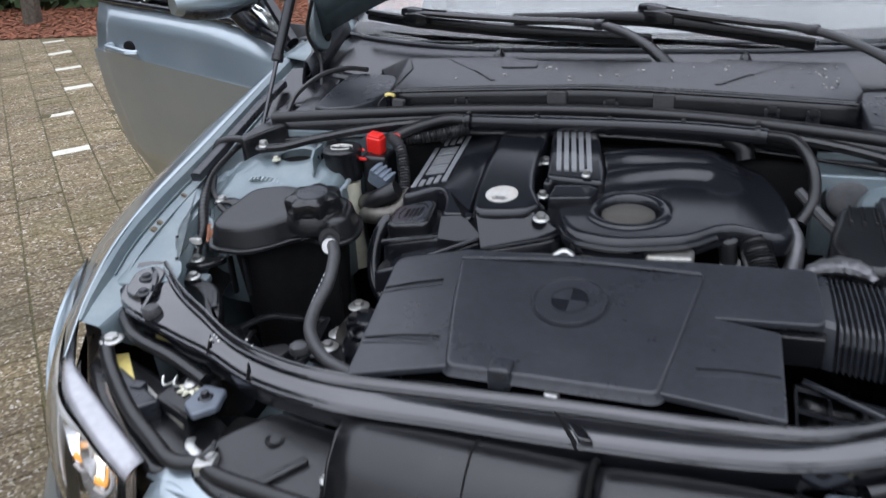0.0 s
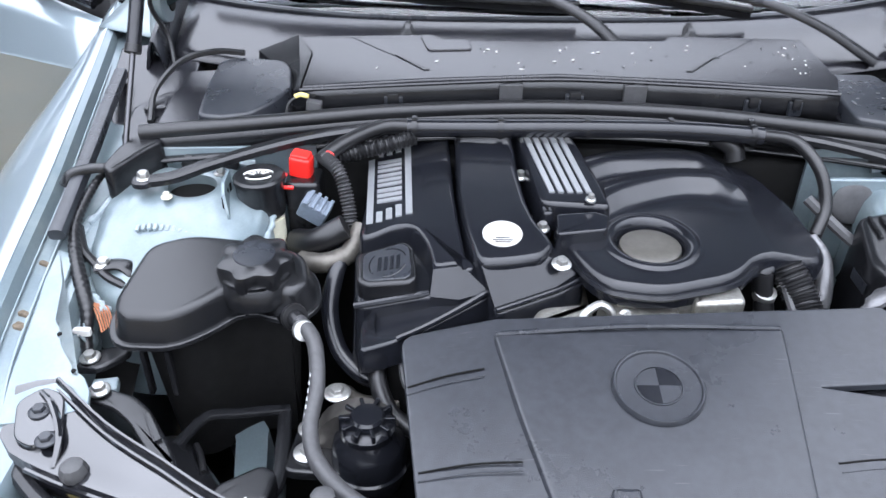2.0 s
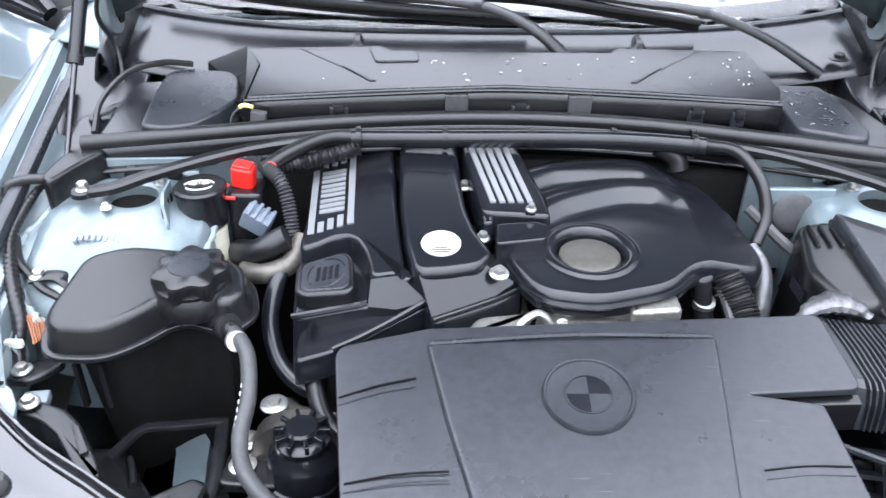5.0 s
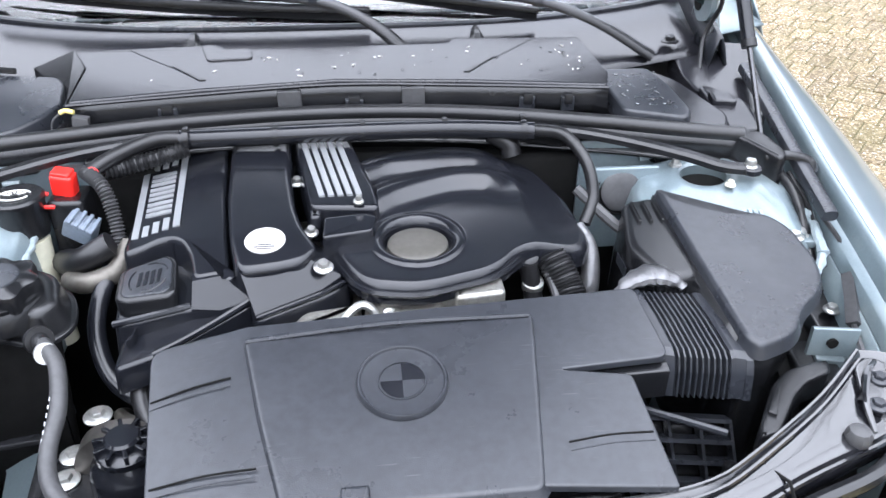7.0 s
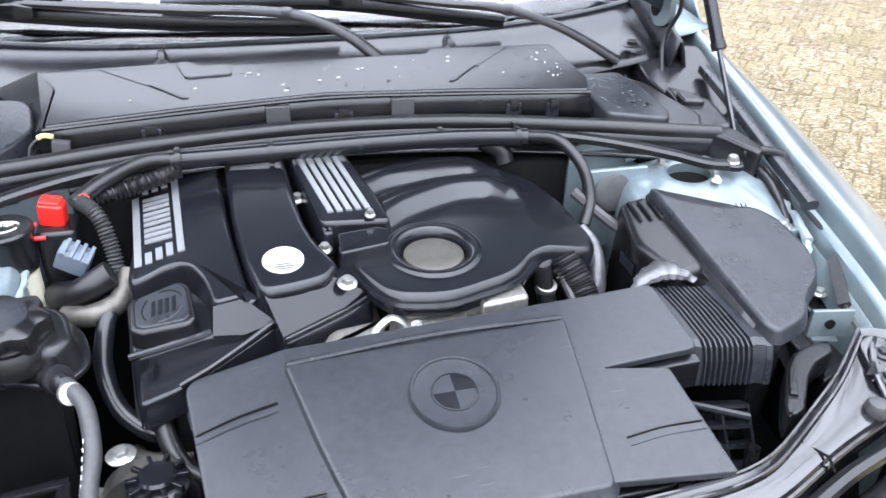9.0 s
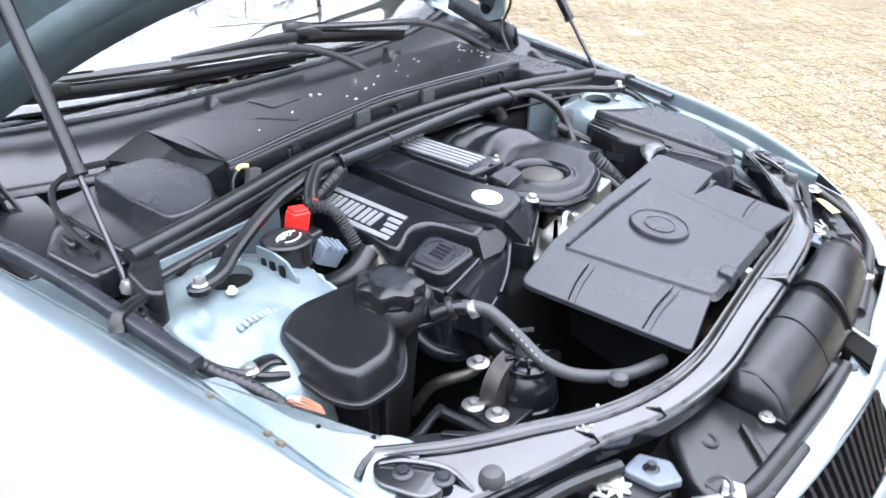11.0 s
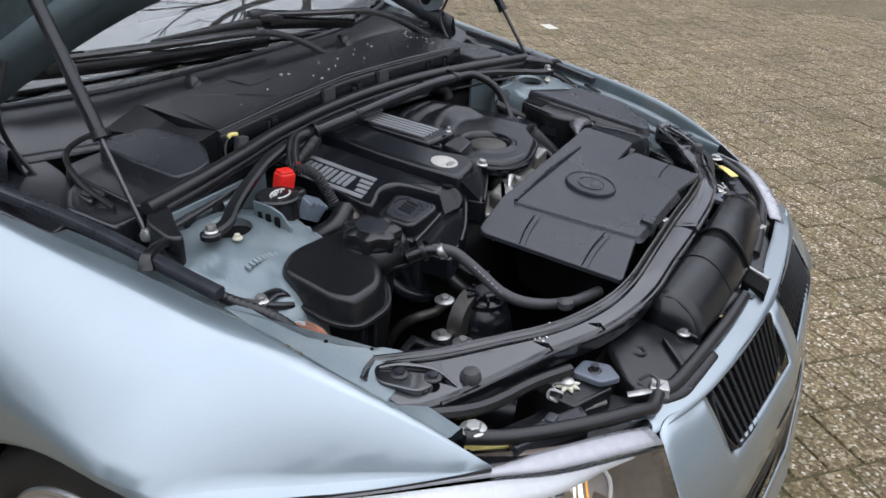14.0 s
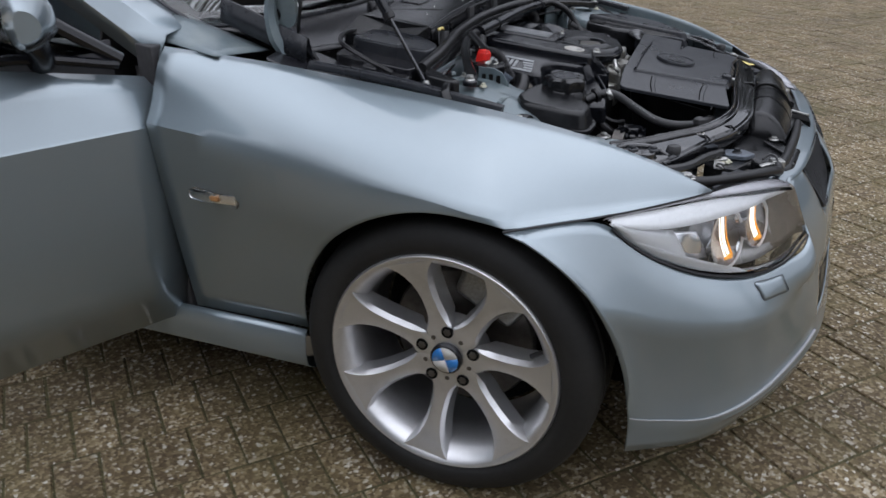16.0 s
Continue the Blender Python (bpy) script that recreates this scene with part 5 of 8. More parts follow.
for side in (False, True):
    flip = mirrored if side else (lambda b: b)
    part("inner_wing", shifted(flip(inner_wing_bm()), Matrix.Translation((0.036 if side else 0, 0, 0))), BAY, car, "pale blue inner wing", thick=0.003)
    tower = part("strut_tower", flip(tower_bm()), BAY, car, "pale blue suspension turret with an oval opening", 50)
    # a dark plug stands in for the shade inside the turret's opening
    hole = [[(-0.523 + 0.0335 * k * math.cos(a), 0.062 + 0.0265 * k * math.sin(a), z) for a in [2 * math.pi * i / 24 for i in range(24)]] for k, z in ((0.9, 0.75), (1.0, 0.790), (0.9, 0.7905))]
    part("opening", flip(ringed(bmesh.new(), hole)), DARK, tower)
    part("top_stud", flip(hexbolt((-0.548, 0.026, 0.803), 0.0048, 0.007)), CREAM, tower)
    part("top_stud", flip(hexbolt((-0.490, 0.090, 0.806), 0.006, 0.009)), ZINC, tower)
    for k in range(12):
        u = k / 11
        x, y = -0.577 + 0.088 * u, -0.0205 + 0.002 * u
        z = 0.796 + 0.30 * (y - 0.03) + 0.0045 - 0.012 * abs(u - 0.2)
        part("stamped_mark", flip(tilted(box(x - 0.0024, x + 0.0024, y - 0.005, y + 0.005, z - 0.004, z + 0.0002, 0.0005), (x, y, z), 17)), SEALANT, tower)
    for pts, r, seed in (([(-0.640, 0.06, 0.782), (-0.655, 0.0, 0.768), (-0.650, -0.06, 0.752), (-0.625, -0.105, 0.738), (-0.585, -0.128, 0.728)], 0.0065, 3), ([(-0.642, 0.10, 0.800), (-0.60, 0.125, 0.806), (-0.53, 0.132, 0.808), (-0.45, 0.132, 0.800)], 0.005, 5), ([(-0.420, 0.09, 0.780), (-0.408, 0.03, 0.770), (-0.412, -0.03, 0.752)], 0.005, 7)):
        if side and seed == 7:
            continue
        part("sealant", flip(sealant_bead(pts, r, seed)), SEALANT, tower, "rough grey-blue seam sealant")
    # upper bulkhead flange with rubber plugs
    part("bulkhead_flange", flip(slab([(-0.62, 0.128), (-0.36, 0.140), (-0.36, 0.146), (-0.62, 0.134)], 0.66, 0.826, 0.002)), BAY, car, "pale blue bulkhead flange")
    for x in (-0.545, -0.485):
        part("rubber_plug", flip(turned([(0.013, 0), (0.013, 0.004), (0.009, 0.007), (0.004, 0.0072)], Matrix.Translation((x, 0.131, 0.803)) @ pose(0, 0, 0, 90, 0, 0), 16)), RUBBER, car)
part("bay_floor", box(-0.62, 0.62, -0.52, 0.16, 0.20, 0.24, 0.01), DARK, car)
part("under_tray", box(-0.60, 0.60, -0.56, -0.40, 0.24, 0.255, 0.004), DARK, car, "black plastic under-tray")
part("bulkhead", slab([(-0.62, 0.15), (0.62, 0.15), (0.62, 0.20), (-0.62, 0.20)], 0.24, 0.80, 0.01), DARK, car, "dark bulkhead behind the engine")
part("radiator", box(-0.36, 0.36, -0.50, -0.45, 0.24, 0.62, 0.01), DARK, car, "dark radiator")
for sx in (-1, 1):
    part("chassis_leg", ringed(bmesh.new(), [[(sx * x, y, z) for x, y, z in ring] for ring in ([(0.500, 0.10, 0.535), (0.462, 0.10, 0.540), (0.455, 0.10, 0.40), (0.50, 0.10, 0.40)], [(0.498, -0.05, 0.525), (0.466, -0.05, 0.530), (0.452, -0.05, 0.40), (0.50, -0.05, 0.40)], [(0.455, -0.14, 0.515), (0.412, -0.125, 0.520), (0.400, -0.125, 0.40), (0.455, -0.14, 0.40)], [(0.425, -0.30, 0.510), (0.388, -0.29, 0.515), (0.380, -0.29, 0.40), (0.425, -0.30, 0.40)], [(0.420, -0.44, 0.505), (0.384, -0.44, 0.510), (0.380, -0.44, 0.40), (0.42, -0.44, 0.40)])]), BAY, car, "pale blue chassis leg", 20)
part("strap_frame", strap([(-0.495, -0.270, 0.615), (-0.482, -0.225, 0.612), (-0.465, -0.190, 0.608), (-0.430, -0.182, 0.605), (-0.385, -0.172, 0.602), (-0.366, -0.168, 0.600)], [0.007], [0.004], 6), PLASTIC, car, "thin black strap")
part("strap_frame", strap([(-0.372, -0.172, 0.598), (-0.366, -0.23, 0.592), (-0.366, -0.29, 0.590), (-0.40, -0.325, 0.594)], [0.009], [0.006], 6), PLASTIC, car, "thin black strap")
part("brake_duct", tube([(-0.53, -0.20, 0.50), (-0.515, -0.24, 0.56), (-0.490, -0.285, 0.585), (-0.455, -0.33, 0.59), (-0.43, -0.38, 0.58)], [0.040, 0.045, 0.047, 0.045, 0.04], 16, 6), PLASTIC, car, "black curved air duct")
part("duct_edge", tube([(-0.470, -0.235, 0.602), (-0.452, -0.270, 0.622), (-0.440, -0.300, 0.628)], 0.004, 6, 5), RUBBER, car)
part("bracket_foot", slab([(-0.425, -0.345), (-0.36, -0.342), (-0.355, -0.300), (-0.375, -0.290), (-0.42, -0.32)], 0.60, 0.632, 0.004, 0.008), PLASTIC, car, "black bracket foot")
part("grommet_panel", slab([(0.36, 0.075), (0.46, 0.075), (0.46, 0.085), (0.36, 0.085)], 0.68, 0.812, 0.003), BAY, car, "pale blue panel with a round plug")
part("round_plug", turned([(0.030, 0), (0.030, 0.005), (0.025, 0.008), (0.01, 0.007)], Matrix.Translation((0.405, 0.074, 0.776)) @ pose(0, 0, 0, 75, 0, 0), 24), HOSE, car, "grey rubber plug")
part("plug_ring", turned([(0.031, -0.001), (0.034, 0.003), (0.037, 0.001), (0.037, -0.002)], Matrix.Translation((0.405, 0.0735, 0.776)) @ pose(0, 0, 0, 75, 0, 0), 28, closed=False), RUBBER, car, "dark ring round the plug")
# tabs on the pale ledge in front of the turret
part("ledge_plate", slab([(-0.668, -0.312), (-0.60, -0.305), (-0.556, -0.287), (-0.560, -0.268), (-0.572, -0.250), (-0.580, -0.2445), (-0.584, -0.2475), (-0.588, -0.241), (-0.586, -0.235), (-0.612, -0.207), (-0.6135, -0.197), (-0.619, -0.196), (-0.621, -0.191), (-0.618, -0.187), (-0.630, -0.172), (-0.640, -0.120), (-0.645, -0.07), (-0.668, -0.06)], 0.728, 0.7335, 0.0015, 0.003, lift=lambda x, y: 0.25 * (y + 0.22)), BAY, car, "pale blue ledge with notched edge")
for x, y in ((-0.6165, -0.1935), (-0.583, -0.2435)):
    part("notch_hole", turned([(0.003, -0.004), (0.003, 0.0012)], Matrix.Translation((x - 0.004, y + 0.001, 0.7335 + 0.25 * (y + 0.22))), 10), DARK, car)
for p in ((-0.609, -0.071, 0.758), (-0.600, -0.180, 0.694), (-0.568, -0.236, 0.693)):
    part("bracket_bolt", hexbolt(p, 0.008, 0.008), ZINC, car, "bright flange bolt")
part("tank_tab", slab([(-0.618, -0.198), (-0.585, -0.200), (-0.555, -0.168), (-0.560, -0.150), (-0.600, -0.162)], 0.684, 0.692, 0.003, 0.012), PLASTIC, car, "black bracket tab")
part("tank_tab", strap([(-0.618, -0.074, 0.756), (-0.590, -0.072, 0.759), (-0.572, -0.078, 0.756), (-0.560, -0.084, 0.742)], [0.012, 0.011, 0.012], [0.003], 5), PLASTIC, car, "black folded strap")
part("blue_tab", slab([(-0.590, -0.205), (-0.560, -0.200), (-0.555, -0.222), (-0.585, -0.232)], 0.672, 0.682, 0.002, 0.004), BAY, car, "pale blue bracket tab")
part("white_clip", box(-0.625, -0.600, -0.166, -0.157, 0.715, 0.724, 0.002), WHITE, car, "white cable clip")
part("ledge_hose", tube([(-0.655, -0.02, 0.782), (-0.640, -0.052, 0.768), (-0.622, -0.068, 0.758), (-0.600, -0.088, 0.750), (-0.575, -0.098, 0.742)], 0.006, 8, 5), RUBBER, car, "black hose under the ledge")
# turned-up ragged edge of the ledge, its pressed grooves and rust spots
part("ledge_lip", sheet(lambda u, v: Vector((-0.632 + 0.020 * u + 0.012 * (1 - v) + 0.002 * math.sin(u * 23), -0.055 - 0.112 * u, 0.748 - 0.030 * u - 0.026 * (1 - v) + v * 0.0025 * math.sin(u * 31))), 24, 3), BAY, car, "pale blue ragged flange edge", thick=0.0018)
for off, r in ((0.018, 0.0016), (0.034, 0.0022)):
    line = []
    for k in range(15):
        y = -0.30 + 0.70 * k / 14
        cx, cz = along(CREST, y)
        line.append((-(cx - off), y, cz - 0.0205 - 0.55 * (off - 0.016)))
    part("ledge_groove", tube(line, r, 6, 3), BAY, car, "pressed ridge along the ledge")
for y, w in ((-0.085, 0.008), (-0.168, 0.009), (-0.186, 0.012)):
    cx, cz = along(CREST, y)
    part("rust_mark", slab([(-(cx - 0.022), y - w / 2), (-(cx - 0.034), y - w / 3), (-(cx - 0.036), y + w / 3), (-(cx - 0.025), y + w / 2)], cz - 0.036, cz - 0.0262, 0.001, 0.003, 0, lambda x, y: -0.5 * (abs(x) - (cx - 0.029)) * -1), RUST, car, "brown rust mark")


# ---- engine ----
engine = thing("engine", (-0.02, 0.03, 0.24), "four-cylinder engine with black plastic covers and a printed silver panel", "engine")
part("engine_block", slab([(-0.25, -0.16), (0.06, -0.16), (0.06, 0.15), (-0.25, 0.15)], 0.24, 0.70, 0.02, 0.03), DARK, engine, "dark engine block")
part("cylinder_head", slab([(-0.255, -0.10), (-0.105, -0.115), (-0.08, -0.165), (0.0, -0.165), (0.02, -0.11), (0.02, 0.14), (-0.255, 0.14)], 0.66, 0.715, 0.006, 0.01), CAST, engine, "dull cast cylinder head")


def along_engine(x, y):
    return 0.14 * (y + 0.06)


# outer half of the valve cover: a printed deck, a pocket for the filler cap and a sloping front
def deck_lift(x, y):
    return 0.14 * (y - 0.01) + 0.2 * min(0, x + 0.2)


DECK_A = [(-0.284, 0.215), (-0.281, 0.05), (-0.284, -0.010), (-0.280, -0.025), (-0.262, -0.022), (-0.240, -0.012), (-0.222, -0.012), (-0.206, -0.024), (-0.193, -0.048), (-0.186, -0.075), (-0.182, -0.098), (-0.142, -0.090), (-0.136, -0.107), (-0.147, -0.027), (-0.157, 0.058), (-0.167, 0.215)]
cover_a = part("valve_cover", slab([(-0.292, -0.004), (-0.281, -0.118), (-0.186, -0.114), (-0.150, -0.110), (-0.138, -0.09), (-0.150, 0.03), (-0.163, 0.215), (-0.285, 0.215)], 0.655, 0.759, 0.006, 0.012, 0.010, deck_lift), SMOOTHPL, engine, "black moulded valve cover")
part("printed_deck", slab(DECK_A, 0.745, 0.792, 0.007, 0.010, 0.004, deck_lift, steps=4), SMOOTHPL, cover_a, "raised black deck")
part("front_slope", ringed(bmesh.new(), [[(-0.190, -0.098, 0.68), (-0.188, -0.116, 0.68), (-0.150, -0.125, 0.69), (-0.112, -0.114, 0.70), (-0.116, -0.088, 0.70)], [(-0.188, -0.098, 0.742), (-0.186, -0.114, 0.7425), (-0.150, -0.123, 0.745), (-0.112, -0.113, 0.7505), (-0.117, -0.088, 0.752)], [(-0.184, -0.088, 0.776), (-0.182, -0.100, 0.7745), (-0.143, -0.092, 0.7755), (-0.136, -0.106, 0.773), (-0.130, -0.088, 0.776)]]), SMOOTHPL, cover_a, angle=25)
part("lower_flange", slab([(-0.272, -0.178), (-0.232, -0.172), (-0.190, -0.160), (-0.111, -0.117), (-0.125, -0.09), (-0.275, -0.105)], 0.680, 0.716, 0.004, 0.008, 0.002, lambda x, y: 0.25 * (x + 0.23)), SMOOTHPL, cover_a)
part("flange_ridge", tube([(-0.110, -0.112, 0.752), (-0.150, -0.136, 0.7405), (-0.190, -0.157, 0.7295), (-0.225, -0.170, 0.720)], 0.0042, 8), SMOOTHPL, cover_a)
part("pocket_rim", tube([(-0.282, -0.114, 0.7265), (-0.25, -0.1135, 0.733), (-0.205, -0.111, 0.7415), (-0.188, -0.107, 0.743)], 0.0045, 8), SMOOTHPL, cover_a)
part("front_rib", slab([(-0.262, -0.140), (-0.256, -0.140), (-0.254, -0.112), (-0.260, -0.112)], 0.66, 0.722, 0.002), SMOOTHPL, cover_a)


def printed(x0, x1, y0, y1):
    """A thin silver print lying on the deck, skewed as the deck is."""
    skew = lambda y: -0.012 * (y - 0.02) / 0.2
    ring = [(x0 + skew(y0), y0), (x1 + skew(y0), y0), (x1 + skew(y1), y1), (x0 + skew(y1), y1)]
    return ringed(bmesh.new(), [[(x, y, zz + deck_lift(x, y)) for x, y in ring] for zz in (0.791, 0.7929)])


for x, y in ((-0.2765, 0.003), (-0.2225, 0.012)):
    part("print_bar", printed(x, x + 0.0092, y, 0.215), SILVER, cover_a, "silver printed bar")
for k in range(3):
    x = -0.2630 + 0.0133 * k
    part("print_stripe", printed(x, x + 0.0085, 0.004 + 0.003 * k, 0.026 + 0.0045 * k), SILVER, cover_a, "silver printed stripe")
    part("print_stripe", printed(x, x + 0.0085, 0.158 + 0.003 * k, 0.212), SILVER, cover_a, "silver printed stripe")
    # plain bars stand for the maker's mark
    y0, y1 = ((0.046, 0.077), (0.083, 0.112), (0.118, 0.146))[k]
    for q in range(3):
        w = (y1 - y0 - 0.008) / 3
        a = y0 + (w + 0.004) * q
        part("letter_bar", printed(-0.2625, -0.2275, a, a + w), SILVER, cover_a, "plain silver bar")
oil_cap = part("oil_cap", slab([(-0.284, -0.042), (-0.222, -0.030), (-0.209, -0.044), (-0.202, -0.104), (-0.211, -0.113), (-0.268, -0.106), (-0.280, -0.096)], 0.740, 0.783, 0.005, 0.012, -0.001, deck_lift, steps=4), PLASTIC, engine, "black square oil filler cap")
part("cap_plate", slab([(-0.275, -0.047), (-0.225, -0.037), (-0.215, -0.048), (-0.209, -0.099), (-0.216, -0.106), (-0.264, -0.100), (-0.272, -0.092)], 0.780, 0.7845, 0.0015, 0.010, 0.0, deck_lift), GREYPL, oil_cap)
for a0, a1 in ((20, 100), (140, 220), (260, 340)):
    part("cap_arrow", tube([(-0.241 + 0.024 * math.cos(radians(a)), -0.072 + 0.026 * math.sin(radians(a)), 0.7847 + deck_lift(-0.241 + 0.024 * math.cos(radians(a)), -0.072 + 0.026 * math.sin(radians(a)))) for a in [a0 + (a1 - a0) * k / 6 for k in range(7)]], 0.0011, 5, 2), SMOOTHPL, oil_cap)
for k in range(4):
    x = -0.254 + 0.008 * k
    part("cap_mark", slab([(x, -0.086), (x + 0.005, -0.085), (x + 0.0045, -0.060), (x - 0.0005, -0.061)], 0.7825, 0.7856, 0.0004, 0, 0, deck_lift), SMOOTHPL, oil_cap)

# left-hand half: rounded ignition cover with the sticker
COVER_B = [(-0.157, 0.215), (-0.156, 0.146), (-0.151, 0.037), (-0.141, -0.046), (-0.127, -0.111), (-0.085, -0.107), (-0.046, -0.098), (-0.030, -0.073), (-0.036, -0.054), (-0.050, -0.026), (-0.061, 0.020), (-0.067, 0.079), (-0.072, 0.215)]
cover_b = part("ignition_cover", slab(COVER_B, 0.715, 0.800, 0.010, 0.018, 0.004, along_engine, steps=5, corner=6), SMOOTHPL, engine, "black rounded ignition cover")
part("front_facet", ringed(bmesh.new(), [[(-0.126, -0.085, 0.715), (-0.106, -0.143, 0.715), (-0.026, -0.112, 0.722), (0.001, -0.090, 0.73), (-0.018, -0.036, 0.73), (-0.10, -0.02, 0.73)], [(-0.126, -0.085, 0.746), (-0.106, -0.141, 0.747), (-0.028, -0.110, 0.757), (-0.001, -0.089, 0.763), (-0.018, -0.040, 0.768), (-0.10, -0.02, 0.77)], [(-0.130, -0.098, 0.784), (-0.122, -0.107, 0.785), (-0.060, -0.097, 0.787), (-0.040, -0.086, 0.788), (-0.046, -0.06, 0.789), (-0.12, -0.04, 0.789)]]), SMOOTHPL, cover_b, angle=28)
part("cover_foot", slab([(-0.118, -0.108), (-0.104, -0.152), (-0.023, -0.114), (0.005, -0.096), (0.010, -0.080), (-0.003, -0.048), (-0.018, -0.026), (-0.06, 0.02)], 0.712, 0.757, 0.005, 0.010, 0.002, along_engine), SMOOTHPL, cover_b)
part("foot_lip", tube([(-0.104, -0.148, 0.7475), (-0.060, -0.128, 0.751), (-0.022, -0.110, 0.7545), (0.005, -0.092, 0.7575)], 0.0032, 8), SMOOTHPL, cover_b)
for x, y in ((-0.078, -0.128), (-0.040, -0.108)):
    part("foot_fin", slab([(x, y - 0.006), (x + 0.003, y - 0.005), (x - 0.002, y + 0.022), (x - 0.005, y + 0.021)], 0.74, 0.761, 0.001, lift=along_engine), SMOOTHPL, cover_b)
part("sticker", turned([(0.0255, 0), (0.0255, 0.0012), (0.0245, 0.0016)], Matrix.Translation((-0.095, -0.057, 0.8005)) @ pose(0, 0, 0, 8, 0, 0), 28), STICKER, cover_b, "round white sticker")
for k, w in enumerate((0.020, 0.026, 0.018)):
    part("sticker_print", slab([(-0.095 - w / 2, -0.0755 + 0.004 * k), (-0.095 + w / 2, -0.0755 + 0.004 * k), (-0.095 + w / 2, -0.0735 + 0.004 * k), (-0.095 - w / 2, -0.0735 + 0.004 * k)], 0.8014, 0.8022, 0.0002, lift=along_engine), GREYPL, cover_b)
for p, r in (((-0.023, -0.098, 0.783), 0.0078), ((-0.040, -0.018, 0.786), 0.0062), ((-0.062, 0.10, 0.800), 0.0062), ((0.024, 0.006, 0.816), 0.0045)):
    part("cover_bolt", hexbolt(p, r, 0.009, 10), ZINC, engine, "bright cover bolt")
# silver ribbed panel between the covers
ribs = part("rib_panel", slab([(-0.040, 0.010), (0.052, 0.002), (0.046, 0.050), (0.010, 0.190), (-0.070, 0.190)], 0.760, 0.800, 0.006, 0.010, 0.004, lambda x, y: 0.16 * (y - 0.03) + 0.012), SMOOTHPL, engine, "black panel with silver stripes")
for k in range(5):
    x = -0.0285 + 0.0125 * k
    b = bmesh.new()
    ring = [(x, 0.030), (x + 0.0078, 0.030), (x + 0.0078 - 0.033, 0.185), (x - 0.033, 0.185)]
    ringed(b, [[(px, py, z + 0.16 * (py - 0.03) + 0.012) for px, py in ring] for z in (0.799, 0.8025)])
    part("silver_stripe", b, SILVER, ribs, "silver raised stripe")
part("panel_step", slab([(-0.024, -0.052), (0.040, -0.042), (0.047, -0.012), (0.030, -0.004), (-0.022, -0.010)], 0.77, 0.801, 0.003, 0.005, 0.002, lambda x, y: 0.14 * (y + 0.03)), SMOOTHPL, ribs, "stepped lower edge")
part("end_post", slab([(-0.040, -0.016), (-0.026, -0.014), (-0.026, 0.006), (-0.042, 0.006)], 0.77, 0.808, 0.005, 0.005), SMOOTHPL, ribs)

# intake manifold cover
def intake_lift(x, y):
    return 0.05 * (y + 0.05) - 0.02 * max(0, x - 0.25) / 0.1


INTAKE = [(-0.022, -0.012), (0.046, -0.010), (0.046, 0.06), (0.010, 0.19), (0.235, 0.19), (0.290, 0.150), (0.322, 0.070), (0.334, -0.030), (0.316, -0.068), (0.236, -0.068), (0.192, -0.116), (0.095, -0.144), (0.024, -0.130), (-0.004, -0.075)]
RUNNERS = ([(0.030, 0.035), (0.075, 0.068), (0.150, 0.098), (0.205, 0.098), (0.232, 0.082)], [(0.020, 0.120), (0.070, 0.148), (0.150, 0.162), (0.200, 0.154), (0.225, 0.132)])

RUNNER_LINES = [[(p.x, p.y) for p in curve_of([(x, y, 0) for x, y in line], 6)] for line in RUNNERS]


def swell(x, y):
    """Height of the two runners that bulge from the cover."""
    best = 0.0
    for line in RUNNER_LINES:
        for i, ((ax, ay), (bx, by)) in enumerate(zip(line, line[1:])):
            dx, dy = bx - ax, by - ay
            t = min(1, max(0, ((x - ax) * dx + (y - ay) * dy) / (dx * dx + dy * dy)))
            d = math.hypot(x - ax - t * dx, y - ay - t * dy)
            fall = 1 - 0.35 * max(0, (i + t) / 24 - 0.75) * 4
            best = max(best, 0.021 * fall * math.exp(-(d / 0.027) ** 2.3))
    return best


def intake_skin():
    edge = [Vector(p) for p in round_off(INTAKE, 0.026, 5)]
    fine = []
    for a, b in zip(edge, edge[1:] + edge[:1]):
        k = max(1, round((b - a).length / 0.006))
        fine += [a.lerp(b, i / k) for i in range(k)]
    mid = Vector((0.145, 0.035))
    rings = [[(*p, 0.752 + intake_lift(*p)) for p in fine]]
    for q in range(60):
        k = 1 - q / 60
        ring = []
        for p in fine:
            x, y = mid + (p - mid) * k
            rim = 0.009 * max(0, 1 - (1 - k) / 0.06) ** 2
            r = math.hypot(x - 0.098, y + 0.043)
            ring.append((x, y, 0.782 + intake_lift(x, y) + swell(x, y) - rim - 0.016 * (1 - min(1, max(0, (r - 0.046) / 0.006))) + 0.004 * math.exp(-((r - 0.057) / 0.0045) ** 2)))
        rings.append(ring)
    return ringed(bmesh.new(), rings)


intake = part("intake_cover", intake_skin(), SMOOTHPL, engine, "black curved intake manifold cover", 60)
part("cover_lip", tube([(x, y, 0.768 + intake_lift(x, y)) for x, y in [(p.x, p.y) for p in round_off(INTAKE, 0.026, 5)][-26:]], 0.005, 6, 2), SMOOTHPL, intake, "rounded lower edge")
part("moulded_tick", tube([(0.226, 0.100, 0.803), (0.236, 0.096, 0.797), (0.246, 0.092, 0.793)], 0.0022, 6), SMOOTHPL, intake)
part("recess_ring", turned([(0.0425, -0.014), (0.0440, -0.004), (0.0465, 0.0035), (0.0510, 0.0072), (0.0560, 0.0082), (0.0610, 0.0066), (0.0660, 0.0010)], Matrix.Translation((0.098, -0.043, 0.7790)) @ pose(0, 0, 0, 2.9), 48, closed=False), SMOOTHPL, intake, "rounded rim of the recess")
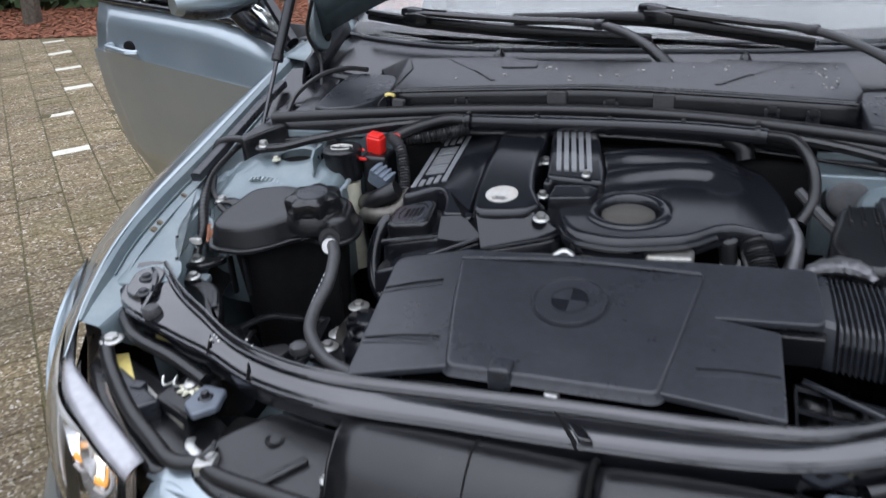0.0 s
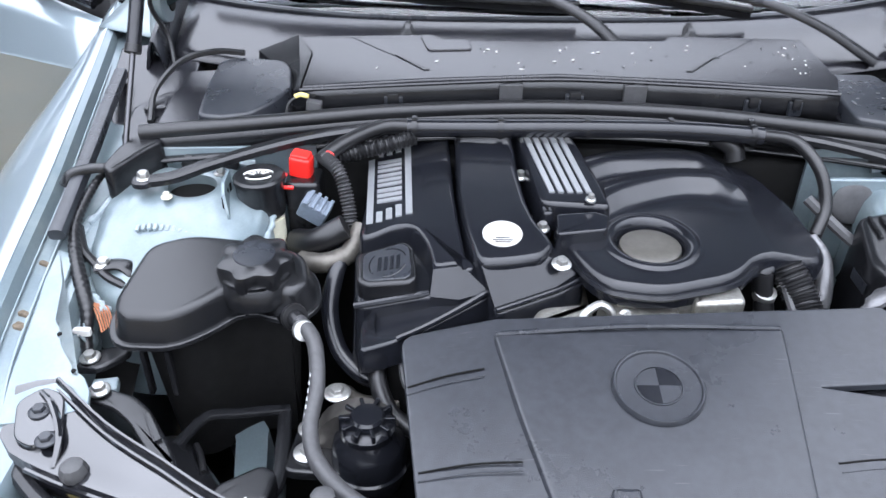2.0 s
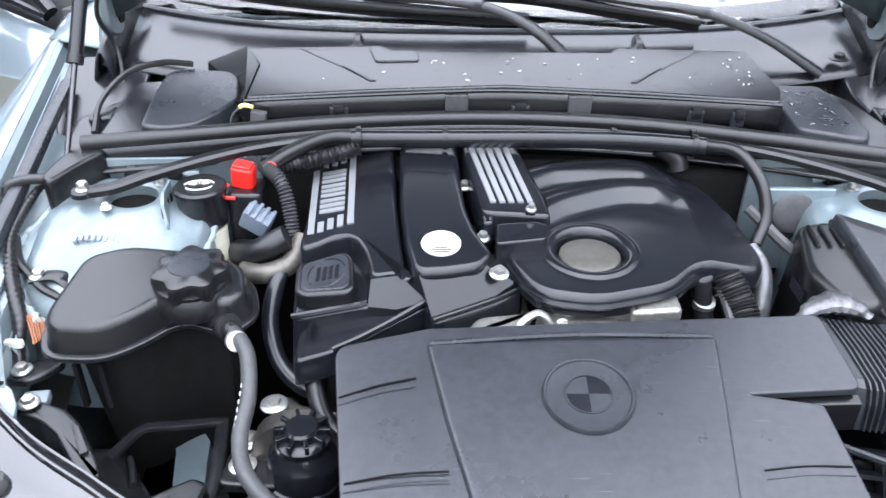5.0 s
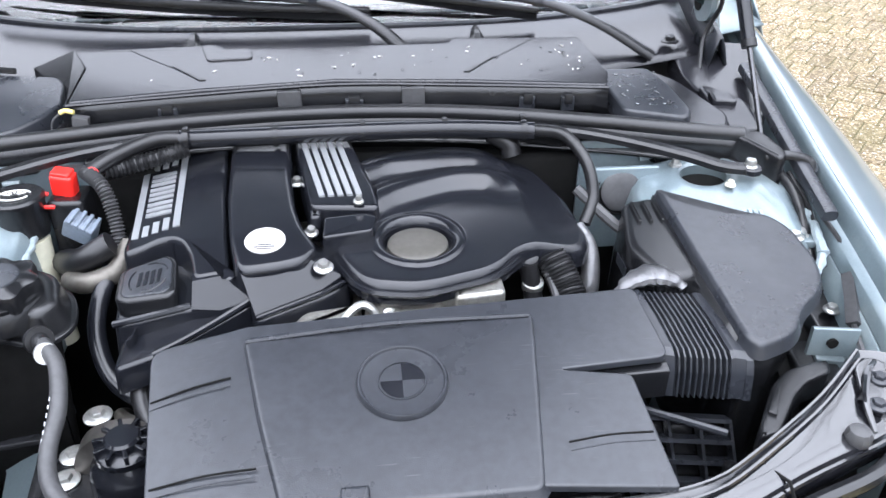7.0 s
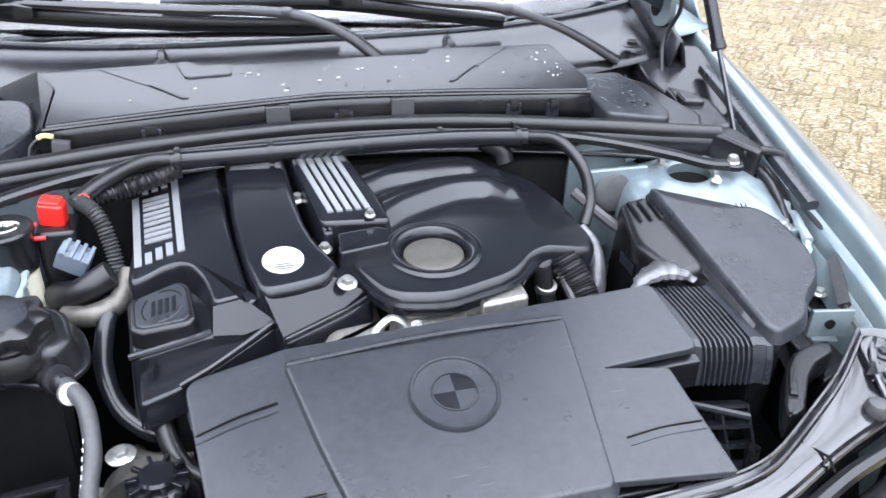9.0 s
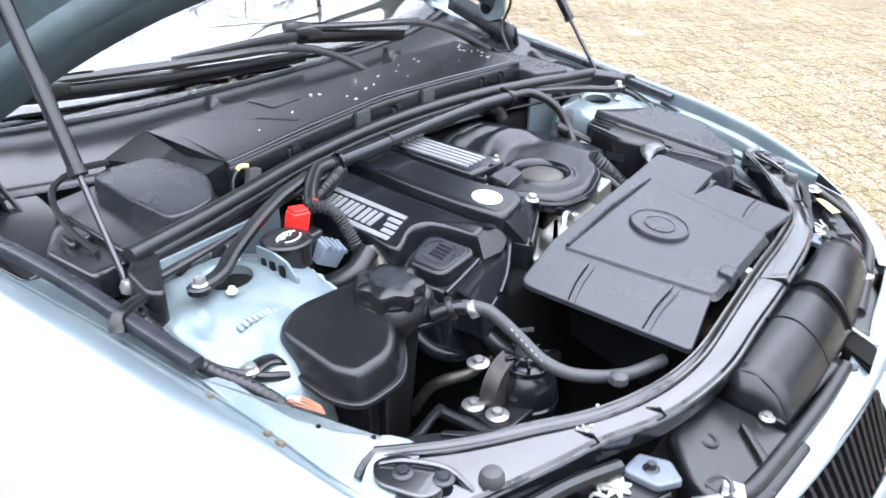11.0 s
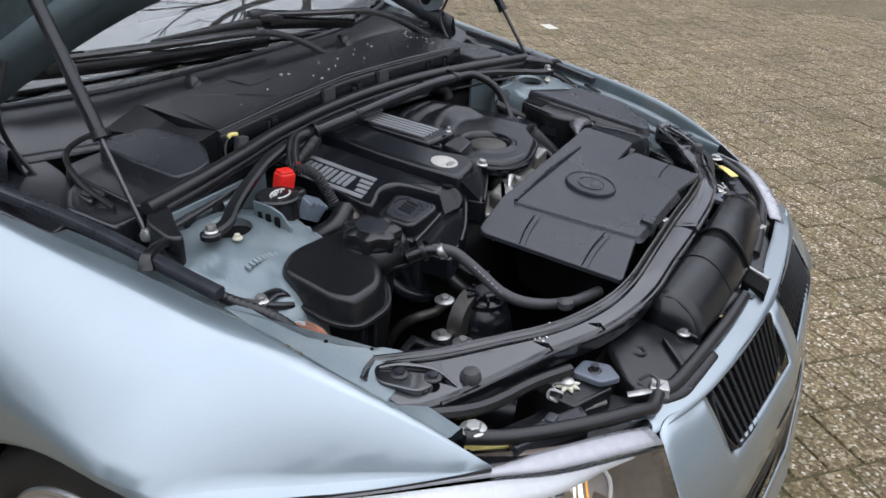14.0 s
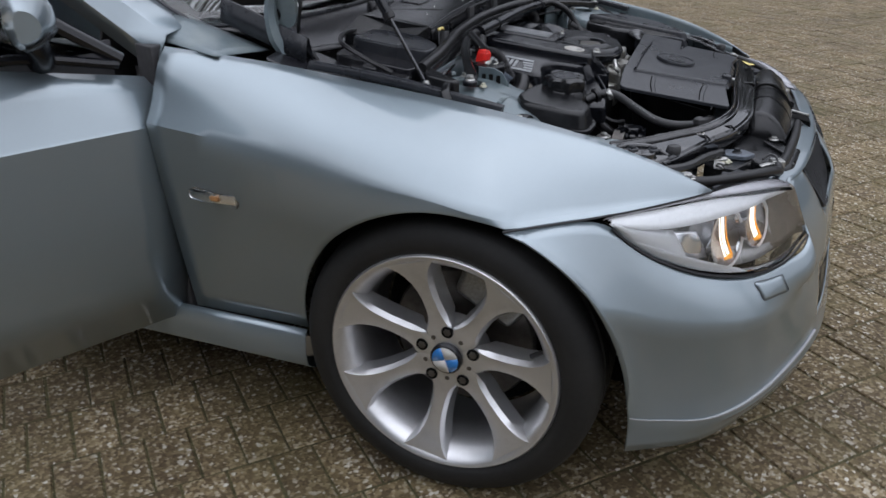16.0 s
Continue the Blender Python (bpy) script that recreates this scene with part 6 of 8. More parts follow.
part("filler_disc", turned([(0.0405, -0.008), (0.0395, -0.001), (0.036, 0.0015), (0.010, 0.002)], Matrix.Translation((0.098, -0.0455, 0.7785)), 32), DISC, intake, "worn grey disc")
# metal and hoses under the intake cover
part("throttle_body", slab([(0.040, -0.128), (0.16, -0.132), (0.18, -0.09), (0.05, -0.08)], 0.690, 0.752, 0.008, 0.012), CAST, engine, "cast aluminium throttle body")
part("motor_housing", slab([(0.135, -0.145), (0.200, -0.138), (0.200, -0.10), (0.140, -0.105)], 0.700, 0.758, 0.006, 0.008), CAST, engine, "finned aluminium housing")
for k in range(6):
    part("fin", box(0.143 + 0.009 * k, 0.147 + 0.009 * k, -0.152, -0.140, 0.705, 0.735, 0.001), CAST, engine)
part("flange_neck", turned([(0.048, 0.0), (0.052, 0.006), (0.050, 0.03), (0.045, 0.04)], Matrix.Translation((0.075, -0.125, 0.700)), 24), CAST, engine)
part("manifold_flange", tube([(0.325, 0.0, 0.765), (0.335, -0.03, 0.745), (0.330, -0.06, 0.705), (0.315, -0.08, 0.66)], [0.008, 0.011, 0.014, 0.012], 12), FOIL, engine, "bright aluminium flange")
eye = part("lifting_eye", tube([(-0.015, -0.165, 0.700), (-0.002, -0.150, 0.735), (0.020, -0.140, 0.752), (0.036, -0.142, 0.742), (0.034, -0.150, 0.722), (0.010, -0.158, 0.712), (-0.008, -0.166, 0.700)], 0.0055, 8, 6), ZINC, engine, "zinc lifting eye")
part("head_corner", slab([(-0.075, -0.178), (0.005, -0.160), (0.02, -0.12), (-0.05, -0.13)], 0.70, 0.742, 0.008, 0.012), CAST, engine, "cast head corner")
for i, (x, y, z) in enumerate(((0.055, -0.140, 0.735), (0.115, -0.146, 0.730), (-0.045, -0.176, 0.726))):
    part("small_bolt", hexbolt((x, y, z), 0.006, 0.007, 60), ZINC, engine)
vent = part("breather_hose", tube([(0.242, -0.066, 0.752), (0.246, -0.072, 0.725), (0.250, -0.085, 0.69), (0.252, -0.10, 0.62)], 0.013, 12), RUBBER, engine, "black breather hose")
part("hose_clip", turned([(0.0145, -0.006), (0.015, 0), (0.0145, 0.006)], Matrix.Translation((0.248, -0.074, 0.722)) @ pose(0, 0, 0, 15, 0, 0), 16), ZINC, vent, "bright hose clip")
part("vent_cap", turned([(0.013, 0), (0.013, 0.005), (0.010, 0.007)], Matrix.Translation((0.243, -0.063, 0.758)) @ pose(0, 0, 0, 35, 0, 0), 16), PLASTIC, vent)
part("screw_cross", box(0.236, 0.250, -0.0665, -0.0635, 0.7635, 0.766, 0.0005), ZINC, vent)
part("ribbed_hose", tube([(0.275, -0.055, 0.755), (0.290, -0.085, 0.725), (0.300, -0.12, 0.69), (0.315, -0.16, 0.62)], 0.022, 14, 8, ribs=0.0012, pitch=0.005), RUBBER, engine, "black ribbed intake hose")
part("thin_hose", tube([(0.262, -0.060, 0.755), (0.272, -0.09, 0.73), (0.276, -0.13, 0.70), (0.27, -0.17, 0.64)], 0.006, 8), HOSE, engine)
part("coolant_pipe", tube([(-0.235, -0.12, 0.70), (-0.252, -0.16, 0.665), (-0.235, -0.20, 0.630), (-0.20, -0.22, 0.615), (-0.16, -0.235, 0.60)], 0.012, 10), RUBBER, engine, "black curved hose")
part("wire", tube([(-0.225, -0.14, 0.69), (-0.215, -0.185, 0.66), (-0.19, -0.21, 0.655)], 0.004, 6), HOSE, engine)
part("breather_hose", tube([(-0.308, 0.0, 0.735), (-0.316, -0.035, 0.718), (-0.322, -0.067, 0.682), (-0.308, -0.100, 0.642), (-0.274, -0.126, 0.620), (-0.235, -0.126, 0.608)], 0.012, 12, 8), SMOOTHPL, engine, "black hose curving beside the engine")
part("coolant_pipe", tube([(-0.300, -0.06, 0.50), (-0.300, -0.095, 0.560), (-0.298, -0.125, 0.588), (-0.270, -0.150, 0.596), (-0.225, -0.155, 0.600)], 0.009, 10, 8), PIPE, engine, "dull metal coolant pipe")
part("belt_pulley", turned([(0.03, 0), (0.055, 0.004), (0.055, 0.03), (0.03, 0.034)], Matrix.Translation((-0.27, -0.20, 0.60)) @ pose(0, 0, 0, 90, 0, 0), 24), STEEL, engine)
part("pump_bracket", slab([(-0.36, -0.27), (-0.28, -0.275), (-0.27, -0.19), (-0.35, -0.18)], 0.585, 0.597, 0.004, 0.015), PLASTIC, engine, "black mounting plate")
for p in ((-0.334, -0.201, 0.599), (-0.333, -0.241, 0.599), (-0.30, -0.185, 0.645)):
    part("mount_bolt", hexbolt(p, 0.009, 0.009, washer=1.9), ZINC, engine, "bright washer-head bolt")


# ---- air intake cover over the radiator ----
def snorkel_lift(x, y):
    return 0.012 + 0.165 * (y + 0.19) - 0.015 * max(0, -x - 0.10) / 0.1 + 0.006 * math.exp(-(x - 0.06) ** 2 / 0.03)


snorkel = thing("intake_duct", (0.06, -0.30, 0.66), "scuffed grey-black plastic intake duct cover behind the crossmember", "air duct")
SNORKEL = [(-0.218, -0.197), (-0.112, -0.187), (0.235, -0.169), (0.352, -0.160), (0.362, -0.270), (0.236, -0.280), (0.312, -0.292), (0.320, -0.432), (0.15, -0.418), (-0.05, -0.424), (-0.186, -0.448)]
plate_ob = part("duct_plate", slab(SNORKEL, 0.744, 0.752, 0.002, [0.02, 0.004, 0.01, 0.012, 0.014, 0.003, 0.006, 0.004, 0.004, 0.004, 0.008], 0.0, snorkel_lift, corner=4), SCUFFED, snorkel, "scuffed grey-black cover plate")
part("raised_panel", slab([(-0.112, -0.209), (0.22, -0.197), (0.205, -0.31), (0.188, -0.428), (-0.06, -0.430), (-0.088, -0.32)], 0.745, 0.7558, 0.0038, 0.012, 0.006, snorkel_lift), SCUFFED, plate_ob, "raised middle panel")
part("panel_bead", tube([(-0.108, -0.215, 0.757 + snorkel_lift(-0.108, -0.215)), (0.05, -0.207, 0.758 + snorkel_lift(0.05, -0.207)), (0.214, -0.203, 0.757 + snorkel_lift(0.214, -0.203))], 0.0032, 6), GREYPL, plate_ob)
for pts in (((-0.206, -0.272), (-0.122, -0.258)), ((-0.190, -0.379), (-0.087, -0.377)), ((0.223, -0.374), (0.312, -0.368))):
    for off in (0.0, -0.010):
        (xa, ya), (xb, yb) = pts
        # dark tubes stand for the shade in the plate's moulded grooves
        part("moulded_line", tube([(xa, ya + off, 0.7525 + snorkel_lift(xa, ya + off)), ((xa + xb) / 2, (ya + yb) / 2 + off + 0.003, 0.7528 + snorkel_lift((xa + xb) / 2, (ya + yb) / 2 + off)), (xb, yb + off, 0.7525 + snorkel_lift(xb, yb + off))], 0.0008 if off else 0.0012, 6, 4), DARK if not off else GREYPL, plate_ob)
badge_m = Matrix.Translation((0.061, -0.290, 0.7588)) @ pose(0, 0, 0, 9.4, 0, 0)
badge = part("round_emblem", turned([(0.0492, -0.004), (0.0486, 0.0010), (0.0472, 0.0028), (0.0455, 0.0026), (0.0442, 0.0002), (0.042, 0.0)], badge_m, 56), SCUFFED, plate_ob, "moulded round emblem, plain")
part("emblem_ring", turned([(0.0262, -0.001), (0.0257, 0.0016), (0.0243, 0.0016), (0.0238, -0.001)], badge_m, 44, closed=False), GREYPL, badge)
for k in range(4):
    b = bmesh.new()
    arc = [(0.0232 * math.cos(a), 0.0232 * math.sin(a)) for a in [math.pi / 2 * (k + i / 6) for i in range(7)]]
    ringed(b, [[badge_m @ Vector((0, 0, z))] + [badge_m @ Vector((x, y, z)) for x, y in arc] for z in (-0.001, 0.0010)])
    part("emblem_quarter", b, SCUFFED if k % 2 else SMOOTHPL, badge)
part("side_gap", slab([(0.245, -0.270), (0.362, -0.264), (0.362, -0.278), (0.30, -0.281)], 0.70, 0.738, 0.002, 0, 0, snorkel_lift), PLASTIC, snorkel)
part("catch", slab([(-0.006, -0.436), (0.022, -0.436), (0.022, -0.412), (-0.006, -0.412)], 0.735, 0.762, 0.004, 0.004, 0, snorkel_lift), GREYPL, snorkel, "worn clip")
part("duct_throat", slab([(-0.14, -0.41), (0.28, -0.41), (0.30, -0.20), (-0.10, -0.20)], 0.60, 0.725, 0.01, 0.02, -0.02, lambda x, y: 0.16 * (y + 0.18)), PLASTIC, snorkel)
STOPS = [(0.342, 0.003), (0.349, 0.003), (0.351, 0.0), (0.366, 0.0), (0.368, 0.003)]
STOPS += [(0.3685 + 0.0068 * k + q, out) for k in range(9) for q, out in ((0.0, -0.004), (0.0016, 0.004), (0.0036, 0.004), (0.0052, -0.004))]
STOPS += [(0.430, 0.002), (0.433, 0.0), (0.446, 0.0), (0.448, 0.004), (0.456, 0.004)]
BELLOWS = [(-0.140, 0.700), (-0.141, 0.744), (-0.147, 0.751), (-0.200, 0.750), (-0.246, 0.744), (-0.254, 0.738), (-0.260, 0.725), (-0.264, 0.690), (-0.15, 0.680)]
bell = part("bellows", ringed(bmesh.new(), [[(x + 0.06 * (-0.14 - y) + 0.02 * (0.75 - z), y * (1 + 0.0) - out * (1 if y < -0.2 else -0.6) - 0.12 * (x - 0.345), z + out * (z > 0.73) - 0.06 * (x - 0.345)) for y, z in BELLOWS] for x, out in STOPS]), GREYPL, snorkel, "pleated black rubber bellows", 12)
for xa, xb in ((0.340, 0.366), (0.431, 0.457)):
    part("collar", ringed(bmesh.new(), [[(x + 0.06 * (-0.14 - y) + 0.02 * (0.75 - z), y - 0.003 * (1 if y < -0.2 else -1) - 0.12 * (x - 0.345), z + 0.004 * (z > 0.73) + 0.002 * (q == 1) - 0.06 * (x - 0.345)) for y, z in BELLOWS] for q, x in enumerate((xa, xa + 0.004, xb))]), GREYPL, bell, "flat moulded collar", 20)
part("foil_wrap", shifted(tube([(0.335, -0.150, 0.752), (0.358, -0.136, 0.764), (0.385, -0.128, 0.768), (0.408, -0.134, 0.764), (0.424, -0.146, 0.754)], [0.004, 0.013, 0.019, 0.016, 0.006], 10, 6, ribs=0.0014, pitch=0.017), Matrix.Translation((0, 0, 0.755)) @ Matrix.Diagonal((1, 1, 0.6, 1)) @ Matrix.Translation((0, 0, -0.755))), FOIL, snorkel, "crumpled silver wrap")

# ---- air filter box ----
airbox = thing("air_filter_box", (0.50, -0.12, 0.50), "smooth grey-black plastic air filter box beside the turret", "air filter box")
AIRBOX = [(0.437, 0.030), (0.458, 0.004), (0.505, -0.022), (0.578, -0.032), (0.600, -0.065), (0.605, -0.125), (0.597, -0.162), (0.575, -0.190), (0.548, -0.210), (0.520, -0.252), (0.468, -0.272), (0.456, -0.258), (0.446, -0.12)]
part("box_lid", slab(AIRBOX, 0.776, 0.795, 0.006, 0.022, 0.004, lambda x, y: 0.16 * (y + 0.02) - 0.05 * (x - 0.5), corner=5), GREYPL, airbox, "smooth grey lid")
part("box_body", slab([(0.434, 0.016), (0.50, -0.034), (0.57, -0.045), (0.588, -0.10), (0.582, -0.16), (0.535, -0.205), (0.508, -0.240), (0.464, -0.256), (0.436, -0.12)], 0.50, 0.779, 0.004, 0.012, -0.003, lambda x, y: 0.16 * (y + 0.02)), PLASTIC, airbox, "black lower box")
part("inner_step", slab([(0.388, 0.020), (0.446, 0.034), (0.452, -0.138), (0.398, -0.140), (0.372, -0.07)], 0.60, 0.785, 0.010, 0.018, 0.006, lambda x, y: 0.14 * y), PLASTIC, airbox, "black inner side of the box")
for k in range(3):
    part("step_rib", slab([(0.398 + 0.016 * k, 0.012), (0.403 + 0.016 * k, 0.013), (0.404 + 0.016 * k, -0.03), (0.399 + 0.016 * k, -0.03)], 0.76, 0.790, 0.002, 0.001, 0, lambda x, y: 0.14 * y), PLASTIC, airbox)
part("side_wall", sheet(lambda u, v: Vector((0.438 + 0.016 * u - (0.045 - 0.025 * u) * v, 0.024 - 0.27 * u + 0.004 * v, 0.793 - 0.043 * u - 0.115 * v)), 10, 3), PLASTIC, airbox, "black sloping side", thick=0.003)
part("warning_label", shifted(slab([(-0.02, -0.008), (0.02, -0.008), (0.02, 0.008), (-0.02, 0.008)], 0, 0.001, 0.0003), Matrix.Translation((0.372, -0.06, 0.735)) @ Matrix(((0, 0, -1, 0), (-1, 0, 0, 0), (0, 1, 0, 0), (0, 0, 0, 1)))), GREYPL, airbox)
def lattice_point(u, v, out=0.0):
    """The ribbed front of the box, leaning forwards at its foot."""
    return Vector((0.338 + 0.120 * u + 0.012 * v, -0.262 - 0.055 * v - out, 0.655 - 0.020 * u - 0.125 * v + 0.5 * out))


grid_ob = part("side_grille", sheet(lambda u, v: lattice_point(u, v, -0.014), 4, 4), PLASTIC, airbox, "ribbed black front of the box", thick=0.006)
for k in range(6):
    v = k / 5
    part("rib", ringed(bmesh.new(), [[lattice_point(u, v - 0.02, o) for o in (-0.012, 0.006)] + [lattice_point(u, v + 0.02, o) for o in (0.006, -0.012)] for u in (0, 0.5, 1)]), GREYPL, grid_ob)
for k in range(4):
    u = k / 3
    part("rib", ringed(bmesh.new(), [[lattice_point(u - 0.016 + 0.05 * v, v, o) for o in (-0.012, 0.003)] + [lattice_point(u + 0.016 + 0.05 * v, v, o) for o in (0.003, -0.012)] for v in (0, 0.5, 1)]), GREYPL, grid_ob)
# added dark block that stands for the shaded void between box and wing
part("gap_filler", slab([(0.588, -0.06), (0.632, -0.08), (0.632, -0.24), (0.570, -0.262)], 0.50, 0.650, 0.004, 0.01), PLASTIC, airbox, "dark box added for the shade beside the filter box")
part("lid_strap", tube([(0.452, -0.300, 0.60), (0.446, -0.315, 0.56), (0.43, -0.35, 0.50)], 0.010, 8), PLASTIC, airbox)
part("upper_edge", tube([(0.345, -0.262, 0.665), (0.39, -0.275, 0.655), (0.44, -0.292, 0.645)], 0.005, 8), GREYPL, airbox)


# ---- coolant tank ----
tank = thing("coolant_tank", (-0.45, -0.12, 0.50), "black plastic coolant expansion tank with a ribbed screw cap", "coolant tank")
TANK = [(-0.562, -0.160), (-0.550, -0.190), (-0.490, -0.192), (-0.455, -0.168), (-0.428, -0.138), (-0.400, -0.130), (-0.352, -0.148), (-0.332, -0.125), (-0.345, -0.070), (-0.40, -0.045), (-0.50, -0.032), (-0.552, -0.055)]
def tank_lift(x, y):
    return 0.10 * (y + 0.12)
part("tank_shell", slab(TANK, 0.740, 0.774, 0.010, 0.022, 0.006, tank_lift, corner=5), PLASTIC, tank, "moulded black upper shell")
part("weld_seam", slab([(x - 0.0, y) for x, y in [(p.x, p.y) for p in inset(round_off(TANK, 0.028, 4), -0.013)]], 0.733, 0.7395, 0.002, 0, 0, tank_lift), PLASTIC, tank, "weld seam round the tank")
# near-black here puts the shade below the seam into the shell's colour
part("tank_lower", slab([(-0.545, -0.13), (-0.535, -0.172), (-0.48, -0.175), (-0.41, -0.122), (-0.355, -0.135), (-0.35, -0.08), (-0.40, -0.055), (-0.50, -0.045)], 0.50, 0.733, 0.004, 0.03, -0.02, tank_lift), DARK, tank, "lower shell darkened for the shade under the seam")
CAP_M = Matrix.Translation((-0.400, -0.108, 0.770)) @ pose(0, 0, 0, 4, 0, 0)
part("filler_neck", turned([(0.052, -0.02), (0.050, 0.0), (0.044, 0.008), (0.042, 0.012)], CAP_M, 28), PLASTIC, tank)
cap_ob = part("screw_cap", turned([(0.043, 0.004), (0.044, 0.020), (0.042, 0.028), (0.035, 0.032), (0.012, 0.033)], CAP_M, 64, wave=0.10, waves=7), PLASTIC, tank, "black lobed screw cap")
part("cap_top", turned([(0.026, 0.032), (0.025, 0.034), (0.012, 0.0345)], CAP_M, 28), GREYPL, cap_ob)
part("cap_skirt", turned([(0.0445, 0.004), (0.0445, 0.012), (0.041, 0.013)], CAP_M, 36), PLASTIC, cap_ob)
part("tank_rib", tube([(-0.413, -0.118, 0.775), (-0.412, -0.134, 0.758), (-0.411, -0.140, 0.730)], 0.008, 8), PLASTIC, tank)
spout = part("spout", tube([(-0.362, -0.150, 0.742), (-0.345, -0.172, 0.752), (-0.336, -0.186, 0.754)], [0.012, 0.011, 0.010], 12), PLASTIC, tank, "black outlet")
part("spout_ring", turned([(0.016, -0.004), (0.017, 0), (0.016, 0.004)], Matrix.Translation((-0.346, -0.170, 0.752)) @ pose(0, 0, 0, 70, 0, 40), 16), RUBBER, spout)
overflow = part("hose", tube([(-0.338, -0.182, 0.755), (-0.324, -0.199, 0.753), (-0.314, -0.218, 0.744), (-0.309, -0.255, 0.720), (-0.312, -0.298, 0.699), (-0.297, -0.340, 0.687), (-0.250, -0.385, 0.680), (-0.18, -0.41, 0.675)], 0.0092, 14, 8), HOSE, tank, "grey rubber hose with faded print")
part("clamp", turned([(0.0120, -0.005), (0.0126, -0.004), (0.0126, 0.004), (0.0120, 0.005)], Matrix.Translation((-0.331, -0.196, 0.7525)) @ pose(0, 0, 0, 62, 0, 28), 20), ZINC, overflow, "bright band clamp")
for k in range(7):
    part("hose_print", tube([(-0.3165 - 0.0004 * k, -0.247 - 0.008 * k, 0.733 - 0.0045 * k), (-0.3166 - 0.0004 * k, -0.251 - 0.008 * k, 0.7305 - 0.0045 * k)], 0.0009, 5, smooth=False), SILVER, overflow)
for x in (-0.475, -0.445):
    part("tank_foot", box(x - 0.06, x - 0.054, -0.188, -0.176, 0.64, 0.708, 0.001), PLASTIC, tank)

# ---- power steering reservoir ----
res = thing("steering_fluid_reservoir", (-0.256, -0.255, 0.53), "round black power steering fluid reservoir with a ribbed cap", "fluid reservoir")
RM = Matrix.Translation((-0.257, -0.240, 0.008))
part("reservoir_body", turned([(0.038, 0.545), (0.044, 0.552), (0.046, 0.562), (0.046, 0.572), (0.049, 0.574), (0.049, 0.580), (0.046, 0.582), (0.046, 0.600), (0.042, 0.616), (0.032, 0.626), (0.030, 0.630)], RM, 36), SMOOTHPL, res, "shiny black round body")
capr = part("reservoir_cap", turned([(0.030, 0.626), (0.034, 0.630), (0.034, 0.638), (0.030, 0.642), (0.022, 0.643), (0.021, 0.652), (0.018, 0.655), (0.008, 0.6555)], RM, 32), SMOOTHPL, res, "black ribbed cap")
for k in range(10):
    m = RM @ pose(0, 0, 0, 0, 0, 36 * k)
    part("cap_rib", shifted(box(0.020, 0.034, -0.0025, 0.0025, 0.640, 0.651, 0.001), m), SMOOTHPL, capr)

# ---- washer filler ----
washer = thing("washer_filler", (-0.425, 0.055, 0.60), "washer fluid filler with a black cap on a cream neck", "washer filler")
WM = Matrix.Translation((-0.426, 0.055, 0.0)) @ pose(0, 0, 0, 0, 0, 10)
part("neck", tube([(-0.405, 0.03, 0.60), (-0.412, 0.035, 0.68), (-0.420, 0.045, 0.76)], [0.018, 0.020, 0.026], 14), CREAM, washer, "cream plastic neck")
wcap = part("cap", turned([(0.031, 0.765), (0.033, 0.775), (0.034, 0.812), (0.036, 0.816), (0.036, 0.821), (0.033, 0.824), (0.012, 0.825)], WM, 28), PLASTIC, washer, "black cap with a white wiper sign")
for k in range(5):
    a = radians(30 + 30 * k)
    part("sign_stroke", tube([WM @ Vector((0.006 * math.cos(a), 0.006 * math.sin(a) - 0.006, 0.826)), WM @ Vector((0.016 * math.cos(a), 0.013 * math.sin(a) - 0.006, 0.826))], 0.0012, 5, smooth=False), WHITE, wcap)
part("sign_arc", tube([WM @ Vector((0.021 * math.cos(a), 0.014 * math.sin(a) - 0.006, 0.826)) for a in [radians(20 + 20 * k) for k in range(8)]], 0.0013, 5, 2), WHITE, wcap)
part("sign_arc", tube([WM @ Vector((0.018 * math.cos(a), 0.011 * math.sin(a) - 0.008, 0.826)) for a in [radians(-160 + 20 * k) for k in range(8)]], 0.0013, 5, 2), WHITE, wcap)
part("neck_bracket", ringed(bmesh.new(), [[(-0.472 + t, 0.064, 0.826), (-0.4715 + t, 0.030, 0.824), (-0.468 + t, 0.012, 0.815), (-0.462 + t, 0.000, 0.792), (-0.460 + t, -0.002, 0.770), (-0.470 + t, 0.064, 0.775)] for t in (0, 0.004)]), BAY, car, "pale blue slotted bracket", 20)
for y in (0.052, 0.036, 0.020):
    part("bracket_slot", box(-0.4728 + 0.2 * max(0, 0.03 - y), -0.466, y - 0.0045, y + 0.0045, 0.788, 0.811 - 0.25 * max(0, 0.03 - y), 0.001), DARK, car)

# ---- jump-start terminal ----
term = thing("jump_start_terminal", (-0.375, 0.09, 0.72), "red capped jump-start terminal on black wiring", "battery terminal")
redcap = part("red_cap", tilted(slab([(-0.390, 0.079), (-0.359, 0.074), (-0.355, 0.096), (-0.386, 0.103)], 0.808, 0.838, 0.004, 0.006), (-0.372, 0.09, 0.82), 8, 6), RED, term, "red plastic cap")
part("cap_top", tilted(slab([(-0.388, 0.081), (-0.362, 0.077), (-0.358, 0.096), (-0.384, 0.101)], 0.837, 0.842, 0.002, 0.004), (-0.372, 0.09, 0.82), 8, 6), RED, redcap)
part("strap", tube([(-0.392, 0.075, 0.812), (-0.405, 0.07, 0.818), (-0.398, 0.055, 0.806), (-0.38, 0.055, 0.803)], 0.003, 6), RED, redcap)
part("red_plug", turned([(0.009, -0.006), (0.010, 0), (0.009, 0.006)], Matrix.Translation((-0.335, 0.092, 0.832)) @ pose(0, 0, 0, 60, 30, 0), 12), RED, term)
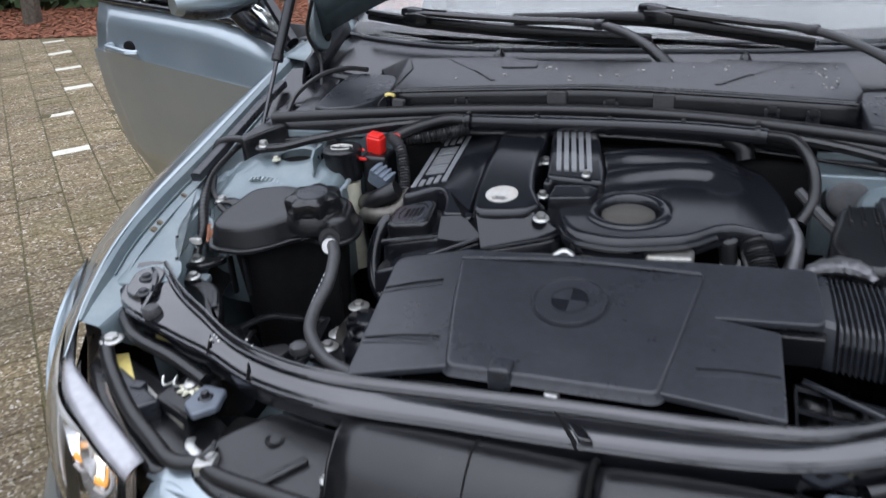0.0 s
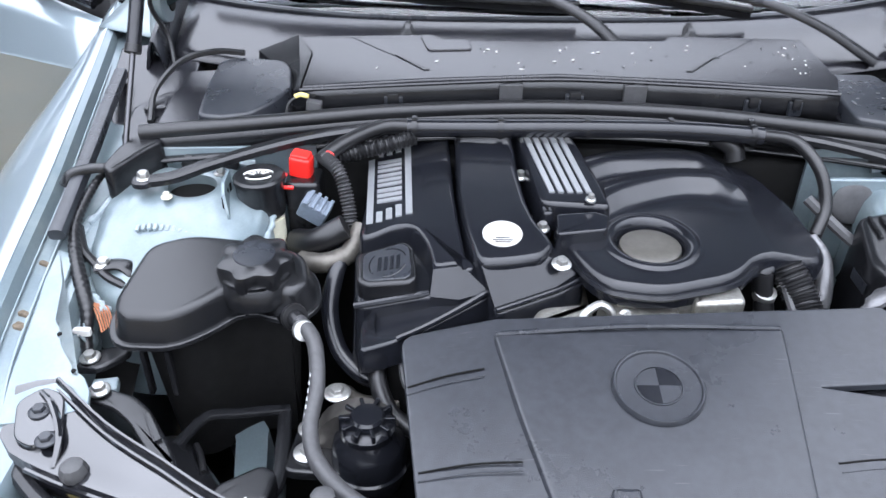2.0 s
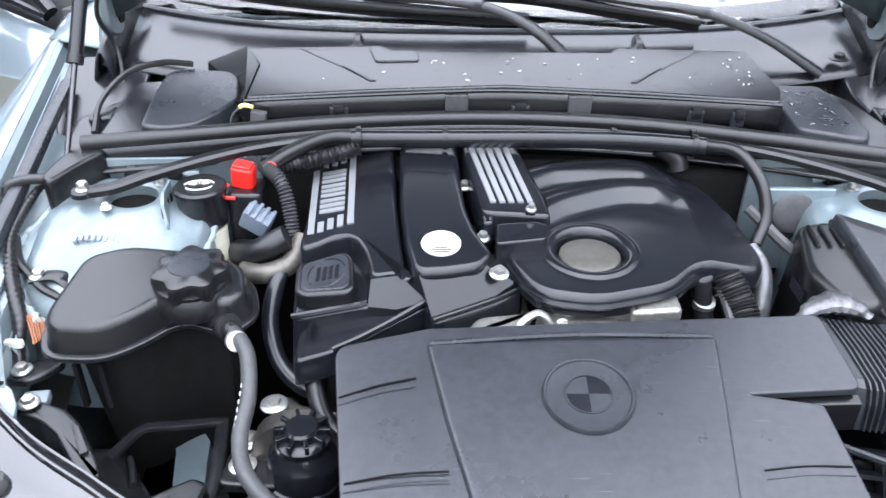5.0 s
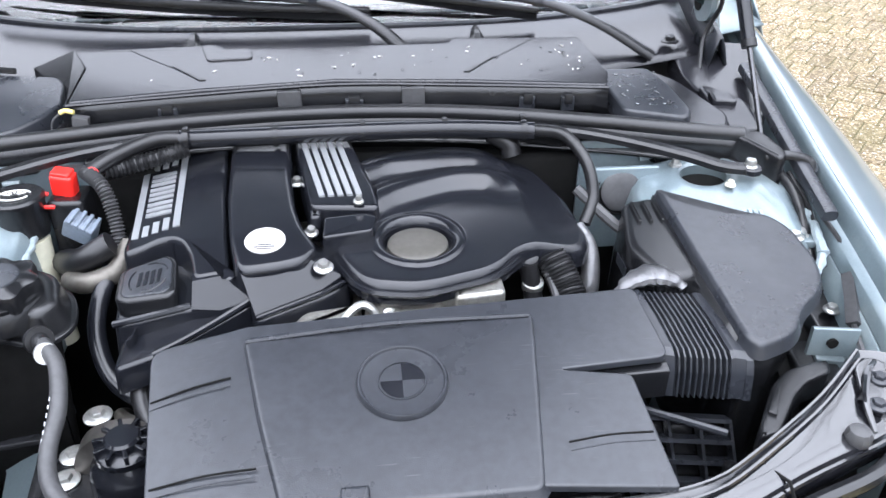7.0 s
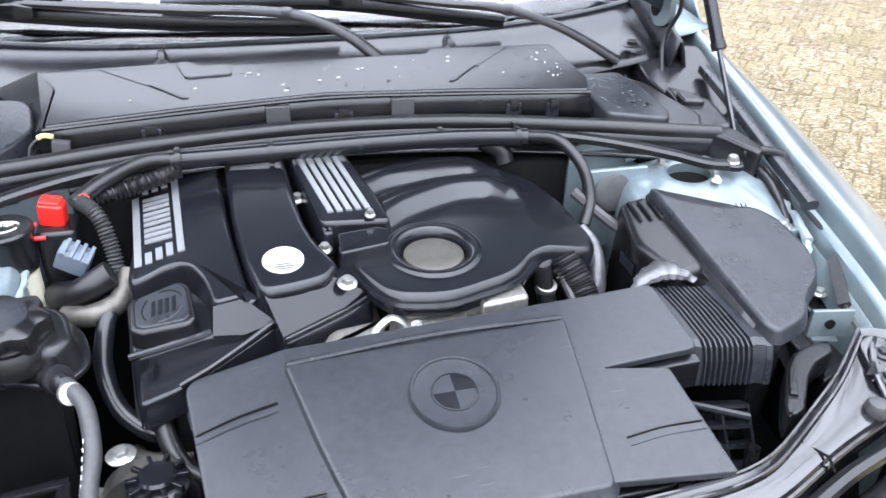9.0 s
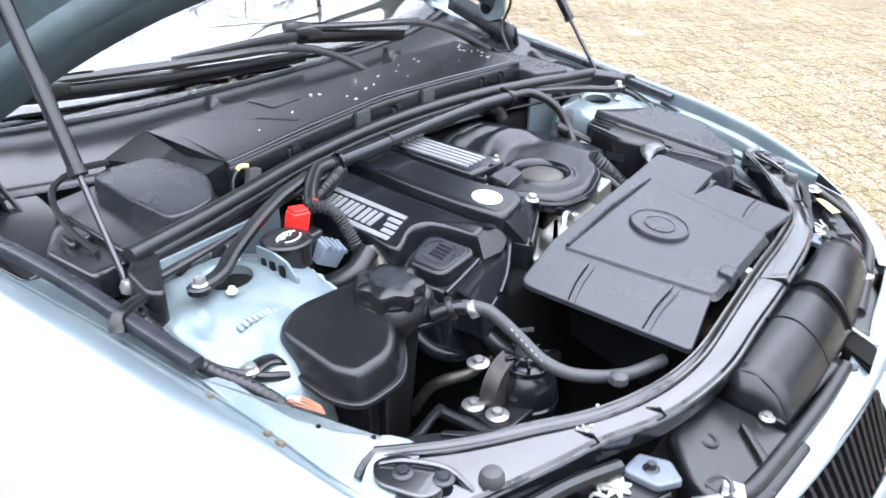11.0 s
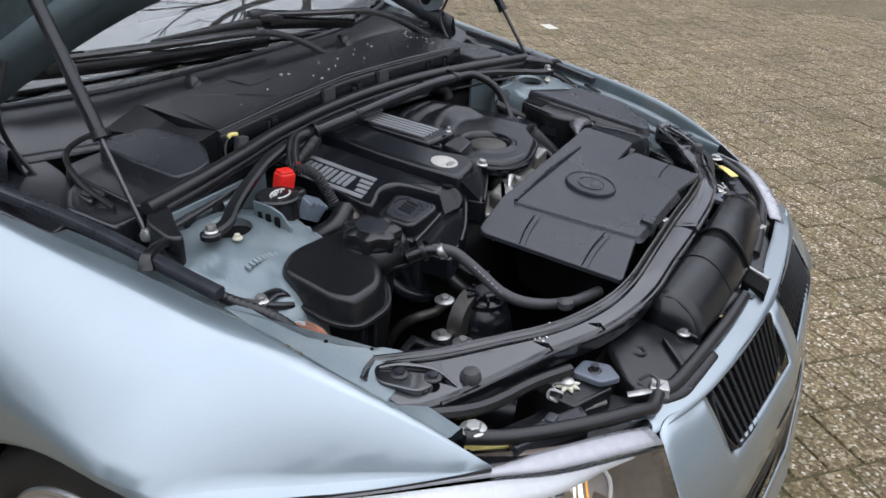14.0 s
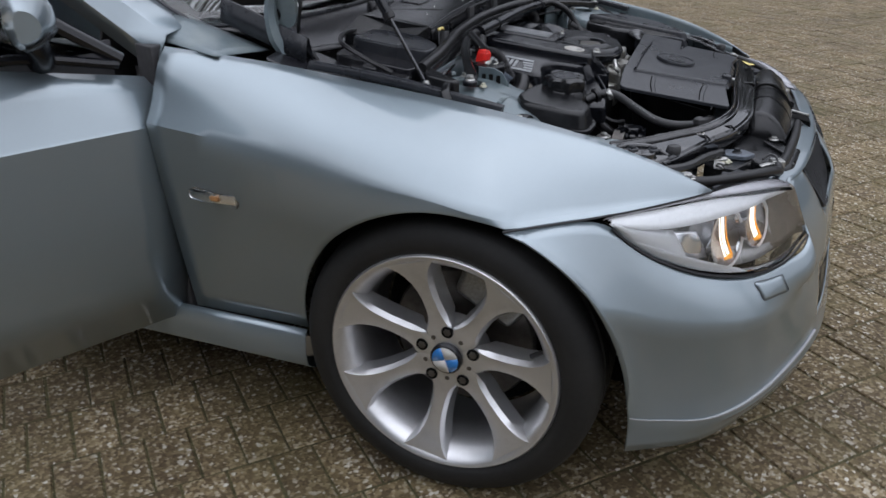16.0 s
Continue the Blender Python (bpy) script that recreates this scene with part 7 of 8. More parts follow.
part("terminal_block", slab([(-0.395, 0.06), (-0.345, 0.06), (-0.345, 0.115), (-0.395, 0.115)], 0.70, 0.806, 0.006, 0.01), PLASTIC, term)

# ---- wiring beside the engine ----
loom = thing("wiring_loom", (-0.32, 0.08, 0.66), "bundle of black sleeved wiring and hoses", "wiring")
part("sleeve", tube([(-0.215, 0.148, 0.838), (-0.250, 0.136, 0.832), (-0.290, 0.125, 0.826), (-0.325, 0.112, 0.822)], 0.011, 12, 8, ribs=0.0014, pitch=0.006), RUBBER, loom, "black corrugated sleeve")
part("braid", tube([(-0.345, 0.095, 0.835), (-0.318, 0.07, 0.822), (-0.305, 0.05, 0.785), (-0.30, 0.03, 0.745)], 0.009, 10, 8, ribs=0.002, pitch=0.005), HOSE, loom, "grey braided sleeve")
part("metal_pipe", tube([(-0.365, 0.0, 0.72), (-0.335, -0.02, 0.728), (-0.300, -0.005, 0.735), (-0.285, 0.03, 0.755)], 0.014, 12, 8), PIPE, loom, "dull metal pipe")
part("black_pipe", tube([(-0.380, 0.04, 0.725), (-0.345, 0.01, 0.745), (-0.305, 0.015, 0.765)], 0.018, 12), RUBBER, loom)
part("connector", tilted(slab([(-0.375, 0.042), (-0.335, 0.035), (-0.330, 0.062), (-0.370, 0.070)], 0.755, 0.785, 0.004, 0.004), (-0.35, 0.05, 0.77), 20, 25), CONNECT, loom, "blue-grey multi-pin connector")
for k in range(4):
    part("connector_rib", tilted(slab([(-0.371 + 0.010 * k, 0.040 - 0.002 * k), (-0.366 + 0.010 * k, 0.039 - 0.002 * k), (-0.361 + 0.010 * k, 0.069 - 0.002 * k), (-0.366 + 0.010 * k, 0.070 - 0.002 * k)], 0.782, 0.788, 0.001), (-0.35, 0.05, 0.77), 20, 25), CONNECT, loom)
part("white_clip", box(-0.338, -0.326, 0.10, 0.112, 0.822, 0.842, 0.002), CREAM, loom)
part("side_harness", tube([(-0.648, 0.085, 0.812), (-0.656, 0.056, 0.807), (-0.659, -0.012, 0.789), (-0.651, -0.051, 0.774), (-0.629, -0.100, 0.755), (-0.613, -0.133, 0.731), (-0.610, -0.160, 0.704), (-0.598, -0.190, 0.680)], [0.005, 0.006, 0.0065, 0.008, 0.009, 0.0095, 0.008, 0.007], 10, 8, ribs=0.0005, pitch=0.009), RUBBER, loom, "taped black harness")
for k in range(6):
    part("copper_wire", tube([(-0.614 + 0.0022 * k, -0.122 - 0.001 * k, 0.736), (-0.600 + 0.0024 * k, -0.138 + 0.0015 * k, 0.731 + 0.002 * (k % 2)), (-0.584 + 0.0016 * k, -0.166 + 0.003 * k, 0.722)], 0.0011, 5), COPPER, loom, "orange-brown wire")
part("side_harness", tube([(0.640, 0.072, 0.800), (0.646, 0.030, 0.787), (0.648, 0.005, 0.772), (0.645, -0.020, 0.757), (0.640, -0.10, 0.70)], 0.007, 10, 8), RUBBER, loom, "taped black harness")
part("cable_sheath", tube([(0.664, -0.118, 0.738), (0.655, -0.15, 0.722), (0.644, -0.182, 0.705)], 0.011, 4, smooth=False), HOSE, loom, "grey cable sheath")
part("release_cable", tube([(0.644, -0.18, 0.705), (0.622, -0.26, 0.69), (0.60, -0.30, 0.675), (0.58, -0.335, 0.665)], 0.004, 6), HOSE, loom)
part("release_cable", tube([(0.662, -0.030, 0.777), (0.669, -0.06, 0.765), (0.670, -0.085, 0.754), (0.664, -0.125, 0.736)], 0.0035, 6), RUBBER, loom)
part("side_harness", tube([(0.652, 0.060, 0.800), (0.657, 0.015, 0.782), (0.656, -0.034, 0.757), (0.648, -0.085, 0.73)], 0.004, 8, 8), RUBBER, loom, "taped black harness")
part("ledge_bolt", hexbolt((0.632, -0.036, 0.752), 0.0085, 0.010, washer=1.5), ZINC, car, "bright flange bolt")
part("ledge_bolt", hexbolt((0.646, -0.129, 0.690), 0.0075, 0.008, washer=1.5), ZINC, car, "bright flange bolt")
part("ledge_tab", slab([(0.612, -0.052), (0.650, -0.056), (0.655, -0.024), (0.640, -0.012), (0.615, -0.020)], 0.742, 0.753, 0.002, 0.006), BAY, car, "pale blue bracket tab")
part("side_bracket", slab([(0.618, -0.075), (0.668, -0.060), (0.672, -0.150), (0.622, -0.168)], 0.55, 0.686, 0.004, 0.01, 0, lambda x, y: 0.25 * (y + 0.1)), PLASTIC, car, "black plastic bracket beside the filter box")
part("drilled_plate", slab([(0.612, -0.150), (0.648, -0.156), (0.640, -0.195), (0.604, -0.186)], 0.640, 0.655, 0.002, 0.004), BAY, car, "pale blue drilled plate")
part("plate_hole", turned([(0.007, 0), (0.007, 0.0165), (0.003, 0.017)], Matrix.Translation((0.627, -0.172, 0.640)), 16), DARK, car)
for k in range(3):
    part("copper_wire", tube([(0.50 + 0.008 * k, -0.33, 0.60), (0.515 + 0.008 * k, -0.34, 0.615), (0.53 + 0.008 * k, -0.335, 0.605)], 0.0022, 5), COPPER, loom, "orange-brown wire")
part("left_plate", slab([(0.576, -0.202), (0.632, -0.212), (0.632, -0.206), (0.576, -0.196)], 0.678, 0.720, 0.002), BAY, car, "pale blue tab with a hole")
part("tab_hole", turned([(0.007, 0), (0.007, 0.0105)], Matrix.Translation((0.602, -0.1995, 0.699)) @ pose(0, 0, 0, 90, 0, 0), 12), DARK, car)
part("left_bolt", hexbolt((0.600, -0.14, 0.735), 0.008, 0.008), ZINC, car)
part("left_bolt", hexbolt((0.610, -0.06, 0.765), 0.008, 0.008), ZINC, car)

# ---- strut braces ----
def brace(sx):
    ob = thing("strut_brace", (sx * 0.55, 0.08, 0.81), "black steel brace bolted to the suspension turret", "strut brace", "braces under the scuttle")
    pts = [(sx * 0.585, 0.043, 0.817), (sx * 0.545, 0.050, 0.820), (sx * 0.50, 0.075, 0.827), (sx * 0.43, 0.108, 0.836), (sx * 0.36, 0.136, 0.842), (sx * 0.28, 0.158, 0.846)]
    line = curve_of(pts, 6)
    rings = []
    for i, p in enumerate(line):
        w = 0.010
        d = (line[min(i + 1, len(line) - 1)] - line[max(0, i - 1)]).normalized()
        s = Vector((0, 0, 1)).cross(d).normalized()
        rings.append([p + s * w - Vector((0, 0, 0.005)), p + s * w + Vector((0, 0, 0.003)), p + s * w * 0.6 + Vector((0, 0, 0.007)), p - s * w * 0.6 + Vector((0, 0, 0.007)), p - s * w + Vector((0, 0, 0.003)), p - s * w - Vector((0, 0, 0.005))])
    part("brace_bar", ringed(bmesh.new(), rings), PLASTIC, ob, "pressed black bar")
    part("brace_eye", turned([(0.0155, -0.005), (0.0155, 0.002), (0.013, 0.004), (0.008, 0.004)], Matrix.Translation((sx * 0.583, 0.043, 0.818)), 20), SMOOTHPL, ob)
    part("brace_bolt", hexbolt((sx * 0.581, 0.043, 0.822), 0.0080, 0.011, washer=1.3), ZINC, ob, "bright hexagon bolt")
    return ob


brace(-1)
brace(1)

# ---- scuttle seal and cable duct ----
seal = thing("scuttle_seal", (0, 0.20, 0.80), "black plastic bulkhead rail with a rubber bonnet seal along it", "rubber seal")
RAIL = [(-0.612, 0.138, 0.846), (-0.50, 0.146, 0.853), (-0.399, 0.163, 0.856), (-0.241, 0.196, 0.857), (-0.025, 0.210, 0.859), (0.184, 0.194, 0.858), (0.38, 0.155, 0.852), (0.50, 0.132, 0.844), (0.600, 0.120, 0.836)]
part("seal_bead", tube(RAIL, 0.0118, 12, 8), RUBBER, seal, "rubber bead")
part("rail_wall", sheet(lambda u, v: curve_of(RAIL, 6)[round(u * 48)] + Vector((0, -0.004 + 0.008 * v, -0.006 - 0.050 * v)), 48, 3), PLASTIC, seal, "black rail", thick=0.006)
part("rail_lip", sheet(lambda u, v: curve_of(RAIL, 6)[round(u * 48)] + Vector((0, -0.006 - 0.016 * v, -0.034 - 0.004 * v)), 48, 2), PLASTIC, seal, thick=0.004)
for sx in (-1, 1):
    part("rail_end", slab([(sx * 0.60, 0.150), (sx * 0.635, 0.115), (sx * 0.645, 0.06), (sx * 0.628, 0.045), (sx * 0.600, 0.095), (sx * 0.575, 0.130)], 0.775, 0.838, 0.006, 0.012, 0, lambda x, y: 0.12 * (y - 0.1)), PLASTIC, seal, "black corner moulding")
    dx = -0.012 if sx > 0 else 0.0
    part("wing_clip", strap([(sx * 0.628 + dx, 0.072, 0.822), (sx * 0.660 + dx, 0.064, 0.826), (sx * 0.686 + dx, 0.056, 0.821), (sx * 0.694 + dx, 0.050, 0.806)], [0.008, 0.008, 0.011], [0.006, 0.006, 0.009], 5), PLASTIC, seal, "black clip over the wing ledge")
    bar = [(sx * x + dx, y, z) for x, y, z in ((0.668, -0.056, 0.792), (0.675, 0.03, 0.809), (0.683, 0.13, 0.829), (0.693, 0.22, 0.845), (0.708, 0.34, 0.860))]
    part("wing_seal", strap(bar, [0.0105], [0.0085], 6), GREYPL, seal, "black plastic strip along the wing ledge")
duct = thing("cable_duct", (0.03, 0.15, 0.83), "black cable duct running below the scuttle rail", "cable duct")
DUCT = [(-0.225, 0.158, 0.848), (-0.10, 0.152, 0.851), (0.05, 0.150, 0.853), (0.18, 0.147, 0.852), (0.285, 0.138, 0.848)]
part("duct_tube", tube(DUCT, 0.0135, 12, 6), SMOOTHPL, duct, "straight black duct")
part("feed_hose", tube([(-0.215, 0.158, 0.850), (-0.262, 0.155, 0.850), (-0.312, 0.120, 0.842), (-0.345, 0.088, 0.830)], 0.011, 10, 8), RUBBER, duct)
part("end_hose", tube([(0.285, 0.138, 0.850), (0.325, 0.115, 0.850), (0.350, 0.075, 0.825), (0.356, 0.045, 0.785), (0.340, 0.02, 0.755)], 0.009, 10, 8), RUBBER, duct, "black hose curving down")
part("drop_elbow", tube([(0.225, 0.160, 0.838), (0.250, 0.152, 0.824), (0.256, 0.146, 0.806)], 0.015, 12, 6), RUBBER, duct)
part("lower_hose", tube([(0.335, 0.06, 0.79), (0.375, 0.02, 0.76), (0.40, 0.0, 0.745)], 0.008, 8, 6), HOSE, duct)
for x in (-0.215, -0.09, 0.035, 0.155, 0.270):
    part("duct_clip", turned([(0.0155, -0.004), (0.0165, 0), (0.0155, 0.004)], Matrix.Translation((x, 0.1525 if x < 0.2 else 0.140, 0.851 if x < 0.2 else 0.849)) @ pose(0, 0, 0, 0, 90, 0), 14), PLASTIC, duct)
    part("clip_tab", box(x - 0.004, x + 0.004, 0.146, 0.158, 0.862, 0.868, 0.001), PLASTIC, duct)

# ---- cabin filter housing across the scuttle ----
filt = thing("cabin_filter_housing", (0, 0.28, 0.84), "dusty black plastic cabin filter housing scattered with pale specks", "filter housing")
HOUS = [(-0.387, 0.212), (-0.20, 0.230), (0.0, 0.240), (0.20, 0.230), (0.412, 0.210), (0.425, 0.25), (0.405, 0.372), (0.192, 0.374), (0.180, 0.357), (-0.17, 0.357), (-0.19, 0.375), (-0.415, 0.373), (-0.384, 0.313)]
def hous_lift(x, y):
    return 0.15 * (y - 0.24) - 0.006 * abs(x) / 0.4
top_ob = part("housing_lid", slab(HOUS, 0.850, 0.899, 0.003, 0.005, 0.002, hous_lift), COWLPL, filt, "dusty grey-black lid")
FRONTLINE = [(-0.389, 0.2095), (-0.20, 0.2275), (0.0, 0.2375), (0.20, 0.2275), (0.414, 0.2075)]
part("front_ledge", sheet(lambda u, v: Vector((*curve_of([(x, y, 0) for x, y in FRONTLINE], 6)[round(u * 24)].xy, 0.852 + 0.040 * v)) + Vector((0, -0.004 * (1 - v), -0.006 * abs(2 * u - 1))), 24, 3), PLASTIC, filt, "front edge moulding", thick=0.002)
part("ledge_line", tube([(x, y - 0.002, 0.8935 - 0.0085 * abs(x) / 0.4) for x, y in FRONTLINE], 0.0022, 6, 8), COWLPL, filt)
for sx in (-1, 1):
    part("lid_fold", slab([(sx * 0.248, 0.302), (sx * 0.252, 0.304), (sx * 0.205, 0.256), (sx * 0.196, 0.258)], 0.893, 0.9005, 0.0008, 0, 0, hous_lift), PLASTIC, top_ob)
    part("lid_crease", tube([(sx * x, y, 0.8985 + hous_lift(x, y)) for x, y in ((0.252, 0.303), (0.29, 0.335), (0.325, 0.366))], 0.0016, 6, 3), COWLPL, top_ob)
part("raised_field", slab([(-0.135, 0.352), (-0.13, 0.318), (-0.20, 0.316), (-0.215, 0.368), (-0.195, 0.370), (-0.178, 0.352)], 0.896, 0.9018, 0.0015, 0.008, 0, hous_lift), COWLPL, top_ob)
for x, w in ((-0.072, 0.0175), (0.115, 0.0175), (-0.25, 0.014), (0.025, 0.014), (0.29, 0.012), (0.352, 0.010)):
    y = 0.238 - 0.165 * x * x
    big = w > 0.017
    # big clips in a paler grey for the sky light on their tops
    part("clip", slab([(x - w, y - 0.013), (x + w, y - 0.013), (x + w, y + 0.003), (x - w, y + 0.003)], 0.850, 0.889 if big else 0.872, 0.002, 0.002), HOSE if big else GREYPL, filt, "plastic clip")
    if not big:
        part("clip_tongue", box(x - 0.6 * w, x + 0.6 * w, y - 0.017, y - 0.008, 0.862, 0.878, 0.001), PLASTIC, filt)
part("screw_dot", turned([(0.004, 0), (0.004, 0.001)], Matrix.Translation((-0.355, 0.245, 0.8885)), 10), DARK, filt)
part("end_funnel", ringed(bmesh.new(), [[(-0.392, 0.216, 0.835), (-0.41, 0.373, 0.835), (-0.414, 0.374, 0.914), (-0.385, 0.313, 0.905), (-0.389, 0.216, 0.888)], [(-0.425, 0.26, 0.83), (-0.49, 0.378, 0.83), (-0.485, 0.380, 0.885), (-0.44, 0.33, 0.872), (-0.425, 0.265, 0.850)]]), PLASTIC, filt, "black funnel end", 15)
random.seed(4)
for k in range(64):
    spread = random.random()
    x = 0.39 - 0.50 * spread**2.6 if k < 54 else random.uniform(-0.30, 0.3)
    y = random.uniform(0.250, 0.350)
    s = random.uniform(0.0011, 0.0032)
    b = bmesh.new()
    turn = pose(0, 0, 0, 0, 0, random.uniform(0, 180))
    ring = [turn @ Vector((s * q * math.cos(a), s * random.uniform(0.3, 0.6) * math.sin(a), 0)) for a, q in ((0, 1.3), (1, 1), (2.2, 0.9), (3.3, 1.3), (4.4, 0.8), (5.4, 1))]
    z = 0.8988 + hous_lift(x, y)
    ringed(b, [[(x + v.x, y + v.y, z)for v in ring], [(x + v.x, y + v.y, z + 0.0012) for v in ring]])
    if k % 5 < 2:
        petal = part("petal", b, WHITE)
        tagged(petal, "small pale speck on the filter housing", "petal", "petals on the housing")
    else:
        b.free()
        drop = part("water_drop", turned([(s, 0), (s * 0.9, s * 0.3), (s * 0.55, s * 0.55), (s * 0.1, s * 0.62)], Matrix.Translation((x, y, z)), 12), WATER)
        tagged(drop, "clear water drop standing on the filter housing", "water drop", "drops on the housing")


def side_box(sx):
    ob = thing("scuttle_box", (sx * 0.50, 0.25, 0.82), "black plastic box on the scuttle beside the filter housing" if sx < 0 else "black plastic scuttle box covered in water drops", "plastic box", "scuttle boxes")
    lift = lambda x, y: 0.12 * (y - 0.25)
    LID = [(0.534, 0.160), (0.540, 0.25), (0.538, 0.330), (0.506, 0.343), (0.435, 0.334), (0.419, 0.310), (0.408, 0.244), (0.423, 0.208), (0.457, 0.166), (0.500, 0.155)] if sx < 0 else [(0.430, 0.172), (0.520, 0.140), (0.534, 0.162), (0.525, 0.25), (0.508, 0.306), (0.431, 0.308), (0.419, 0.290)]
    BASE = [(0.604, 0.165), (0.604, 0.30), (0.594, 0.347), (0.52, 0.355), (0.42, 0.335), (0.404, 0.24), (0.42, 0.19), (0.455, 0.152)] if sx < 0 else [(0.43, 0.155), (0.585, 0.142), (0.604, 0.182), (0.562, 0.302), (0.523, 0.345), (0.425, 0.33), (0.412, 0.28)]
    part("box_lid", slab([(sx * x, y) for x, y in LID], 0.838, 0.876 if sx < 0 else 0.872, 0.005, 0.012, 0.004, lift, steps=4), GREYPL, ob, "rounded black lid")
    part("box_base", slab([(sx * x, y) for x, y in BASE], 0.79, 0.850, 0.004, 0.014, 0.003, lift), COWLPL, ob, "black base")
    part("outer_tray", slab([(sx * 0.600, 0.160), (sx * 0.655, 0.160), (sx * 0.664, 0.25), (sx * 0.625, 0.30), (sx * 0.603, 0.31)], 0.79, 0.832, 0.006, 0.012, 0, lambda x, y: 0.12 * (y - 0.2)), COWLPL, ob, "grey outer tray")
    part("tray_step", slab([(sx * 0.602, 0.235), (sx * 0.640, 0.228), (sx * 0.636, 0.262), (sx * 0.604, 0.272)], 0.82, 0.842, 0.004, 0.008, 0, lambda x, y: 0.12 * (y - 0.2)), COWLPL, ob)
    if sx < 0:
        part("box_cable", tube([(sx * 0.62, 0.20, 0.835), (sx * 0.625, 0.26, 0.862), (sx * 0.60, 0.325, 0.885), (sx * 0.55, 0.345, 0.895), (sx * 0.50, 0.345, 0.893)], 0.005, 6, 6), RUBBER, ob, "black cable")
    if sx > 0:
        random.seed(9)
        for _ in range(42):
            x, y = random.uniform(0.435, 0.515), random.uniform(0.18, 0.29)
            r = random.uniform(0.0012, 0.0042)
            part("water_drop", turned([(r, 0), (r * 0.85, r * 0.12), (r * 0.5, r * 0.2), (r * 0.1, r * 0.22)], Matrix.Translation((x, y, 0.8722 + lift(x, y))), 14), WATER, ob)
    return ob


side_box(-1)
side_box(1)
sensor = thing("sensor_plug", (-0.385, 0.185, 0.85), "small grey sensor plug with a yellow tip on a thin wire", "sensor")
part("plug", tilted(box(-0.378, -0.355, 0.178, 0.192, 0.848, 0.878, 0.002), (-0.366, 0.185, 0.86), 0, 10), HOSE, sensor)
part("yellow_tip", tube([(-0.372, 0.186, 0.884), (-0.384, 0.188, 0.886), (-0.392, 0.188, 0.883)], 0.0035, 8), YELLOW, sensor, "yellow tip")
part("thin_wire", tube([(-0.388, 0.188, 0.885), (-0.403, 0.184, 0.872), (-0.408, 0.180, 0.850)], 0.0018, 6), HOSE, sensor)

# ---- front crossmember ----
beam = thing("front_crossmember", (0, -0.44, 0.62), "glossy black front crossmember sweeping between the wings", "crossmember")
BACK = [(-0.642, (-0.262, 0.717)), (-0.60, (-0.250, 0.717)), (-0.55, (-0.294, 0.713)), (-0.50, (-0.330, 0.711)), (-0.45, (-0.360, 0.708)), (-0.39, (-0.398, 0.7045)), (-0.335, (-0.424, 0.7045)), (-0.26, (-0.445, 0.7045)),
        (-0.18, (-0.452, 0.7045)), (-0.067, (-0.446, 0.7045)), (0.10, (-0.436, 0.7045)), (0.25, (-0.430, 0.7045)), (0.36, (-0.414, 0.7045)), (0.45, (-0.362, 0.7045)), (0.50, (-0.330, 0.708)), (0.55, (-0.294, 0.711)), (0.60, (-0.250, 0.716)), (0.642, (-0.262, 0.716))]
FRONT = [(-0.650, (-0.318, 0.708)), (-0.615, (-0.352, 0.704)), (-0.47, (-0.410, 0.702)), (-0.41, (-0.428, 0.699)), (-0.322, (-0.470, 0.7005)), (-0.24, (-0.490, 0.7005)), (-0.16, (-0.498, 0.7005)), (-0.05, (-0.494, 0.7005)),
         (0.10, (-0.490, 0.7005)), (0.325, (-0.469, 0.7005)), (0.47, (-0.410, 0.7020)), (0.615, (-0.352, 0.7020)), (0.650, (-0.318, 0.700))]
xs_beam = [-0.642 + 1.284 * k / 64 for k in range(65)]
rings = []
for x in xs_beam:
    (yb, zb), (yf, zf) = along(BACK, x), along(FRONT, x)
    rings.append([(x, yb, zb - 0.03), (x, yb - 0.001, zb + 0.007), (x, yb - 0.005, zb + 0.010), (x, yb - 0.010, zb + 0.006), (x, yb - 0.014, zb), (x, (yb + yf) / 2, (zb + zf) / 2 + 0.001), (x, yf + 0.014, zf + 0.0005), (x, yf + 0.006, zf - 0.002), (x, yf + 0.001, zf - 0.009), (x, yf, zf - 0.018), (x, yf + 0.002, zf - 0.035), (x, yf + 0.02, zf - 0.038), (x, yb - 0.02, zb - 0.036)])
GLOSS = material("gloss_black_steel", (0.008, 0.0084, 0.0105), 0.12, 0, 0.15, 60, 0.05, 300, stain=0.3, stain_scale=16, stain_colour=(0.018, 0.018, 0.020), spec=0.9, coat=0.7)
part("beam", ringed(bmesh.new(), rings), GLOSS, beam, "glossy black pressed beam", 18)
for off, lift_z in ((0.004, 0.0095), (0.013, 0.0030)):
    lip = []
    for k in range(33):
        x = -0.60 + 1.2 * k / 32
        yb, zb = along(BACK, x)
        lip.append((x, yb - off, zb + lift_z))
    part("back_lip", tube(lip, 0.0026, 6, 2), GLOSS, beam, "raised black lip")
edge_lip = [(x, y + 0.001, z - 0.009) for x, (y, z) in [(-0.60 + 1.2 * k / 32, along(FRONT, -0.60 + 1.2 * k / 32)) for k in range(33)]]
part("front_lip", tube(edge_lip, 0.0032, 6, 2), GLOSS, beam, "rolled front edge")
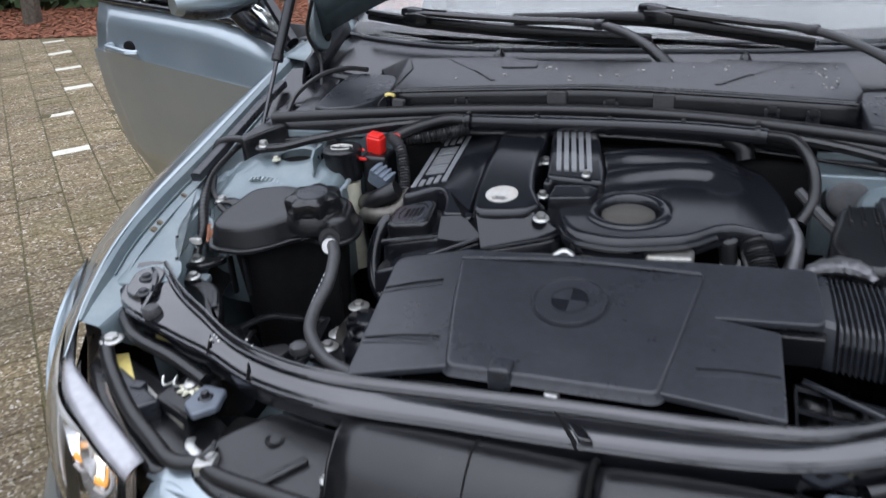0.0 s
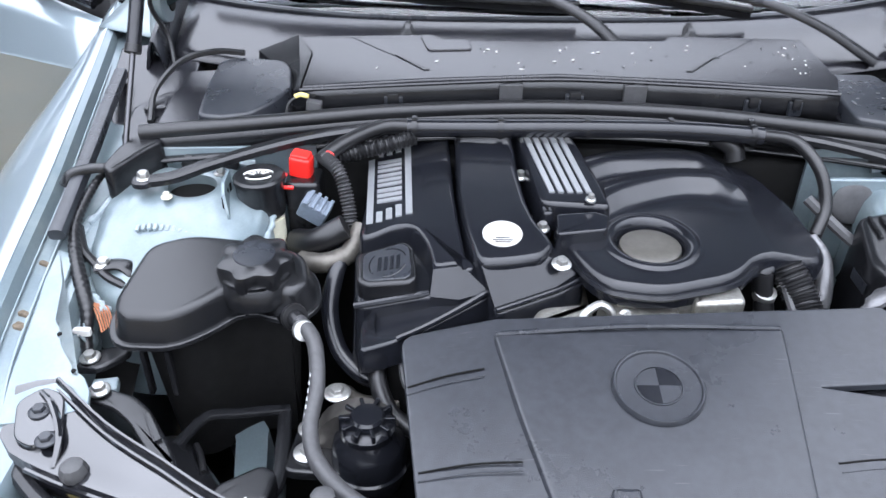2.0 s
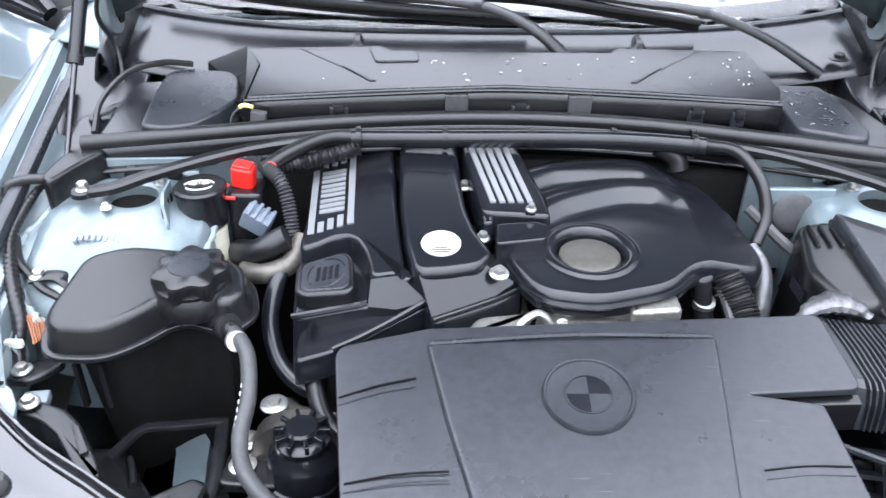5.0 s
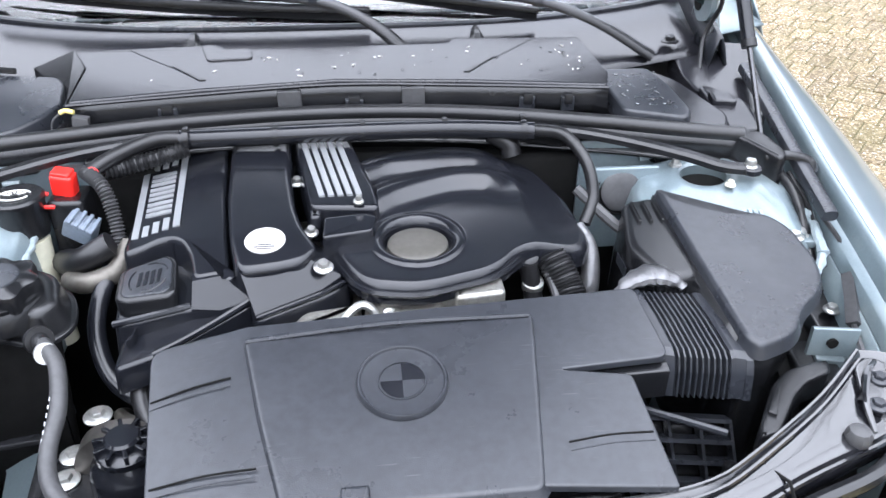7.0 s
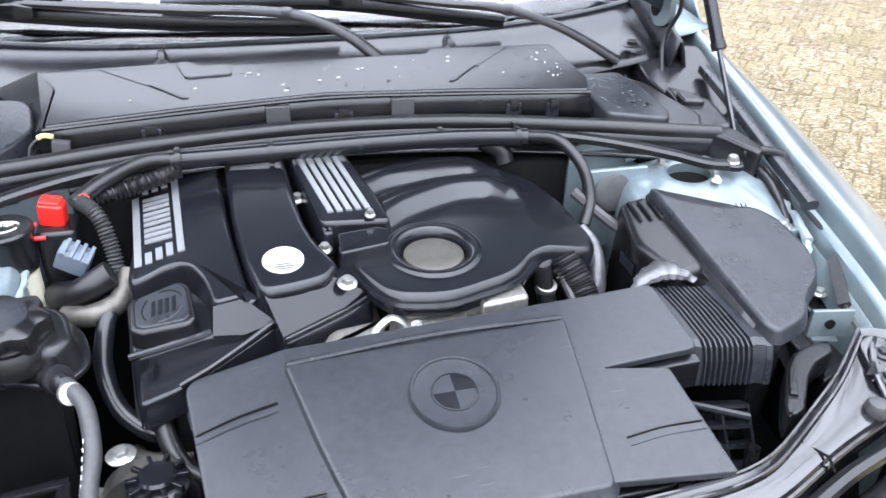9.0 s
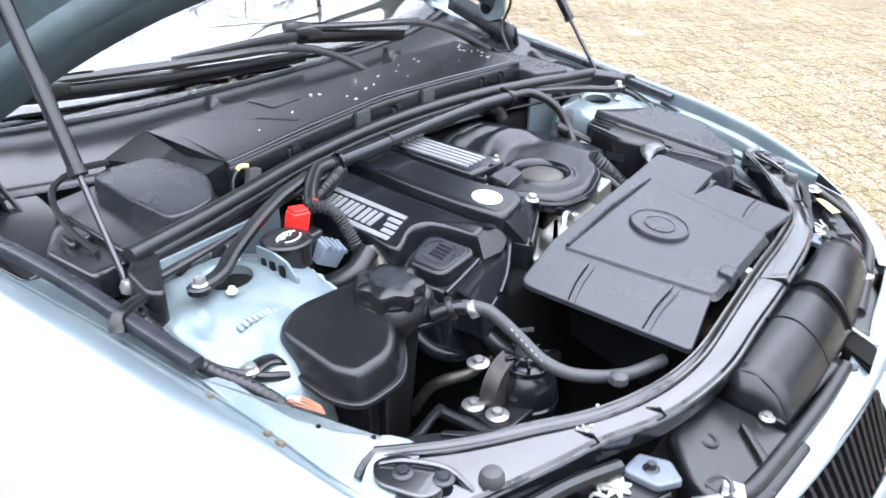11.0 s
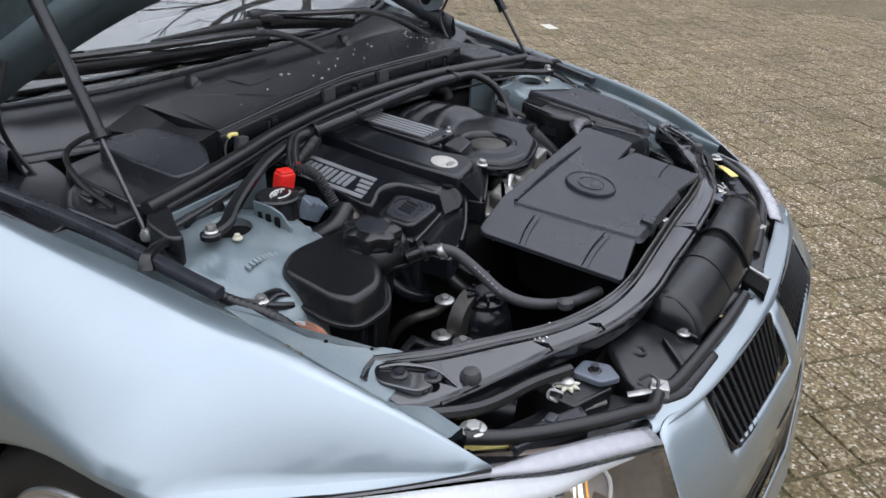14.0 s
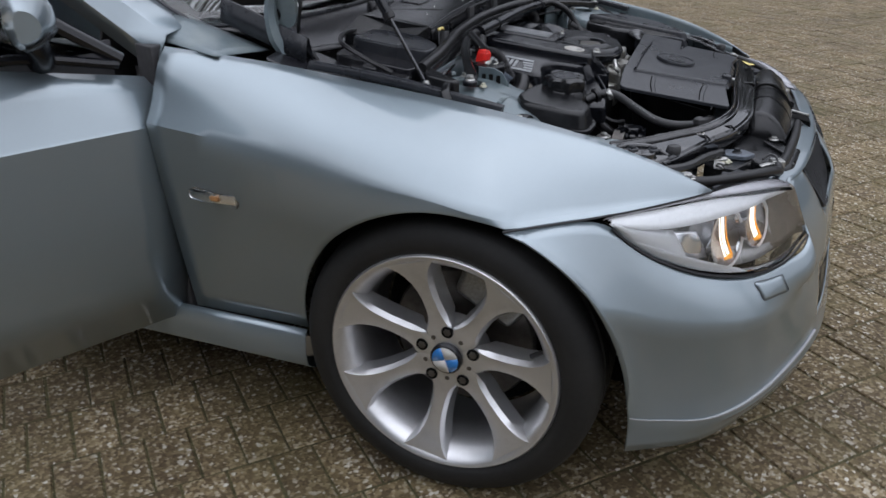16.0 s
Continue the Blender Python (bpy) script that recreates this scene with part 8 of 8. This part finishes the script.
for sx in (-1, 1):
    for x in ((-0.335, -0.425) if sx < 0 else (0.425,)):
        (yb, zb), (yf, zf) = along(BACK, x), along(FRONT, x + 0.018 * (x < 0))
        part("joint", tube([(x - sx * 0.004, yb - 0.012, zb + 0.003), (x + 0.004, yb - 0.018, zb - 0.003), (x + 0.016, yf + 0.010, zf + 0.002), (x + 0.018, yf - 0.001, zf - 0.010)], 0.0018, 6, smooth=False), DARK, beam)
    part("bolt_plate", slab([(sx * 0.635, -0.285), (sx * 0.612, -0.262), (sx * 0.585, -0.275), (sx * 0.572, -0.315), (sx * 0.592, -0.345), (sx * 0.618, -0.335)], 0.700, 0.7190, 0.002, 0.012, 0, lambda x, y: 0.12 * (y + 0.3)), GLOSS, beam)
    for p in ((0.604, -0.298), (0.582, -0.335)):
        part("plate_bolt", hexbolt((sx * p[0], p[1], 0.719 + 0.12 * (p[1] + 0.3)), 0.0075, 0.007), GREYPL, beam)
    part("pressed_rib", tube([(sx * 0.612, -0.272, 0.7225), (sx * 0.592, -0.292, 0.7225), (sx * 0.570, -0.330, 0.7165), (sx * 0.567, -0.362, 0.7020)], [0.003, 0.0045, 0.0045, 0.003], 8, 5), GLOSS, beam, "raised pressed rib")
    part("rubber_buffer", turned([(0.012, 0), (0.0140, 0.004), (0.0140, 0.011), (0.011, 0.017), (0.005, 0.019)], Matrix.Translation((sx * 0.542, -0.369, 0.698)), 24, wave=0.04, waves=10), HOSE, beam, "grey rubber stop")
    part("side_buffer", turned([(0.011, 0), (0.013, 0.003), (0.012, 0.012), (0.006, 0.016)], Matrix.Translation((sx * 0.285, -0.392, 0.690)), 20, wave=0.05, waves=8), HOSE, beam)
    part("outer_rail", tube([(sx * 0.622, -0.345, 0.684), (sx * 0.56, -0.395, 0.678), (sx * 0.47, -0.425, 0.672), (sx * 0.40, -0.452, 0.664)], 0.010, 8, 6), PLASTIC, beam)
    # support arm behind the lamp
    part("support_arm", slab([(sx * 0.590, -0.224), (sx * 0.582, -0.248), (sx * 0.545, -0.262), (sx * 0.520, -0.282), (sx * 0.475, -0.338), (sx * 0.448, -0.345), (sx * 0.455, -0.326), (sx * 0.500, -0.262), (sx * 0.525, -0.240), (sx * 0.560, -0.228)], 0.655, 0.689, 0.004, 0.008), PLASTIC, beam, "black support arm")
    part("arm_rib", slab([(sx * 0.505, -0.272), (sx * 0.498, -0.270), (sx * 0.472, -0.310), (sx * 0.480, -0.316)], 0.68, 0.6935, 0.001, 0.002), PLASTIC, beam)
part("lap_gap", tube([(0.072, -0.442, 0.7140), (0.080, -0.452, 0.7035), (0.092, -0.468, 0.7020), (0.104, -0.484, 0.7000), (0.110, -0.490, 0.690)], [0.001, 0.0022, 0.0022, 0.0025, 0.003], 8, 4), DARK, beam, "dark gap where the beam covers lap")
part("lap_step", slab([(0.086, -0.452), (0.112, -0.486), (0.128, -0.486), (0.102, -0.451)], 0.690, 0.7045, 0.0012, 0.002, 0, lambda x, y: 0.08 * (y + 0.45)), GLOSS, beam, "edge of the upper beam cover")
part("lap_clip", slab([(0.062, -0.428), (0.080, -0.430), (0.078, -0.442), (0.062, -0.440)], 0.700, 0.7185, 0.002, 0.003), ZINC, beam, "small bright clip")
for k, (x, y) in enumerate(((-0.41, -0.412), (-0.405, -0.404), (-0.398, -0.412), (-0.412, -0.40), (-0.40, -0.396), (-0.36, -0.40), (-0.30, -0.43), (-0.345, -0.412))):
    part("paint_speck", turned([(0.0022, 0), (0.001, 0.0008)], Matrix.Translation((x, y, 0.7045 - 0.02 * (abs(y) - 0.40))), 8), WHITE, beam)

# ---- shroud in front of the crossmember ----
shroud = thing("radiator_shroud", (0, -0.54, 0.56), "matt black plastic air shroud behind the grilles", "radiator shroud")
SHP = [(-0.490, 0.678), (-0.505, 0.691), (-0.530, 0.692), (-0.560, 0.670), (-0.582, 0.634)]
def barrel(x0, x1, lift=0.0):
    line = curve_of([(0, y, z) for y, z in SHP], 6)
    def f(u, v):
        p = line[round(v * (len(line) - 1))]
        x = x0 + (x1 - x0) * u
        return Vector((x, p.y + 0.05 * x * x - 0.010 * math.sin(math.pi * min(1, max(0, (x + 0.16) / 0.46))) * v, p.z + lift - 0.004 * (2 * u - 1) ** 2))
    return sheet(f, 10, len(line) - 1)


part("barrel", barrel(-0.158, 0.132), PLASTIC, shroud, "broad rounded black air channel", thick=0.006)
part("barrel", barrel(0.136, 0.345, -0.002), PLASTIC, shroud, "rounded black air channel", thick=0.006)
part("channel_seam", tube([(0.004, y - 0.008 * k / 4, z + 0.0003) for k, (y, z) in enumerate(SHP)], 0.0014, 6, 4), DARK, shroud)
part("channel_edge", tube([(0.134, y - 0.006 * k / 4, z + 0.0005) for k, (y, z) in enumerate(SHP)], 0.0035, 6, 4), DARK, shroud)
part("barrel_flange", sheet(lambda u, v: Vector((-0.166 + 0.20 * u, -0.552 - 0.024 * v - 0.030 * u + 0.004 * u * v, 0.634 + 0.003 * math.sin(math.pi * v))), 10, 4), PLASTIC, shroud, "flat foot of the air channel", thick=0.003)
for sx, x0 in ((-1, -0.158), (1, 0.345)):
    part("barrel_end", sheet(lambda u, v: Vector((x0 + sx * 0.004, SHP[round(u * 4)][0] + 0.05 * x0 * x0, 0.56 + (SHP[round(u * 4)][1] - 0.004 - 0.56) * v)), 4, 2), PLASTIC, shroud, thick=0.004)
for sx in (-1, 1):
    deck = part("side_deck", slab([(sx * 0.168, -0.478), (sx * 0.285, -0.462), (sx * 0.345, -0.520), (sx * 0.352, -0.575), (sx * 0.30, -0.602), (sx * 0.16, -0.618)], 0.57, 0.632, 0.010, 0.018, 0, lambda x, y: 0.20 * (y + 0.55)), PLASTIC, shroud, "black moulded deck")
    part("deck_rib", slab([(sx * 0.20, -0.535), (sx * 0.21, -0.53), (sx * 0.255, -0.575), (sx * 0.245, -0.585)], 0.60, 0.640, 0.003, 0.004, 0, lambda x, y: 0.20 * (y + 0.55)), PLASTIC, deck)
    part("deck_ring", turned([(0.013, 0), (0.013, 0.004), (0.008, 0.004), (0.007, 0.001)], Matrix.Translation((sx * 0.262, -0.510, 0.637)), 18), PLASTIC, deck)
    part("deck_screw", hexbolt((sx * 0.166, -0.553, 0.636), 0.007, 0.007), ZINC, deck)
    if sx < 0:
        strip = [(-0.612, -0.40, 0.668), (-0.565, -0.448, 0.658), (-0.48, -0.515, 0.650), (-0.41, -0.555, 0.640), (-0.373, -0.570, 0.630), (-0.335, -0.566, 0.630), (-0.296, -0.579, 0.629), (-0.174, -0.592, 0.627), (-0.06, -0.601, 0.625), (0.039, -0.604, 0.624)]
    else:
        strip = [(0.612, -0.40, 0.668), (0.575, -0.455, 0.658), (0.528, -0.515, 0.642), (0.47, -0.545, 0.632), (0.33, -0.570, 0.628), (0.21, -0.585, 0.626)]
    part("cross_channel", tube(strip, 0.0105, 10, 6), RUBBER, shroud, "black rubber strip behind the lamp and grille")
    # lamp backs: tray, bracket, adjuster
    back = thing("lamp_carrier", (sx * 0.47, -0.47, 0.58), "black headlamp back with a metal bracket and cream label", "lamp carrier", "lamp carriers")
    part("carrier_tray", slab([(sx * 0.60, -0.385), (sx * 0.635, -0.425), (sx * 0.55, -0.50), (sx * 0.40, -0.585), (sx * 0.34, -0.54), (sx * 0.36, -0.47), (sx * 0.47, -0.43)], 0.54, 0.630, 0.008, 0.015, 0, lambda x, y: 0.10 * (abs(x) - 0.5)), PLASTIC, back, "black tray")
    part("carrier_shelf", slab([(sx * 0.56, -0.435), (sx * 0.58, -0.455), (sx * 0.47, -0.515), (sx * 0.45, -0.49)], 0.62, 0.652, 0.004, 0.006), GREYPL, back)
    part("bright_strip", tube([(sx * 0.50, -0.458, 0.640), (sx * 0.455, -0.482, 0.637), (sx * 0.40, -0.51, 0.632)], 0.004, 6), CAST, back, "dull metal strip")
    part("control_unit", slab([(sx * 0.460, -0.486), (sx * 0.452, -0.424), (sx * 0.395, -0.425), (sx * 0.388, -0.515)], 0.60, 0.652, 0.003, 0.005), PLASTIC, back, "black lamp control unit")
    star = part("adjuster", turned([(0.013, 0), (0.015, 0.002), (0.013, 0.004), (0.007, 0.005)], Matrix.Translation((sx * 0.421, -0.459, 0.652)), 40, wave=0.30, waves=8), CREAM, back, "cream star-shaped adjuster")
    part("adjuster_hub", turned([(0.009, 0.004), (0.009, 0.009), (0.005, 0.011)], Matrix.Translation((sx * 0.421, -0.459, 0.652)), 14), ZINC, star)
    plate_b = part("metal_bracket", slab([(sx * 0.400, -0.455), (sx * 0.362, -0.458), (sx * 0.352, -0.495), (sx * 0.375, -0.520), (sx * 0.402, -0.500)], 0.654, 0.663, 0.003, 0.006), PLATEGREY, back, "grey metal bracket")
    part("bracket_bolt", hexbolt((sx * 0.379, -0.482, 0.662), 0.0065, 0.010), SMOOTHPL, plate_b)
    part("bracket_tab", slab([(sx * 0.345, -0.555), (sx * 0.318, -0.548), (sx * 0.312, -0.572), (sx * 0.335, -0.582)], 0.625, 0.640, 0.002, 0.003), ZINC, back)
    part("label", slab([(0.592, -0.425), (0.575, -0.418), (0.520, -0.462), (0.535, -0.474)], 0.660, 0.6615, 0.0003) if sx > 0 else slab([(-0.607, -0.398), (-0.588, -0.388), (-0.512, -0.463), (-0.532, -0.478)], 0.636, 0.6400, 0.0003), YELLOW, back, "cream-yellow label")
    part("loose_spring", tube([(sx * (0.470 - 0.006 * k), -0.452 - 0.010 * math.sin(k * 1.9), 0.655 + 0.006 * math.cos(k * 1.9)) for k in range(9)], 0.0022, 6, 3), ZINC, back, "bright bent wire clip")
    part("tab_strip", strap([(sx * 0.372, -0.532, 0.636), (sx * 0.362, -0.548, 0.640), (sx * 0.345, -0.556, 0.636)], [0.006], [0.0015], 4), ZINC, back, "bright metal tab")
    part("lamp_screw", hexbolt((sx * 0.596, -0.404, 0.672), 0.011, 0.008, washer=1.6), ZINC, back, "large bright screw")
    part("connector", box(sx * 0.50 - 0.01, sx * 0.50 + 0.01, -0.478, -0.462, 0.640, 0.656, 0.003), GREYPL, back)
    part("loop_wire", tube([(sx * 0.335, -0.535, 0.640), (sx * 0.325, -0.548, 0.648), (sx * 0.33, -0.562, 0.645), (sx * 0.345, -0.565, 0.632)], 0.003, 6), HOSE, back)

# ---- surroundings ----
fence = thing("garden_fence", (-10.5, 9.0, 0), "pale board fence behind the leaf-strewn verge", "fence")
way = Vector((0.72, 0.69, 0)).normalized()
start = Vector((-13.2, 6.6, 0))
plank = slab([(-0.07, -0.012), (0.07, -0.012), (0.07, 0.012), (-0.07, 0.012)], 0.05, 1.25, 0.006)
turn = Matrix.Rotation(math.atan2(way.y, way.x), 4, "Z")
first = part("board", shifted(plank, turn), FENCE, fence)
first.matrix_basis = Matrix.Translation(start)
for k in range(1, 34):
    p = start + way * 0.16 * k
    b = link("board", first.data, fence)
    b.matrix_basis = Matrix.Translation(p)
for z in (0.35, 0.95):
    part("rail", tube([start + Vector((0, 0.03, z)), start + way * 5.4 + Vector((0, 0.03, z))], 0.03, 4, smooth=False), FENCE, fence)


def tree(base, height, seed, name="tree"):
    """A bare winter tree: tapered trunk, forking limbs, fine twigs."""
    random.seed(seed)
    t = thing(name, base, "bare winter tree with fine twigs", "tree", "bare trees")
    trunk, crown = bmesh.new(), bmesh.new()
    base = Vector(base)

    def grow(p, d, length, r, level):
        bend = Vector((random.uniform(-1, 1), random.uniform(-1, 1), random.uniform(-0.1, 0.6))) * 0.25
        q = p + (d + bend * 0.4).normalized() * length * 0.5
        e = q + (d + bend).normalized() * length * 0.5
        tube([p, q, e], [r, r * 0.8, r * 0.62], 7 if level < 2 else 4, 2, trunk if level == 0 else crown)
        if level >= 5 or r < 0.004:
            return
        for k in range(3 if level < 4 else 2):
            a = random.uniform(0, 2 * math.pi)
            out = Vector((math.cos(a), math.sin(a), random.uniform(0.1, 0.8)))
            grow(q.lerp(e, random.uniform(0.2, 1)), ((e - q).normalized() + out * random.uniform(0.5, 0.9)).normalized(), length * random.uniform(0.6, 0.8), r * random.uniform(0.45, 0.6), level + 1)
    grow(base, Vector((0, 0, 1)), height * 0.4, height * 0.022, 0)
    part("trunk", trunk, BARK, t)
    part("crown", crown, BARK, t, "bare branches")
    return t


for base, h, s in (((-7.13, 5.75, 0), 4.6, 2), ((9.5, -16, 0), 11, 5), ((2.5, -20, 0), 13, 7), ((16, -9, 0), 14, 11), ((17.5, 0.5, 0), 11, 29), ((19, 5.5, 0), 12, 31), ((17, 12.5, 0), 20, 37), ((14, 18.5, 0), 18, 41), ((18, 8.5, 0), 21, 43), ((-12, -15, 0), 12, 13), ((-10.5, 13.5, 0), 9, 17), ((-6.5, 15.5, 0), 10, 19), ((-15.5, 8.5, 0), 9, 23)):
    tree(base, h, s)


def scatter(name, count, area, size, mat, label, category, lift=0.0, blade=False):
    """Loose leaves or blades in one mesh."""
    verts, faces = [], []
    for _ in range(count):
        x, y = area()
        a, s = random.uniform(0, 6.28), size * random.uniform(0.6, 1.3)
        z = lift
        ca, sa = math.cos(a), math.sin(a)
        if blade:
            h = s * random.uniform(0.8, 1.8)
            pts = [(-0.1 * s, 0, 0), (0.1 * s, 0, 0), (0.05 * s, 0.25 * s, h * 0.6), (0.0, 0.5 * s, h)]
        else:
            pts = [(-s, 0, 0), (0, -0.5 * s, 0.2 * s), (s, 0, 0.05 * s), (0, 0.5 * s, 0.25 * s)]
        n = len(verts)
        verts += [(x + px * ca - py * sa, y + px * sa + py * ca, z + pz) for px, py, pz in pts]
        faces.append((n, n + 1, n + 2, n + 3))
    me = bpy.data.meshes.new(name)
    me.from_pydata(verts, [], faces)
    me.materials.append(mat)
    ob = link(name, me, None)
    return tagged(ob, label, category, kind="stuff")


random.seed(21)
side = Vector((-way.y, way.x, 0))


def verge():
    p = Vector((-9.5, 4.55, 0)) + Vector((0.985, 0.17, 0)) * random.uniform(0, 8) + Vector((-0.17, 0.985, 0)) * (2.1 * random.random() ** 1.2 - 0.12)
    return p.x, p.y


scatter("leaf_litter", 16000, verge, 0.045, LITTER, "red-brown fallen leaves on the verge", "fallen leaves", 0.005)
scatter("grass", 26000, lambda: (random.uniform(10, 26), random.uniform(9.5, 16) + random.uniform(-1, 1)), 0.07, GRASS, "green grass verge beyond the parking place", "grass", 0.0, True)
scatter("loose_leaves", 26, lambda: (random.uniform(-5, 6), random.choice((random.uniform(1, 6), random.uniform(-2, -1)))), 0.03, LITTER, "scattered dry leaves on the paving", "fallen leaves", 0.004)


def hedge_wall(name, a, b, height, depth, count, size=0.16, mat=HEDGE, label="dark green hedge along the edge of the paving"):
    """A hedge or belt of brush of many small leaves, open in outline."""
    verts, faces = [], []
    a, b = Vector(a), Vector(b)
    d = (b - a).normalized()
    s = Vector((-d.y, d.x, 0))
    for _ in range(count):
        t, h = random.random(), random.random()
        c = a.lerp(b, t) + s * random.gauss(0, depth * 0.3) + Vector((0, 0, height * h * (0.9 + 0.2 * noise.noise((t * 14, h * 3, 1)))))
        r = size * random.uniform(0.6, 1.3)
        u = Vector((random.gauss(0, 1), random.gauss(0, 1), random.gauss(0, 1))).normalized()
        v = u.orthogonal().normalized()
        n = len(verts)
        verts += [c - u * r, c - v * r * 0.5, c + u * r, c + v * r * 0.5]
        faces.append((n, n + 1, n + 2, n + 3))
    me = bpy.data.meshes.new(name)
    me.from_pydata(verts, [], faces)
    me.materials.append(mat)
    return tagged(link(name, me, None), label, name, kind="stuff")


# added belts beyond view, their heights set to darken what the car reflects
BELT = "tall bare winter brush out of view, added to block low sky"
hedge_wall("hedge", (-26, -14, 0), (30, -26, 0), 2.4, 1.2, 9000)
hedge_wall("hedge", (-11.5, 6.5, 0), (-4.6, 7.7, 0), 1.5, 0.8, 5200)
hedge_wall("thicket", (-10.5, -12, 0), (-12.5, 3.2, 0), 7.5, 1.8, 9000, 0.27, BRUSH, BELT)
hedge_wall("thicket", (-17, 6.5, 0), (-3, 16.5, 0), 5.6, 1.8, 7500, 0.27, BRUSH, BELT)
hedge_wall("hedge", (6, 24, 0), (34, 10, 0), 2.4, 1.2, 6000)
hedge_wall("thicket", (15, -14, 0), (19, 7, 0), 6.0, 1.8, 9000, 0.30, BRUSH, BELT)
hedge_wall("thicket", (17.5, 10, 0), (14, 20, 0), 15.0, 1.8, 10000, 0.30, BRUSH, BELT)

# ---- paving blocks ----
def block_mesh(mat, name):
    v = []
    for dx, dy, z in ((0.0475, 0.0970, -0.03), (0.0475, 0.0970, -0.004), (0.0445, 0.0940, 0.0)):
        v += [(-dx, -dy, z), (dx, -dy, z), (dx, dy, z), (-dx, dy, z)]
    f = [(8, 9, 10, 11)]
    for k in (0, 4):
        f += [(k + i, k + (i + 1) % 4, k + 4 + (i + 1) % 4, k + 4 + i) for i in range(4)]
    me = bpy.data.meshes.new(name)
    me.from_pydata(v, [], f)
    me.materials.append(mat)
    return me


paving_ob = thing("paving", (0.6, -0.6, 0), "brown exposed-aggregate concrete blocks with mossy joints", "paving", kind="structure")
BRICK, WHITE_BRICK = block_mesh(BLOCK, "brick"), block_mesh(STRIPE, "white_brick")
random.seed(33)
cos_l, sin_l = math.cos(radians(-42)), math.sin(radians(-42))
rest_v, rest_f, near = [], [], 0
base_v = np.array([tuple(q.co) for q in BRICK.vertices])
base_f = [tuple(q.vertices) for q in BRICK.polygons]
MARKS = [(-3.134, 2.055), (-3.782, 2.704), (-4.308, 3.232), (-4.925, 3.840), (-5.46, 4.39), (-5.93, 4.87), (4.96, 1.98), (4.50, 2.69)]


def nearest_block(x, y):
    """Row and column of the block that covers a place."""
    a, b = x * cos_l + y * sin_l, -x * sin_l + y * cos_l
    j = round(b / 0.2)
    return round((a - (0.05 if j % 2 else 0.0)) / 0.1), j


WHITE_AT = {nearest_block(x, y) for x, y in MARKS}
for j in range(-46, 50):
    for i in range(-92, 96):
        a, b = 0.1 * i + (0.05 if j % 2 else 0.0), 0.2 * j
        x, y = a * cos_l - b * sin_l, a * sin_l + b * cos_l
        if not (-6.8 < x < 7.2 and -2.6 < y < 6.4):
            continue
        dz, ax, ay, az = random.gauss(0, 0.0012), random.gauss(0, 0.006), random.gauss(0, 0.006), -42 + random.gauss(0, 0.5)
        m = Matrix.Translation((x, y, dz)) @ pose(0, 0, 0, math.degrees(ax), math.degrees(ay), az)
        if (i, j) in WHITE_AT:
            ob = link("white_brick", WHITE_BRICK, paving_ob, "white marking block")
            ob.matrix_basis = m
            continue
        close = (-0.1 < x < 1.75 and -1.25 < y < -0.45) or (-1.75 < x < -0.88 and -0.35 < y < 1.35)
        if close and near < 300:
            ob = link("brick", BRICK, paving_ob)
            ob.matrix_basis = m
            near += 1
            continue
        r = np.array(m.to_3x3())
        n = len(rest_v)
        rest_v += (base_v @ r.T + np.array(m.translation)).tolist()
        rest_f += [tuple(k + n for k in f) for f in base_f]
me = bpy.data.meshes.new("paving_blocks")
me.from_pydata(rest_v, [], rest_f)
me.materials.append(BLOCK)
tagged(link("paving_blocks", me, paving_ob, "further blocks of the same paving"), kind="stuff")
joint_bm = bmesh.new()
bmesh.ops.create_grid(joint_bm, x_segments=2, y_segments=2, size=1)
part("joint_sand", shifted(joint_bm, Matrix.Translation((0.2, 1.9, -0.0035)) @ Matrix.Diagonal((7.0, 4.5, 1, 1))), JOINT, paving_ob, "dark mossy joint sand", smooth=False)
